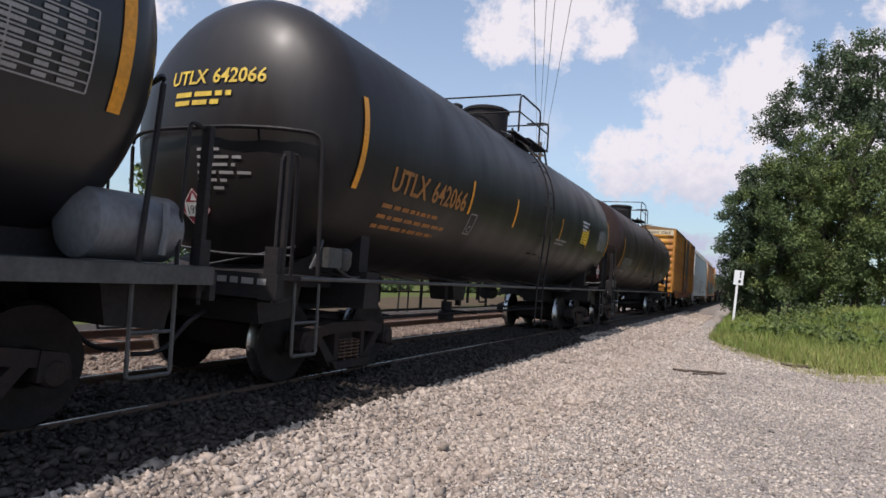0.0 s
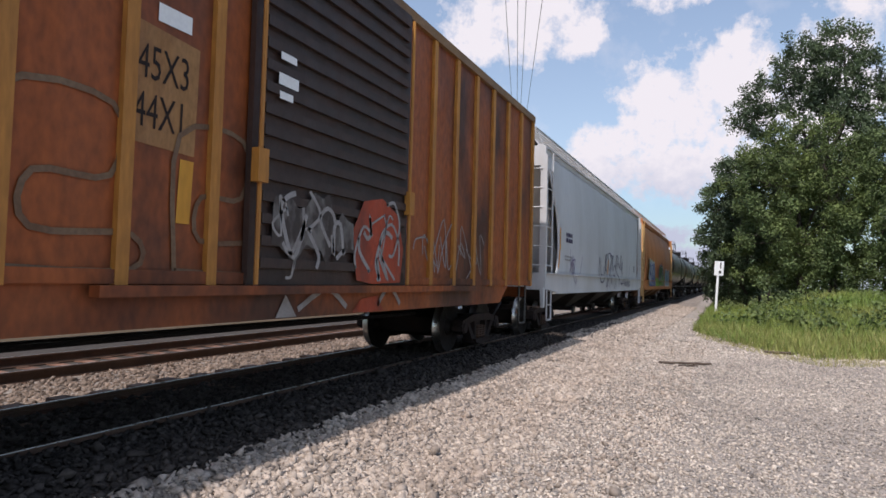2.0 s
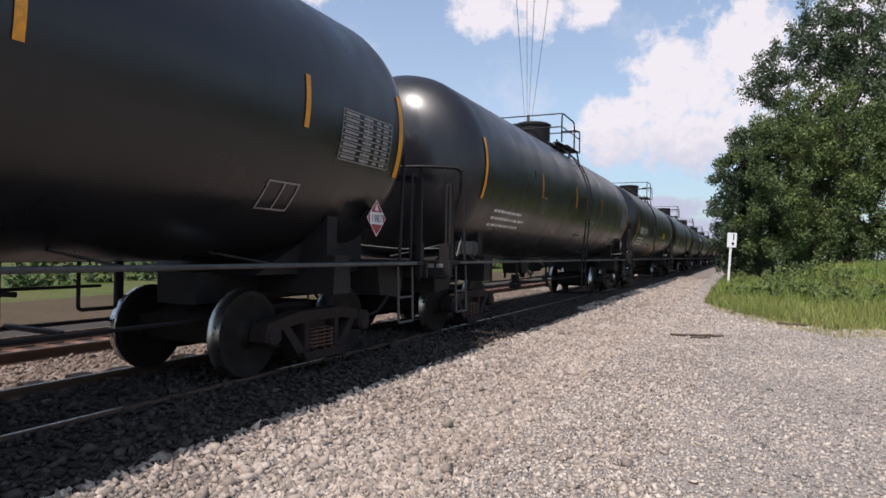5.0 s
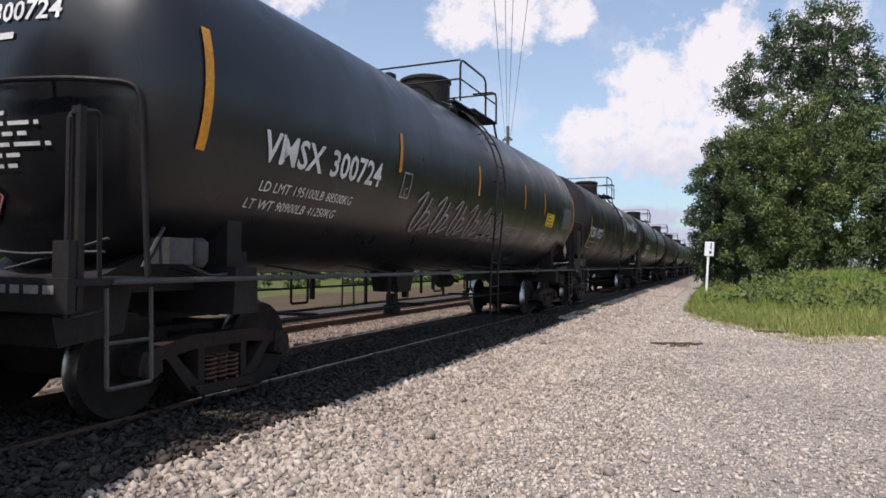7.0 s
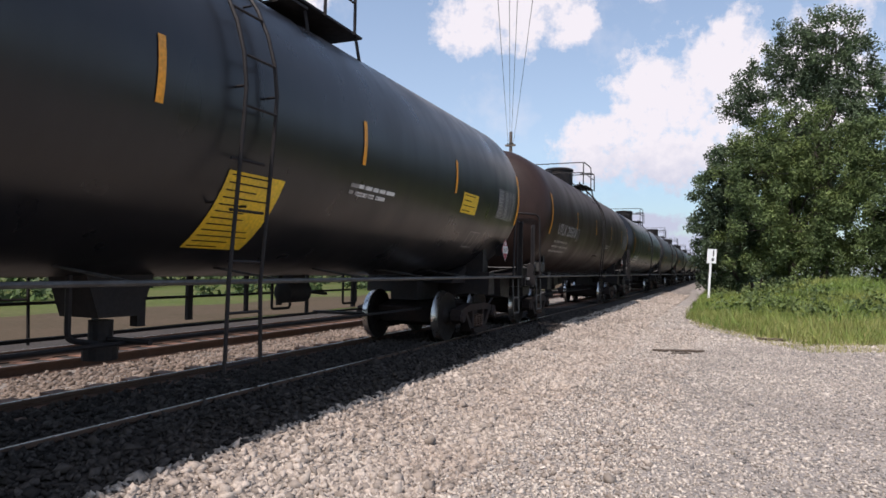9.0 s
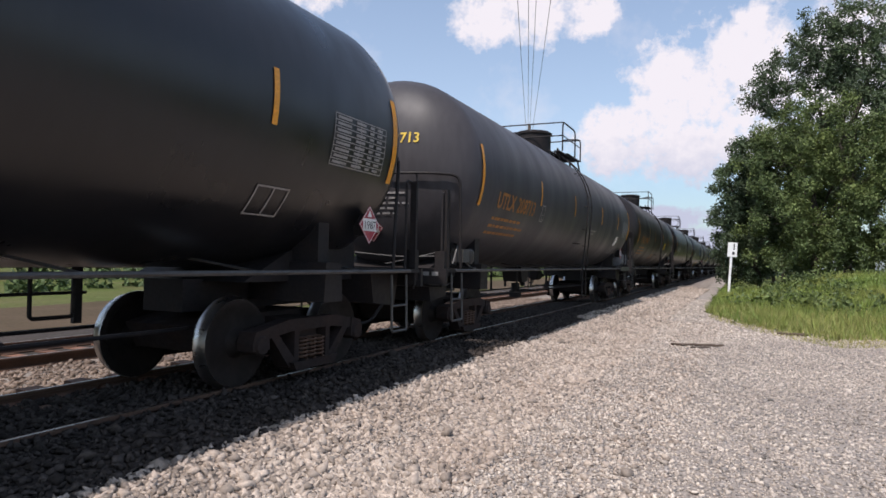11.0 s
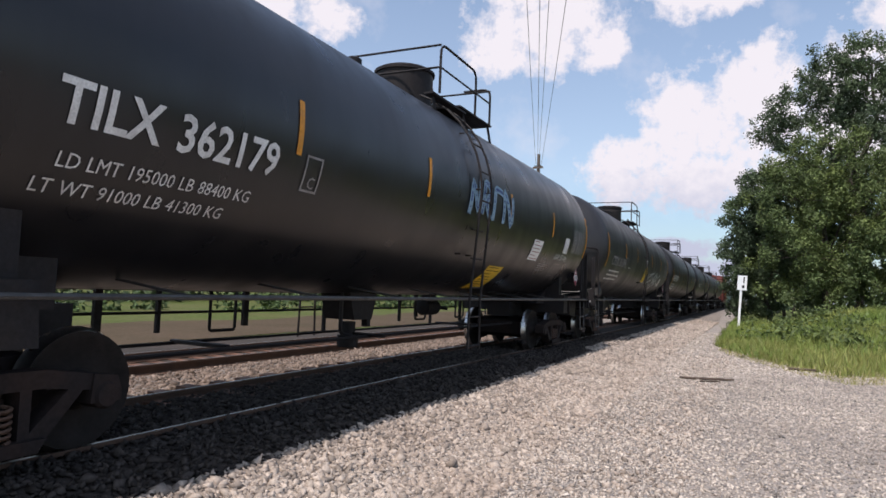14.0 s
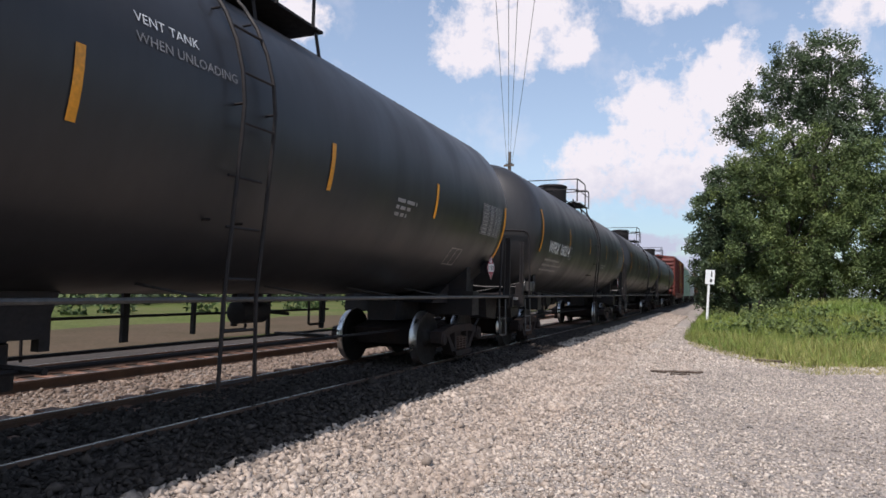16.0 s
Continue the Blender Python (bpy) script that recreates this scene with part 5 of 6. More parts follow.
    part("spray_paint", wrap(poly(bmesh.new(), halo2), lay, 0.1), "lime", car, "green rim of a graffiti piece")
    part("spray_paint", wrap(poly(bmesh.new(), halo), lambda u, v: face(u, v, 0.066), 0.1), "navy", car, "blue and white graffiti piece")
    bm = bmesh.new()
    stroke(bm, halo, 0.06)
    for g in ([(0.10, 2.1), (0.28, 1.72), (0.34, 1.5), (0.22, 1.42), (0.12, 1.6)], [(0.62, 2.42), (0.82, 2.45), (0.86, 2.2), (0.70, 1.95), (0.58, 2.2)], [(0.72, 1.9), (0.98, 1.75), (0.86, 1.4), (0.70, 1.24), (0.60, 1.55)],
              [(1.12, 2.5), (1.30, 2.2), (1.20, 1.62), (1.08, 1.9)], [(1.62, 2.4), (1.86, 2.35), (1.74, 1.75), (1.66, 1.95)], [(2.2, 2.45), (2.34, 2.35), (2.5, 1.75), (2.36, 1.9)]):
        poly(bm, [(o + wide * u, v) for u, v in g])
    for k in range(4):
        stroke(bm, [(o + wide * (1.35 + 0.36 * k), 1.68), (o + wide * (1.42 + 0.36 * k), 2.3 - 0.08 * k)], 0.045)
    for k in range(7):
        stroke(bm, zig(o + 1.25 + 0.21 * k, 1.27, 0.17, 0.16, 1), 0.02)
    part("spray_paint", wrap(bm, lambda u, v: face(u, v, 0.072), 0.1), "chalk", car, "white graffiti outlines")
    p = part("spray_paint", wrap(poly(bmesh.new(), [(o + 3.6, 1.22), (o + 6.0, 1.22), (o + 6.0, 1.62), (o + 3.6, 1.75)]), lay, 0.1), "lime", car, "green sprayed band")
    ink = lambda u, v: face(u, v, 0.078)
    part("spray_paint", wrap(poly(bmesh.new(), [(-1.3, 1.22), (-1.2, 2.2), (-0.6, 2.55), (0.2, 2.62), (1.0, 2.60), (1.40, 2.46), (1.72, 2.26), (2.05, 1.95), (2.42, 1.64), (2.5, 1.22)]), lay, 0.1), "violet", car, "violet graffiti ground")
    part("spray_paint", wrap(poly(bmesh.new(), [(-1.0, 1.75), (-1.0, 2.2), (-0.5, 2.45), (0.3, 2.5), (0.8, 2.5), (1.25, 2.42), (1.12, 2.22), (1.22, 2.1), (1.05, 1.96), (0.7, 1.86), (0.4, 2.0), (-0.2, 1.7)]), lambda u, v: face(u, v, 0.066), 0.1), "darkgreen", car, "dark green graffiti letter")
    part("spray_paint", wrap(poly(bmesh.new(), [(-0.9, 1.24), (-0.5, 1.7), (0.05, 1.6), (0.42, 1.96), (0.70, 1.80), (0.94, 1.72), (1.55, 2.10), (1.84, 1.88), (2.32, 1.70), (1.95, 1.26), (1.0, 1.26), (0.9, 1.55), (0.5, 1.26)]), up, 0.1), "lime", car, "lime green graffiti letter")
    bm = bmesh.new()
    for g in ([(0.28, 2.42), (0.74, 2.46), (1.18, 2.40)], [(1.18, 2.40), (1.06, 2.22), (1.18, 2.10), (1.02, 2.0), (0.62, 2.06)], [(0.62, 2.06), (0.74, 2.24)], [(0.42, 1.94), (0.70, 1.78), (0.92, 1.70)],
              [(1.06, 1.69), (1.42, 1.75), (1.54, 2.05)], [(1.54, 2.05), (1.84, 1.82), (2.26, 1.70)], [(0.95, 1.60), (1.03, 1.34)], [(1.75, 1.34), (2.0, 1.56)], [(1.68, 1.34), (1.92, 1.56)], [(0.5, 1.34), (0.8, 1.6)], [(0.58, 1.34), (0.86, 1.58)]):
        stroke(bm, g, 0.045)
    part("spray_paint", wrap(bm, lambda u, v: face(u, v, 0.074), 0.1), "chalk", car, "white graffiti outlines")
    bm = bmesh.new()
    for g in ([(0.2, 2.52), (0.75, 2.55), (1.28, 2.46)], [(1.28, 2.46), (1.16, 2.24), (1.27, 2.1), (1.08, 1.94), (0.72, 1.90)], [(0.36, 2.02), (0.7, 1.84), (0.96, 1.66)], [(0.96, 1.66), (1.55, 2.14), (1.88, 1.88), (2.36, 1.70)], [(2.36, 1.70), (1.98, 1.28)], [(0.92, 1.62), (0.86, 1.45), (0.98, 1.28)]):
        stroke(bm, g, 0.055)
    poly(bm, [(1.08, 1.66), (1.40, 1.72), (1.27, 1.60)])
    for g in scrawl(1.48, 2.22, 3, 0.2, 0.18) + scrawl(1.18, 1.38, 4, 0.13, 0.14) + scrawl(2.15, 1.36, 4, 0.11, 0.2) + scrawl(0.2, 1.4, 2, 0.12, 0.16):
        stroke(bm, g, 0.02)
    part("spray_paint", wrap(bm, ink, 0.1), "black", car, "black graffiti outlines and small tags")
    for u, v in ((0.38, 2.68), (0.52, 2.70), (0.66, 2.72), (0.85, 2.70), (1.02, 2.68), (1.22, 2.64), (1.5, 2.46), (1.95, 2.30), (2.08, 2.12), (2.14, 1.95)):
        part("sprayed_dot", wrap(poly(bmesh.new(), [(u + 0.055 * math.cos(TAU * k / 9), v + 0.06 * math.sin(TAU * k / 9)) for k in range(9)]), lay, 0.1), "redspray", car, "red sprayed dot")
    part("spray_paint", wrap(poly(bmesh.new(), [(2.45, 1.88), (2.5, 2.08), (2.66, 2.14), (2.70, 2.30), (2.76, 2.12), (2.86, 2.05), (2.84, 1.86)]), lay, 0.1), "lime", car, "green sprayed blot")
    # five fat pale blue letters with white rims
    for k, (u, w, top) in enumerate(((3.10, 0.82, 2.34), (3.86, 0.66, 2.32), (4.48, 0.66, 2.28), (5.10, 0.62, 2.28), (5.66, 0.62, 2.30))):
        fat = [(u, 1.26), (u - 0.04, 1.75), (u + 0.10, 2.05), (u + w * 0.35, top), (u + w * 0.75, top - 0.02), (u + w * 0.98, top - 0.18), (u + w * 0.86, 1.85), (u + w, 1.60), (u + w * 0.95, 1.26)]
        mid = (u + w / 2, 1.75)
        rim, fill, line = bmesh.new(), bmesh.new(), bmesh.new()
        poly(rim, [(mid[0] + (a - mid[0]) * 1.16, mid[1] + (b - mid[1]) * 1.10) for a, b in fat])
        poly(fill, fat)
        stroke(line, fat, 0.035)
        stroke(line, [(u + w * 0.30, 1.72), (u + w * 0.36, 1.98), (u + w * 0.56, 1.92), (u + w * 0.50, 1.70), (u + w * 0.30, 1.72)] if k in (0, 2, 3) else [(u + w * 0.5, 1.3), (u + w * 0.52, 1.7)], 0.028)
        letter = part("graffiti_letter", wrap(fill, lambda u, v: face(u, v, 0.068), 0.1), "paleblue", car, "fat pale blue graffiti letter")
        part("white_rim", wrap(rim, lambda u, v: face(u, v, 0.060 + 0.0012 * k), 0.1), "chalk", letter)
        part("dark_outline", wrap(line, lambda u, v: face(u, v, 0.074), 0.1), "navy", letter)
    part("data_plate", wrap(bars(rng, 6.36, 2.20, (0.45, 0.45, 0.45), 0.07, 0.02), lay, 0.1), "black", car)
    bm = bmesh.new()
    for k in range(3):
        stroke(bm, zig(o + 4.2 + 0.3 * k, 1.9, 0.35, 0.5, 2), 0.025)
    part("spray_paint", wrap(bm, lay, 0.1), "redspray", car)


# ---- plants ----
def leaf_cloud(name, blobs, count, size, mat, seed, droop=0.4, shell=0.55):
    """Many small leaves in clumps round the given centres (x, y, z, radius)."""
    rng = np.random.default_rng(seed)
    vol = np.array([b[3] ** 2 for b in blobs])
    pick = rng.choice(len(blobs), count, p=vol / vol.sum())
    bl = np.array(blobs)[pick]
    d = rng.normal(size=(count, 3))
    d /= np.linalg.norm(d, axis=1)[:, None]
    # clumps: push the leaves towards a set of twig tips
    tips = rng.normal(size=(len(blobs) * 60, 3))
    tips /= np.linalg.norm(tips, axis=1)[:, None]
    tid = rng.integers(0, 60, count) + pick * 60
    rr = shell + (1.20 - shell) * rng.random(len(tips)) ** 0.7
    c = tips[tid] * rr[tid][:, None] * bl[:, 3:4] * np.array([1.0, 1.0, 0.9])
    c = c + d * (rng.random((count, 1)) ** 0.6) * np.minimum(0.16 * bl[:, 3:4] + 0.18, 0.55)
    c = c + bl[:, :3]
    c[:, 2] = np.maximum(c[:, 2], 0.05)
    a = rng.normal(size=(count, 3))
    a[:, 2] -= droop
    a /= np.linalg.norm(a, axis=1)[:, None]
    b = np.cross(a, rng.normal(size=(count, 3)))
    b /= np.linalg.norm(b, axis=1)[:, None]
    s = size * rng.uniform(0.6, 1.3, (count, 1))
    v = np.stack([c - a * s * 0.5, c + b * s * 0.24, c + a * s * 0.5, c - b * s * 0.24], 1).reshape(-1, 3)
    f = np.arange(count * 4).reshape(-1, 4)
    return numpy_mesh(name, v, f, mat)


def build_tree(name, label, base, blobs, count, size, mat, seed, trunk=0.22, group="trees beside the track"):
    rng = random.Random(seed)
    tree = thing(name, label, "tree", group)
    bm = bmesh.new()
    top = max(blobs, key=lambda b: b[2])

    def limb(p, q, r0, r1, n=7):
        p, q = Vector(p), Vector(q)
        pts = [p.lerp(q, k / n) + Vector((rng.uniform(-1, 1), rng.uniform(-1, 1), 0)) * (0.03 * (q - p).length * (0 < k < n)) for k in range(n + 1)]
        for i in range(n):
            ra, rb = r0 + (r1 - r0) * i / n, r0 + (r1 - r0) * (i + 1) / n
            d = (pts[i + 1] - pts[i]).normalized()
            s = d.cross(Vector((0.3, 0.9, 0.1))).normalized()
            u = s.cross(d)
            A = [bm.verts.new(pts[i] + ra * (math.cos(TAU * k / 7) * s + math.sin(TAU * k / 7) * u)) for k in range(7)]
            Bq = [bm.verts.new(pts[i + 1] + rb * (math.cos(TAU * k / 7) * s + math.sin(TAU * k / 7) * u)) for k in range(7)]
            for k in range(7):
                bm.faces.new((A[k], A[(k + 1) % 7], Bq[(k + 1) % 7], Bq[k]))
        return pts

    base = Vector((base[0], base[1], -0.1))
    main = limb(base, (top[0], top[1], top[2]), trunk, 0.05, 10)
    for b in blobs:
        start = main[min(9, max(2, int(10 * (b[2] * 0.62) / top[2])))]
        end = Vector(b[:3])
        limb(start, end, trunk * 0.4, 0.03)
        for k in range(5):
            d = Vector((rng.gauss(0, 1), rng.gauss(0, 1), rng.gauss(0.2, 0.8))).normalized()
            limb(end, end + d * b[3] * 0.9, 0.035, 0.012, 3)
    part("trunk", bm, "bark", tree, "grey-brown trunk and limbs", smooth=True)
    crown = leaf_cloud("crown", blobs, count, size, mat, seed)
    crown.parent = tree
    return tree


def scatter_stones(name, x0, x1, y0, y1, count, size, mat, label, seed, z=bed_height, near_bias=1.4, flat=0.62, thin=1.0):
    """Loose broken stones, each a small uneven solid."""
    rng = np.random.default_rng(seed)
    x = x0 + (x1 - x0) * rng.random(count) ** thin
    y = y0 + (y1 - y0) * rng.random(count) ** near_bias
    prof = np.linspace(-8, 60, 1361)
    zz = np.interp(x, prof, [z(float(p)) for p in prof])
    s = size * rng.lognormal(0, 0.33, count)
    base = np.array([(1, 0, 0), (-1, 0, 0), (0, 1, 0), (0, -1, 0), (0, 0, 1), (0, 0, -1)], float)
    tri = np.array([(0, 2, 4), (2, 1, 4), (1, 3, 4), (3, 0, 4), (2, 0, 5), (1, 2, 5), (3, 1, 5), (0, 3, 5)])
    v = base[None] * rng.uniform(0.6, 1.25, (count, 6, 1)) + rng.normal(0, 0.22, (count, 6, 3))
    yaw = rng.uniform(0, TAU, count)
    tilt = rng.normal(0, 0.6, count)
    c, sn, ct, st = np.cos(yaw), np.sin(yaw), np.cos(tilt), np.sin(tilt)
    vx, vy, vz = v[..., 0], v[..., 1], v[..., 2] * flat
    vy, vz = vy * ct[:, None] - vz * st[:, None], vy * st[:, None] + vz * ct[:, None]
    vx, vy = vx * c[:, None] - vy * sn[:, None], vx * sn[:, None] + vy * c[:, None]
    P = np.stack([vx, vy, vz], -1) * (s / 2)[:, None, None] + np.stack([x, y, zz + s * 0.10], -1)[:, None, :]
    F = (tri[None] + 6 * np.arange(count)[:, None, None]).reshape(-1, 3)
    ob = numpy_mesh(name, P.reshape(-1, 3), F, mat)
    return tagged(ob, label, "gravel", kind="stuff")


def mound(x, y):
    """Height of the weedy rise beside the lot."""
    return 1.15 * math.exp(-((x - 11.0) / 3.6) ** 2 - ((y - 37) / 7.5) ** 2) + 0.25 * math.exp(-((x - 16) / 7) ** 2 - ((y - 36) / 9) ** 2)


def lot_edge(x):
    return float(np.interp(x, [4.3, 5.0, 5.8, 6.5, 7.3, 8.9, 12, 20, 60], [24.3, 21.4, 19.1, 17.4, 16.0, 17.1, 17.8, 17.4, 16.5]))


def build_grass():
    bm = bmesh.new()
    n, m = 44, 44
    grid = [[None] * (m + 1) for _ in range(n + 1)]
    for i in range(n + 1):
        for j in range(m + 1):
            x, y = 4.6 + 30 * i / n, 22 + 40 * j / m
            grid[i][j] = bm.verts.new((x, y, mound(x, y) - 0.02))
    for i in range(n):
        for j in range(m):
            bm.faces.new((grid[i][j], grid[i + 1][j], grid[i + 1][j + 1], grid[i][j + 1]))
    solid("grass_rise", bm, "soil", "low weedy rise beside the gravel lot", "grass", kind="structure", smooth=True)

    def blades(name, x0, x1, depth0, depth1, count, h, w, mat, label, seed):
        rng = np.random.default_rng(seed)
        x = rng.uniform(x0, x1, count)
        e = np.interp(x, [4.3, 5.0, 5.8, 6.5, 7.3, 8.9, 12, 20, 60], [24.3, 21.4, 19.1, 17.4, 16.0, 17.1, 17.8, 17.4, 16.5])
        y = e + depth0 + (depth1 - depth0) * rng.random(count) ** 1.25
        z = 1.15 * np.exp(-((x - 11.0) / 3.6) ** 2 - ((y - 37) / 7.5) ** 2) + 0.25 * np.exp(-((x - 16) / 7) ** 2 - ((y - 36) / 9) ** 2) - 0.04
        hh = h * rng.lognormal(0, 0.35, count) * np.clip(0.45 + (y - e) * 0.25, 0.45, 1.0)
        a = rng.uniform(0, TAU, count)
        lean = rng.normal(0, 0.35, (count, 2)) * hh[:, None]
        d = np.stack([np.cos(a), np.sin(a)], 1) * w
        p0 = np.stack([x - d[:, 0], y - d[:, 1], z], 1)
        p1 = np.stack([x + d[:, 0], y + d[:, 1], z], 1)
        p2 = np.stack([x + lean[:, 0] + d[:, 0] * 0.1, y + lean[:, 1] + d[:, 1] * 0.1, z + hh], 1)
        V = np.stack([p0, p1, p2], 1).reshape(-1, 3)
        tagged(numpy_mesh(name, V, np.arange(3 * count).reshape(-1, 3), mat), label, "grass", kind="stuff")

    blades("grass", 4.4, 30, 0.8, 30, 110000, 0.24, 0.016, "blade", "tall green summer grass and weeds", 5)
    blades("dry_grass", 4.6, 22, -0.6, 9.0, 62000, 0.17, 0.010, "dryblade", "dry yellow-green verge grass", 6)

    rng = random.Random(9)
    weeds = []
    for k in range(130):
        x, y = rng.uniform(5.2, 24), rng.uniform(25, 43)
        weeds.append((x, y, mound(x, y) + 0.15, rng.uniform(0.25, 0.6)))
    tagged(leaf_cloud("weeds", weeds, 15000, 0.17, "leaf_light", 91, 0.0), "broad-leaved weeds over the grassy rise", "weeds", kind="stuff")


# ---- assemble the place ----
build_ground()
build_grass()


def build_furniture():
    post = thing("milepost", "slim white trackside post with a small white sign", "post", at=pose(4.89, 39.4, -0.03, 0, 3.0, 0))
    part("pole", lambda bm: prism(bm, [(-0.045, 0), (0.045, 0), (0.045, 2.25), (-0.045, 2.25)], -0.06, 0.06), "sign", post)
    p = part("sign_board", lambda bm: box(bm, 0.04, -0.06, 2.62, 0.48, 0.02, 0.80), "sign", post, "white sign with dark marks")
    part("sign_marks", lambda bm: box(box(bm, 0.12, -0.075, 2.78, 0.06, 0.006, 0.34), 0.10, -0.075, 2.42, 0.12, 0.006, 0.16), "black", p)
    for name, a, b, r, seed in (("stick", (4.25, 13.9, 0.03), (5.2, 14.3, 0.03), 0.028, 1), ("stick", (4.6, 13.65, 0.02), (5.0, 13.85, 0.03), 0.016, 2), ("board", (6.35, 17.8, 0.03), (7.05, 17.55, 0.04), 0.035, 3)):
        rng = random.Random(seed)
        A, Bv = Vector(a), Vector(b)
        pts = [A.lerp(Bv, k / 7) + Vector((rng.uniform(-0.03, 0.03), rng.uniform(-0.03, 0.03), rng.uniform(0, 0.015))) for k in range(8)]
        solid(name, tube(bmesh.new(), pts, r, 6), "stick", "weathered dark stick lying on the gravel", "stick", "sticks", smooth=True)
    # utility line
    near, far = Vector((15.1, -30.0, 11.5)), Vector((-6.7, 39.2, 9.6))
    for k, (p, h, arm) in enumerate(((far, 10.4, 0.35), (near, 12.0, 2.6))):
        pl = thing("utility_pole", "brown wooden utility pole carrying four cables", "utility pole", "utility poles", pose(p.x, p.y, -0.05))
        part("pole", lambda bm: lathe(bm, [(0, 0.16), (h * 0.5, 0.13), (h, 0.10)], "z", 12), "pole", pl, smooth=True, key="pole%d" % k)
        part("crossarm", lambda bm: box(bm, 0, -0.1, p.z - 0.12 + 0.05, arm + 0.3, 0.1, 0.12), "pole", pl, key="arm%d" % k)
        for q in (-0.5, -0.17, 0.06, 0.5):
            part("insulator", lambda bm: lathe(bm, [(0, 0.03), (0.06, 0.05), (0.10, 0.03), (0.12, 0.01)], "z", 10), "wire", pl, key="insulator").location = (q * arm, -0.1, p.z - 0.02)
    for q in (-0.5, -0.17, 0.06, 0.5):
        a, b = far + Vector((q * 0.35, 0, 0.1)), near + Vector((q * 2.6, 0, 0.1))
        pts = [a.lerp(b, k / 24) - Vector((0, 0, 1.0 * 4 * (k / 24) * (1 - k / 24))) for k in range(25)]
        solid("overhead_cable", tube(bmesh.new(), pts, 0.009, 5), "wire", "thin black overhead cable", "cable", "overhead cables")


build_furniture()

WALNUT = [(11.5, 50, 17.0, 2.7), (12.6, 50, 17.7, 1.7), (9.0, 50, 15.2, 2.2), (6.9, 50, 13.5, 1.5), (13.1, 50, 15.6, 2.1), (14.6, 50, 14.1, 1.6), (10.1, 50, 12.2, 3.5), (13.4, 50, 11.9, 2.8), (12.0, 51, 8.5, 3.4), (15.2, 50, 10.5, 2.0)]
MAPLE = [(9.6, 45, 9.7, 2.8), (8.1, 45, 7.9, 2.5), (11.3, 45, 8.5, 2.6), (10.8, 45, 5.7, 3.3), (8.5, 45, 4.4, 3.0), (10.4, 45, 2.9, 2.7)]
DARK = [(5.5, 48, 7.0, 1.8), (4.9, 48, 4.8, 1.3), (6.5, 48, 3.8, 2.1), (6.6, 48, 8.8, 1.9), (4.8, 48, 2.9, 1.1), (7.4, 49, 6.0, 2.6), (5.6, 49, 1.8, 1.6)]
BOX_ELDER = [(13.4, 43, 4.4, 2.3), (13.9, 43, 7.0, 2.0), (14.4, 43.5, 9.2, 1.8), (12.9, 43, 2.5, 2.0), (15.4, 43, 5.6, 2.7), (16.5, 43, 3.0, 2.6)]
build_tree("walnut_tree", "tall dark green walnut tree with a ragged top", (11.4, 50), WALNUT, 62000, 0.20, "leaf_dark", 11, 0.30)
build_tree("maple_tree", "dense bright green tree before a taller one", (9.9, 46), MAPLE, 64000, 0.175, "leaf_light", 12, 0.22)
build_tree("hedge_tree", "dark green tree leaning over the track side", (6.6, 49), DARK, 54000, 0.18, "leaf_dark", 13, 0.18)
build_tree("box_elder_tree", "yellow-green box elder at the edge of the grass", (14.2, 44), BOX_ELDER, 52000, 0.175, "leaf_light", 14, 0.20)


def build_distance():
    rng = random.Random(5)
    # trees further along the line and beyond the far track
    for k in range(5):
        y = 62 + k * 22
        b = [(6.5 + rng.uniform(0, 6), y + rng.uniform(-3, 3), z, r) for z, r in ((3, 3.0), (6, 3.6), (9, 3.0), (11 + rng.uniform(0, 2), 2.0), (4, 2.6))]
        build_tree("roadside_tree", "dark green tree in the row along the track", (9, y), b, 6000, 0.55, "leaf_dark", 30 + k, 0.2, "far trees")
    for k in range(4):
        x, y = 22 + k * 7, 46 + rng.uniform(-2, 5)
        b = [(x + rng.uniform(-2, 2), y + rng.uniform(-2, 2), z, r) for z, r in ((2.5, 2.6), (5.5, 3.4), (8.5, 2.8), (11, 2.0))]
        build_tree("roadside_tree", "leafy green tree behind the grass", (x, y), b, 7000, 0.4, "leaf_dark", 40 + k, 0.2, "far trees")
    for k in range(12):
        x, y = -34 - rng.uniform(0, 26), -20 + k * 16 + rng.uniform(-5, 5)
        b = [(x + rng.uniform(-2.5, 2.5), y + rng.uniform(-2.5, 2.5), z, r) for z, r in ((1.6, 2.0), (4, 2.8), (6.5, 2.6), (8.5, 1.8))]
        build_tree("field_tree", "green tree at the edge of the field", (x, y), b, 3000, 0.6, "leaf_light" if k % 3 else "leaf_dark", 60 + k, 0.2, "field trees")
    bushes = []
    for k in range(70):
        bushes.append((-18 - rng.uniform(0, 5), -20 + k * 2.6, rng.uniform(0.2, 0.6), rng.uniform(0.5, 1.1)))
    tagged(leaf_cloud("hedge", bushes, 14000, 0.35, "far_green", 77), "low green scrub beyond the dirt road", "scrub", kind="stuff")
    edge = []
    for k in range(150):
        edge.append((-32 - rng.uniform(0, 6), -40 + k * 1.6, rng.uniform(0.5, 2.4), rng.uniform(1.1, 2.2)))
    tagged(leaf_cloud("far_thicket", edge, 26000, 0.55, "leaf_dark", 76), "dark green thicket along the edge of the grass", "thicket", kind="stuff")
    woods = [(-110 + rng.uniform(-8, 8), -150 + k * 11, 3 + rng.uniform(0, 3), rng.uniform(5, 8)) for k in range(60)]
    tagged(leaf_cloud("far_woods", woods, 40000, 1.6, "far_green", 78), "hazy green woods along the field's far side", "woods", kind="stuff")
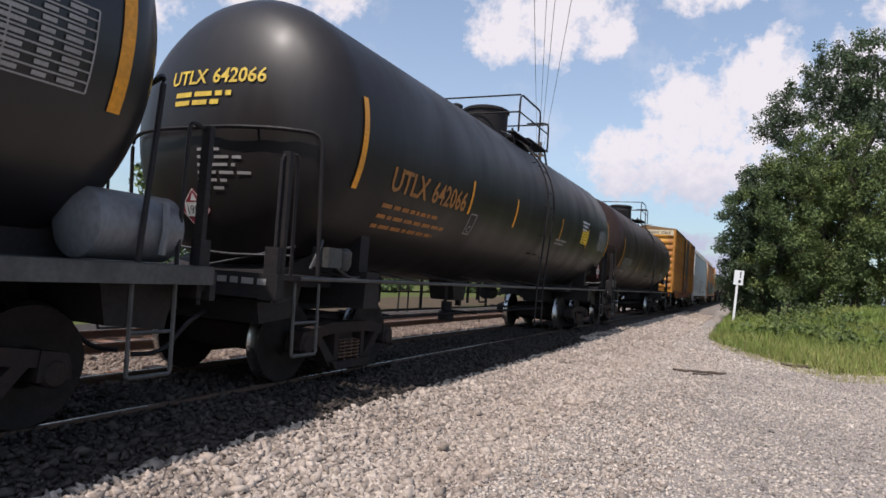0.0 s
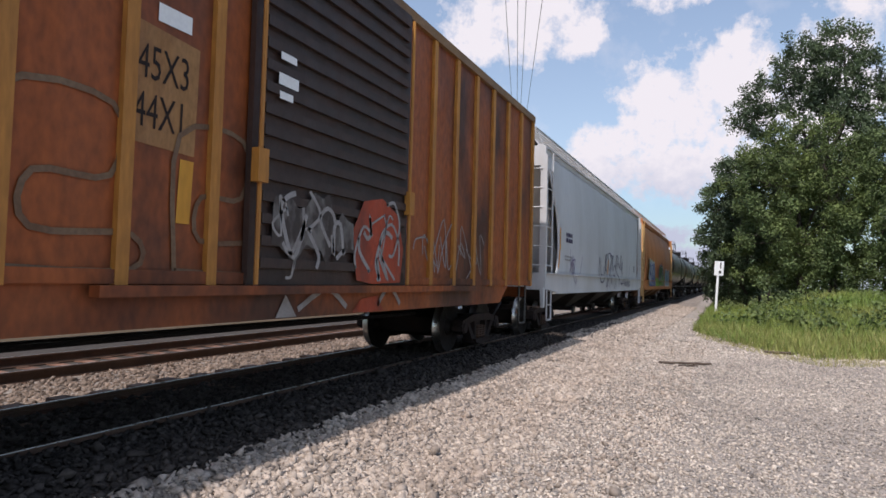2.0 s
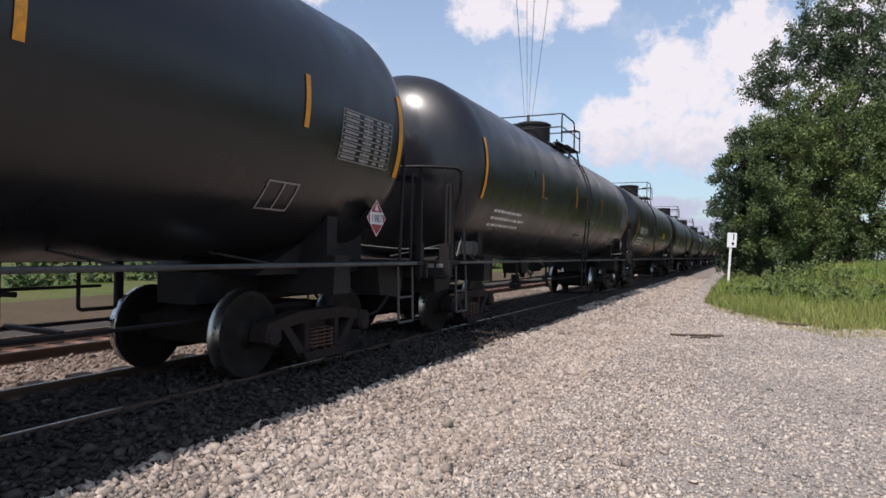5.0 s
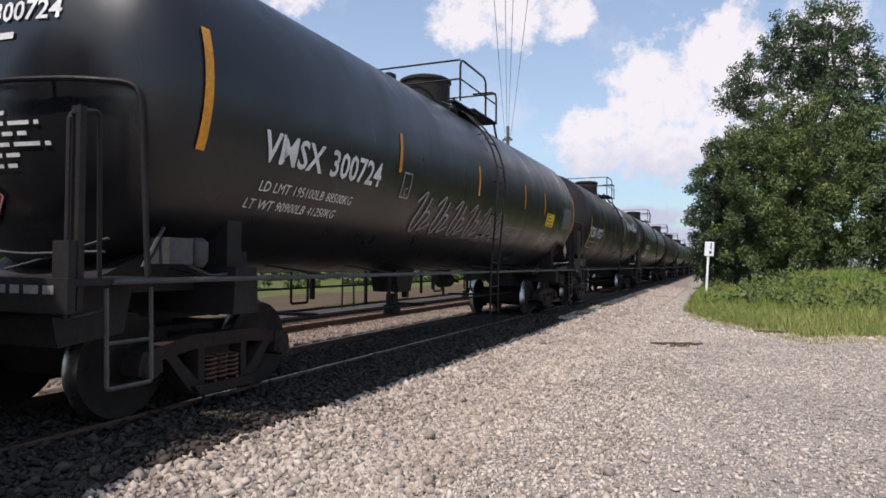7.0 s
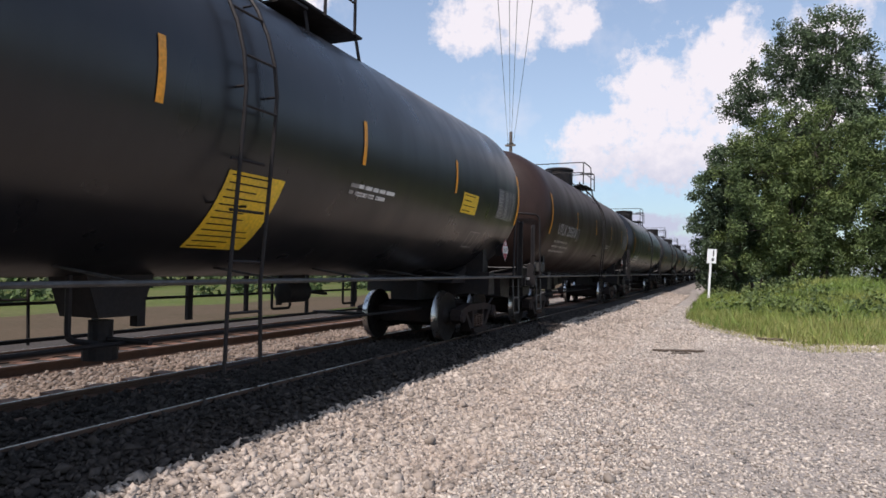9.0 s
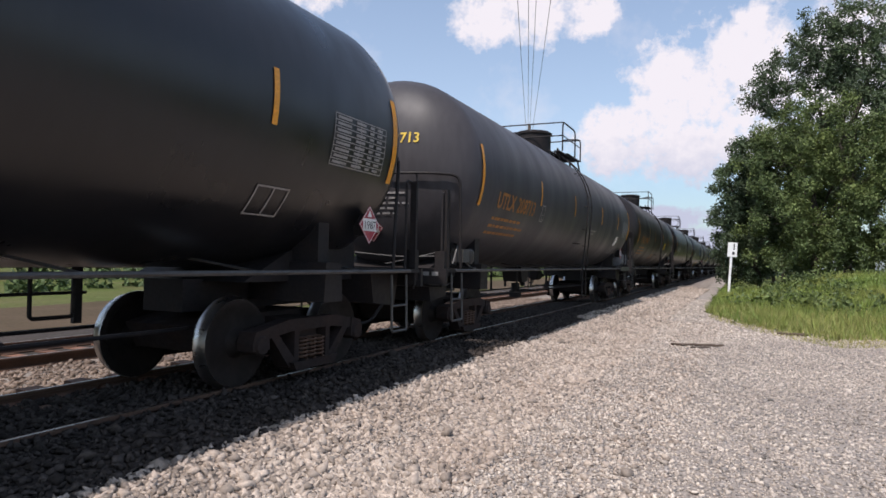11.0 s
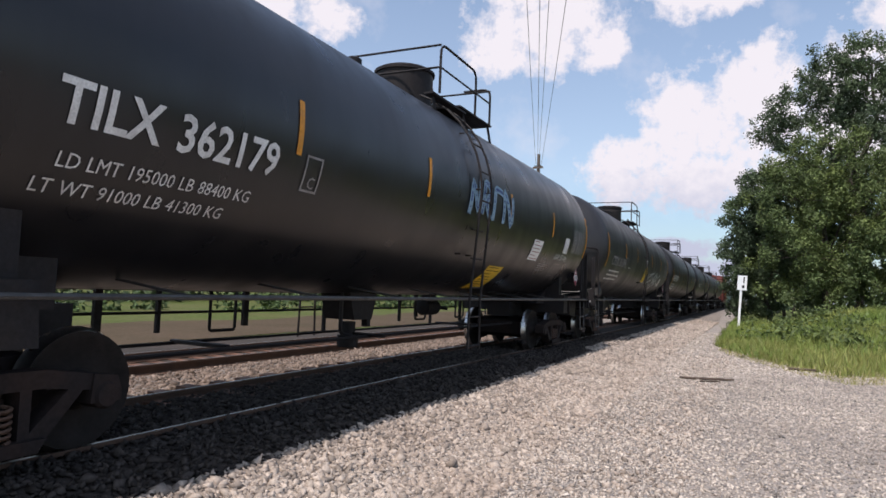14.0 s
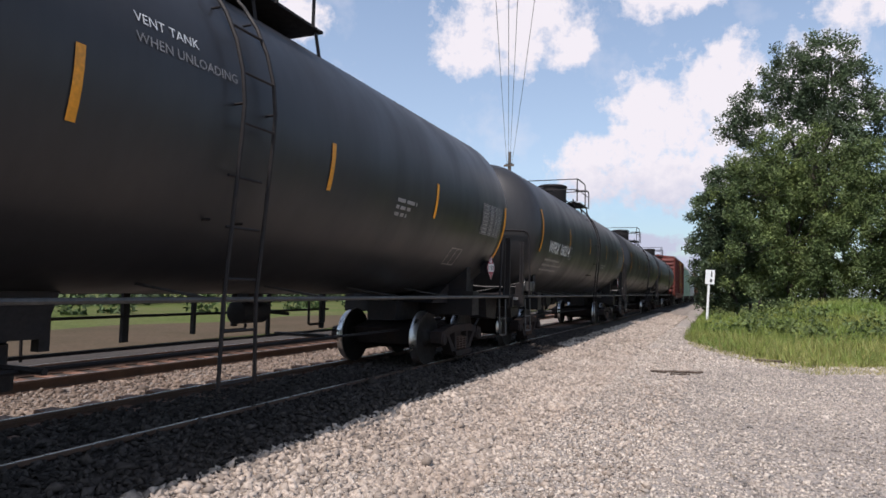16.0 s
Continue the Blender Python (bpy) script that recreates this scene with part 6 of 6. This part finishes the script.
    woods = [(20 + k * 12, 150 + rng.uniform(-20, 30), 4 + rng.uniform(0, 4), rng.uniform(6, 9)) for k in range(22)]
    tagged(leaf_cloud("far_woods", woods, 16000, 1.6, "far_green", 79), "green woods behind the trackside trees", "woods", kind="stuff")


build_distance()

# ---- the train: where each coupling stands along the track at the start ----
SUB = {"V": ("LD LMT 195100LB 88500KG", "LT  WT   90900LB  41250KG"), "G": ("LD LMT 194300 LB 88250 KG", "LT  WT   91200 LB 41350 KG"), "T": ("LD LMT 195000 LB 88400 KG", "LT  WT   91000 LB 41300 KG")}
CARS = []


def scrawl(u, v, n, w, h):
    """Loose tag letters of slanted loops and tails."""
    out = []
    for k in range(n):
        a = u + k * w
        out.append([(a, v + h * 0.75), (a + w * 0.35, v + h), (a + w * 0.12, v + h * 0.3), (a + w * 0.3, v), (a + w * 0.6, v + h * 0.9)])
        out.append([(a + w * 0.45, v + h * 0.55), (a + w * 0.75, v + h * 0.5), (a + w * 0.55, v + h * 0.05), (a + w * 0.95, v + h * 0.25)])
    return out


def build_train():
    add = CARS.append
    black = "glossy black tank wagon with orange reflective strips"
    brown = "sooty dark brown tank wagon with faded markings"
    slate = "dull slate grey tank wagon with white markings"
    add(build_tank(black, -13.3, 4.51, "tank_black", "", ink="faded", seed=1, plate_at=0, reservoir=True))
    add(build_tank(brown, 4.51, 21.37, "tank_brown", "UTLX 642066", "stencil_orange", ink="faded", seed=2, mark_at=2.24, band_v=-0.34, end_v=-0.42, bands=(-3.74, -1.62, 1.61, 4.26), extras=(("panel", 3.6, -0.25, 0.7, 0.36, 0, "yellow"), ("bars", 3.6, 0.28, 0.7, 3, 0, "white"))))
    add(build_tank("rusty brown tank wagon with stencilled white letters", 21.37, 39.05, "tank_rust", "CNTX 23042", "faded", sub=("LD LMT 187000 LBS", "LT WT   75000 LBS"), ink="faded", seed=3, mark_v=-0.49, mark_at=1.95, band_v=-0.62, end_v=-0.62, bands=(-3.21, 3.64), mark_size=0.25, extras=(("plain", 1.4, -0.72, 0.32, 0.26, 0.0, "tan_patch"), ("plain", 5.85, -0.86, 0.16, 0.25, 0.05, "white"), ("fine", 4.6, -0.5, 0.3, 4, 0, "white"), ("fine", 4.5, -0.85, 0.5, 3, 0, "faded"))))
    add(build_box("rust-streaked yellow box wagon with a sooty door", 39.4, 55.55, "box_rust_hop_shade", "box_yellow", "box_trim", "box_door"))
    add(build_hopper("light grey covered hopper with purple graffiti", 55.95, 75.15, "hop_grey", "hop_grey", "hop_grey", 0.55, 4, grey_tags))
    add(build_hopper("faded orange covered hopper with graffiti pieces", 75.15, 94.85, "hop_orange", "hop_ochre", "hop_orange", 1.0, 5, orange_tags))
    add(build_tank(black, 94.85, 112.3, "tank_black", "VMSX 310562", "faded", ink="faded", seed=6))
    add(build_tank(black, 112.3, 130.2, "tank_black", "", seed=7))
    add(build_tank(black, 130.2, 147.75, "tank_black", "VMSX 310739", seed=8, ladder_at=-2.2, bands=(-1.57, 1.81, 4.68), extras=(("panel", 0.44, -1.55, 0.80, 0.95, 0.0, "yellow"), ("panel", 2.46, -0.34, 0.75, 0.34, 0.0, "yellow"), ("text", 0.5, -0.31, "VENT TANK WHEN UNLOADING", 0.06, 0, "white"), ("bars", 2.6, -0.55, 0.5, 1, 0, "white"))))
    add(build_tank(black, 147.75, 165.5, "tank_black", "VMSX 300724", sub=SUB["V"], seed=9, mark_at=2.3, bands=(-3.81, -0.72, 2.25, 4.00), extras=(("text", 1.3, -0.55, "FIBER THERMAL PROTECTION", 0.065, 0, "faded"), ("text", 1.45, -0.72, "WHEN UNLOADING", 0.085, 0, "faded"), ("panel", 4.28, -0.33, 0.77, 0.33, 0, "yellow"),), spray=((scrawl(-3.05, -0.86, 6, 0.72, 0.62), 0.042, "faded"),)))
    land = ([(1.10, 0.9), (1.22, 1.28), (1.55, 1.42), (1.92, 1.30), (1.80, 1.10), (1.62, 1.18), (1.52, 0.92), (1.36, 1.06), (1.25, 0.95)], [(1.12, 0.86), (1.26, 0.84), (1.34, 0.45), (1.52, 0.0), (1.36, 0.18), (1.20, 0.55)],
            [(1.88, 1.18), (2.04, 0.92), (2.32, 0.84), (2.26, 0.70), (2.02, 0.78), (1.84, 0.96)], [(2.16, 0.66), (2.34, 0.72), (2.40, 0.42), (2.30, 0.14), (2.16, 0.36)])
    words = []
    for u, w, low, high in ((2.52, 0.34, 0.36, 0.80), (2.92, 0.06, 0.38, 0.80), (3.06, 0.24, 0.38, 0.66), (3.36, 0.24, 0.38, 0.80), (3.66, 0.22, 0.38, 0.66), (3.96, 0.06, 0.38, 0.80), (4.22, 0.22, 0.38, 0.62), (4.50, 0.12, 0.38, 0.76), (4.68, 0.20, 0.38, 0.80), (4.94, 0.20, 0.38, 0.62), (5.20, 0.20, 0.38, 0.62), (5.44, 0.18, 0.38, 0.62), (5.66, 0.06, 0.38, 0.80)):
        words.append([(u + w / 2 + w / 2 * math.cos(TAU * k / 12), (low + high) / 2 + (high - low) / 2 * math.sin(TAU * k / 12)) for k in range(12)])
    for u in (4.94, 5.12, 5.30):
        words.append([(u + 0.075 * math.cos(TAU * k / 10), 0.78 + 0.075 * math.sin(TAU * k / 10)) for k in range(10)])
    map_wagon = build_tank("black tank wagon with a white map and word shapes", 165.5, 182.83, "tank_brown", "TCBX 192271", seed=10, mark_at=1.42, end_v=-0.66, band_v=-0.2, bands=(-4.62, -1.68, 1.0, 4.2), ink="faded", mark_size=0.34, sub=(" ",), ladder_at=-0.3,
                           extras=(("panel", 2.2, -0.62, 0.62, 0.36, 0, "stencil_orange"), ("fine", 1.3, -0.45, 0.8, 1, 0, "white"), ("fine", 3.0, -0.50, 0.8, 3, 0, "white"), ("fine", -1.1, -0.5, 0.9, 5, 0, "faded"), ("text", -5.5, -0.58, "89300 KG", 0.11, 0, "faded"), ("text", -5.65, -0.80, "30000 KG", 0.11, 0, "faded"), ("bars", -6.9, -0.52, 1.1, 1, 0, "faded"), ("bars", -7.0, -0.74, 1.1, 1, 0, "faded")))
    for name, shapes in (("white_map", land), ("white_word_shape", words)):
        bm = bmesh.new()
        for pts in shapes:
            poly(bm, pts)
        part(name, wrap(bm, lambda u, v: Vector(((TANK_R + 0.014) * math.cos((v - 0.22) / TANK_R), u, TANK_Z + (TANK_R + 0.014) * math.sin((v - 0.22) / TANK_R))), 0.08), "white", map_wagon, "white painted shapes")
    add(map_wagon)
    add(build_tank(black, 182.83, 201.1, "tank_black", "VMSX 300291", seed=11, ladder_at=-0.75, mark_at=2.43, bands=(-4.16, -1.78, 1.28, 4.19), extras=(("panel", -0.87, -1.35, 0.80, 0.90, 0.0, "yellow"), ("panel", 4.55, -0.35, 0.70, 0.34, 0, "yellow"), ("bars", 1.3, -0.35, 0.9, 2, 0, "white"))))
    add(build_tank(brown, 201.1, 218.4, "tank_rust", "UTLX 205518", "faded", ink="faded", seed=12))
    add(build_tank(black, 218.4, 236.5, "tank_black", "", seed=13))
    add(build_tank("dull grey tank wagon with faded orange lettering", 236.5, 254.73, "tank_grey", "UTLX 208713", "stencil_orange", ink="faded", seed=14, plate_at=2.05, reservoir=True, bands=(-4.15, -1.05, 2.5, 5.3), extras=(("panel", 5.4, -0.65, 0.4, 0.32, 0.05, "sign"),)))
    add(build_tank(brown, 254.73, 272.45, "tank_brown", "UTLX 210407", "stencil_orange", ink="faded", seed=15, plate_at=2.1, mark_at=2.47, band_v=-0.1, bands=(-3.99, -1.77, 1.71, 4.19), extras=(("panel", 2.43, -0.39, 0.75, 0.33, 0, "yellow"), ("panel", 4.83, -0.94, 0.42, 0.34, 0.0, "sign"), ("pointer", -1.35, -0.60, 0.42, 0, 0, "stencil_orange"), ("pointer", -1.30, -1.02, 0.40, 0, 0, "stencil_orange"), ("fine", -1.26, -0.41, 0.85, 5, 0, "ghost"), ("fine", -1.15, -0.80, 0.85, 5, 0, "stencil_orange"))))

    add(build_tank(black, 272.45, 290.4, "tank_black", "GATX 225979", sub=SUB["G"], seed=16, mark_at=2.2, bands=(-4.45, -1.22, 1.98, 4.88), extras=(("text", 1.5, -0.55, "VENT TANK WHEN UNLOADING", 0.055, 0, "white"), ("text", 4.95, -0.42, "FRA AIP", 0.17, 0, "white"), ("panel", 6.0, -0.90, 0.42, 0.36, 0.0, "sign"), ("bars", 4.95, -0.60, 0.8, 3, 0, "faded"))))
    tag = [[(0.1, 0.0), (0.2, 0.5), (0.4, 0.1), (0.5, 0.55)], [(0.6, 0.05), (0.7, 0.55), (0.95, 0.45), (0.75, 0.25), (1.0, 0.0)], [(1.1, 0.0), (1.15, 0.5), (1.5, 0.5)], [(1.6, 0.0), (1.6, 0.55), (2.0, 0.0), (2.0, 0.5)]]
    add(build_tank(black, 290.4, 308.49, "tank_black", "TILX 362179", sub=SUB["T"], seed=17, mark_at=2.38, bands=(-4.32, -1.57, 1.70, 4.45), extras=(("panel", 1.66, -1.62, 0.75, 0.70, 0.0, "yellow"), ("panel", 3.32, -0.66, 0.60, 0.44, 0.0, "sign"), ("fine", 4.2, -0.72, 0.85, 4, 0, "faded"), ("text", 5.05, -0.55, "AAR ST-445", 0.15, 0, "white"), ("plain", 5.55, -0.36, 0.36, 0.36, 0.0, "white")), spray=(([[(u - 0.28, v - 0.12) for u, v in g] for g in tag], 0.13, "paleblue"), ([[(u - 0.28, v - 0.12) for u, v in g] for g in tag], 0.05, "navy"))))
    rest = [[(1.6, -0.3), (1.95, -0.9)], [(2.1, -0.3), (1.8, -0.58), (2.2, -0.72)], [(2.3, -0.3), (2.68, -1.0)], [(2.25, -0.32), (2.72, -0.24)], [(2.35, -0.64), (2.72, -0.58)],
            [(3.15, -0.18), (2.8, -0.34), (3.15, -0.6), (3.1, -0.95)], [(3.4, -0.2), (3.7, -1.05)], [(3.2, -0.58), (3.75, -0.48)], [(3.65, -0.25), (3.95, -1.0)], [(3.7, -0.35), (3.95, -0.25), (4.0, -0.5), (3.8, -0.68)],
            [(3.95, -0.18), (4.25, -0.9)], [(4.1, -0.55), (4.3, -0.35), (4.45, -0.5), (4.4, -0.88)], [(4.85, -0.24), (4.6, -0.6), (5.1, -0.72)]]
    add(build_tank("dull dark grey tank wagon with white scrawl", 308.49, 326.79, "tank_slate", "CTCX 301694", seed=18, ladder_at=-0.25, mark_at=2.34, end_v=-0.43, band_v=0.0, mark_mat="faded", extras=(("panel", 0.2, -0.75, 0.63, 0.65, 0.0, "yellow"), ("bars", 0.25, 0.15, 0.45, 2, 0, "white"), ("fine", -3.84, -0.3, 0.66, 1, 0, "white"), ("panel", 5.40, -0.82, 0.40, 0.38, 0.0, "sign")), bands=(-4.60, -2.11, 1.85, 4.89), spray=((rest, 0.055, "chalk"),)))
    add(build_tank(slate, 326.79, 345.4, "tank_slate", "WFRX 160269", seed=19, mark_at=1.64, band_v=-0.25, end_v=-0.71, mark_size=0.34, bands=(-4.57, -1.50, 1.58, 4.45), extras=(("text", -1.05, 0.62, "VENT TANK", 0.085, 0, "white"), ("text", -1.05, 0.46, "WHEN UNLOADING", 0.085, 0, "faded"), ("bars", 3.2, -0.15, 0.6, 3, 0, "faded"))))
    add(build_tank(slate, 345.4, 362.7, "tank_slate", "WFRX 160214", seed=20, ink="faded"))
    add(build_tank(slate, 362.7, 380.6, "tank_slate", "", seed=21, near=False))
    add(build_tank(slate, 380.6, 398.2, "tank_slate", "", seed=22, near=False))
    add(build_box("dull red box wagon far down the train", 398.2, 416.0, "red_box", "red_box", "red_box", "red_box", False, False))
    add(build_hopper("pale green covered hopper far down the train", 416.0, 435.0, "hop_green", "hop_green", "hop_green", 0.0, 23))
    add(build_hopper("light grey covered hopper far down the train", 435.0, 454.2, "hop_grey", "hop_grey", "hop_grey", 0.0, 24))
    add(build_box("dull red box wagon far down the train", 454.2, 472.0, "red_box", "red_box", "red_box", "red_box", False, False))
    s = 472.0
    for k in range(6):
        add(build_tank(black, s, s + 17.8, "tank_black" if k % 2 else "tank_slate", "", seed=30 + k, near=False))
        s += 17.8


build_train()
scatter_stones("ballast_stones", 1.88, 3.7, -2, 17, 48000, 0.055, "stone", "coarse broken grey ballast beside the rail", 1, near_bias=1.0)
scatter_stones("ballast_stones", 1.60, 3.5, 17, 50, 16000, 0.075, "stone", "coarse broken grey ballast beside the rail", 2)
scatter_stones("ballast_stones", -3.4, -0.85, -6, 28, 26000, 0.065, "brown_stone", "sunlit brown broken stone between the tracks", 3, near_bias=1.0)
# run out to the shadow's edge, with that shade in their colour
scatter_stones("oily_ballast_stones", -0.6, 1.98, -2, 24, 30000, 0.055, "shaded_oily", "stone by the near rail, darkened for the train's shade and by oil", 8, near_bias=1.0)
scatter_stones("ballast_stones", 3.2, 5.0, -2, 20, 8000, 0.050, "stone", "stray ballast stones along the edge of the lot", 12, near_bias=1.0)
scatter_stones("gravel_stones", 2.7, 11.0, -1.5, 17, 128000, 0.031, "pebble", "pale crushed gravel scattered over the lot", 4, near_bias=1.0, flat=0.62, thin=1.75)
scatter_stones("gravel_stones", 3.5, 13.0, 0, 17, 40000, 0.030, "packed", "grey crushed gravel thinning out over packed dirt", 6, near_bias=1.0, flat=0.5)
scatter_stones("gravel_stones", 2.8, 12, 17, 34, 24000, 0.055, "pebble", "pale crushed gravel scattered over the lot", 5, flat=0.5)
build_track(0.0, RAIL_TOP, "main line track of rusty rails on wooden ties", 0.10)
build_track(-4.3, 0.175, "empty second track of rusty rails on reddish ties")


# ---- what moves ----
def motions():
    for car in CARS:
        y0 = car.matrix_basis.translation.y
        walk(car, [(t, pose(0, y0 - SPEED * t, RAIL_TOP)) for t in (0, 4, 8, 12, 16)])
    turn = math.degrees(SPEED / 0.457)
    first = {}
    for w, s in WHEELSETS:
        if s not in first:
            walk(w, [(k / FPS, pose(0, s * 0.89, 0.457, turn * k / FPS, 0, 0)) for k in range(16 * FPS + 1)])
            first[s] = w.animation_data
        else:
            keys = w.animation_data_create()
            w.rotation_mode = "QUATERNION"
            keys.action, keys.action_slot = first[s].action, first[s].action_slot


motions()
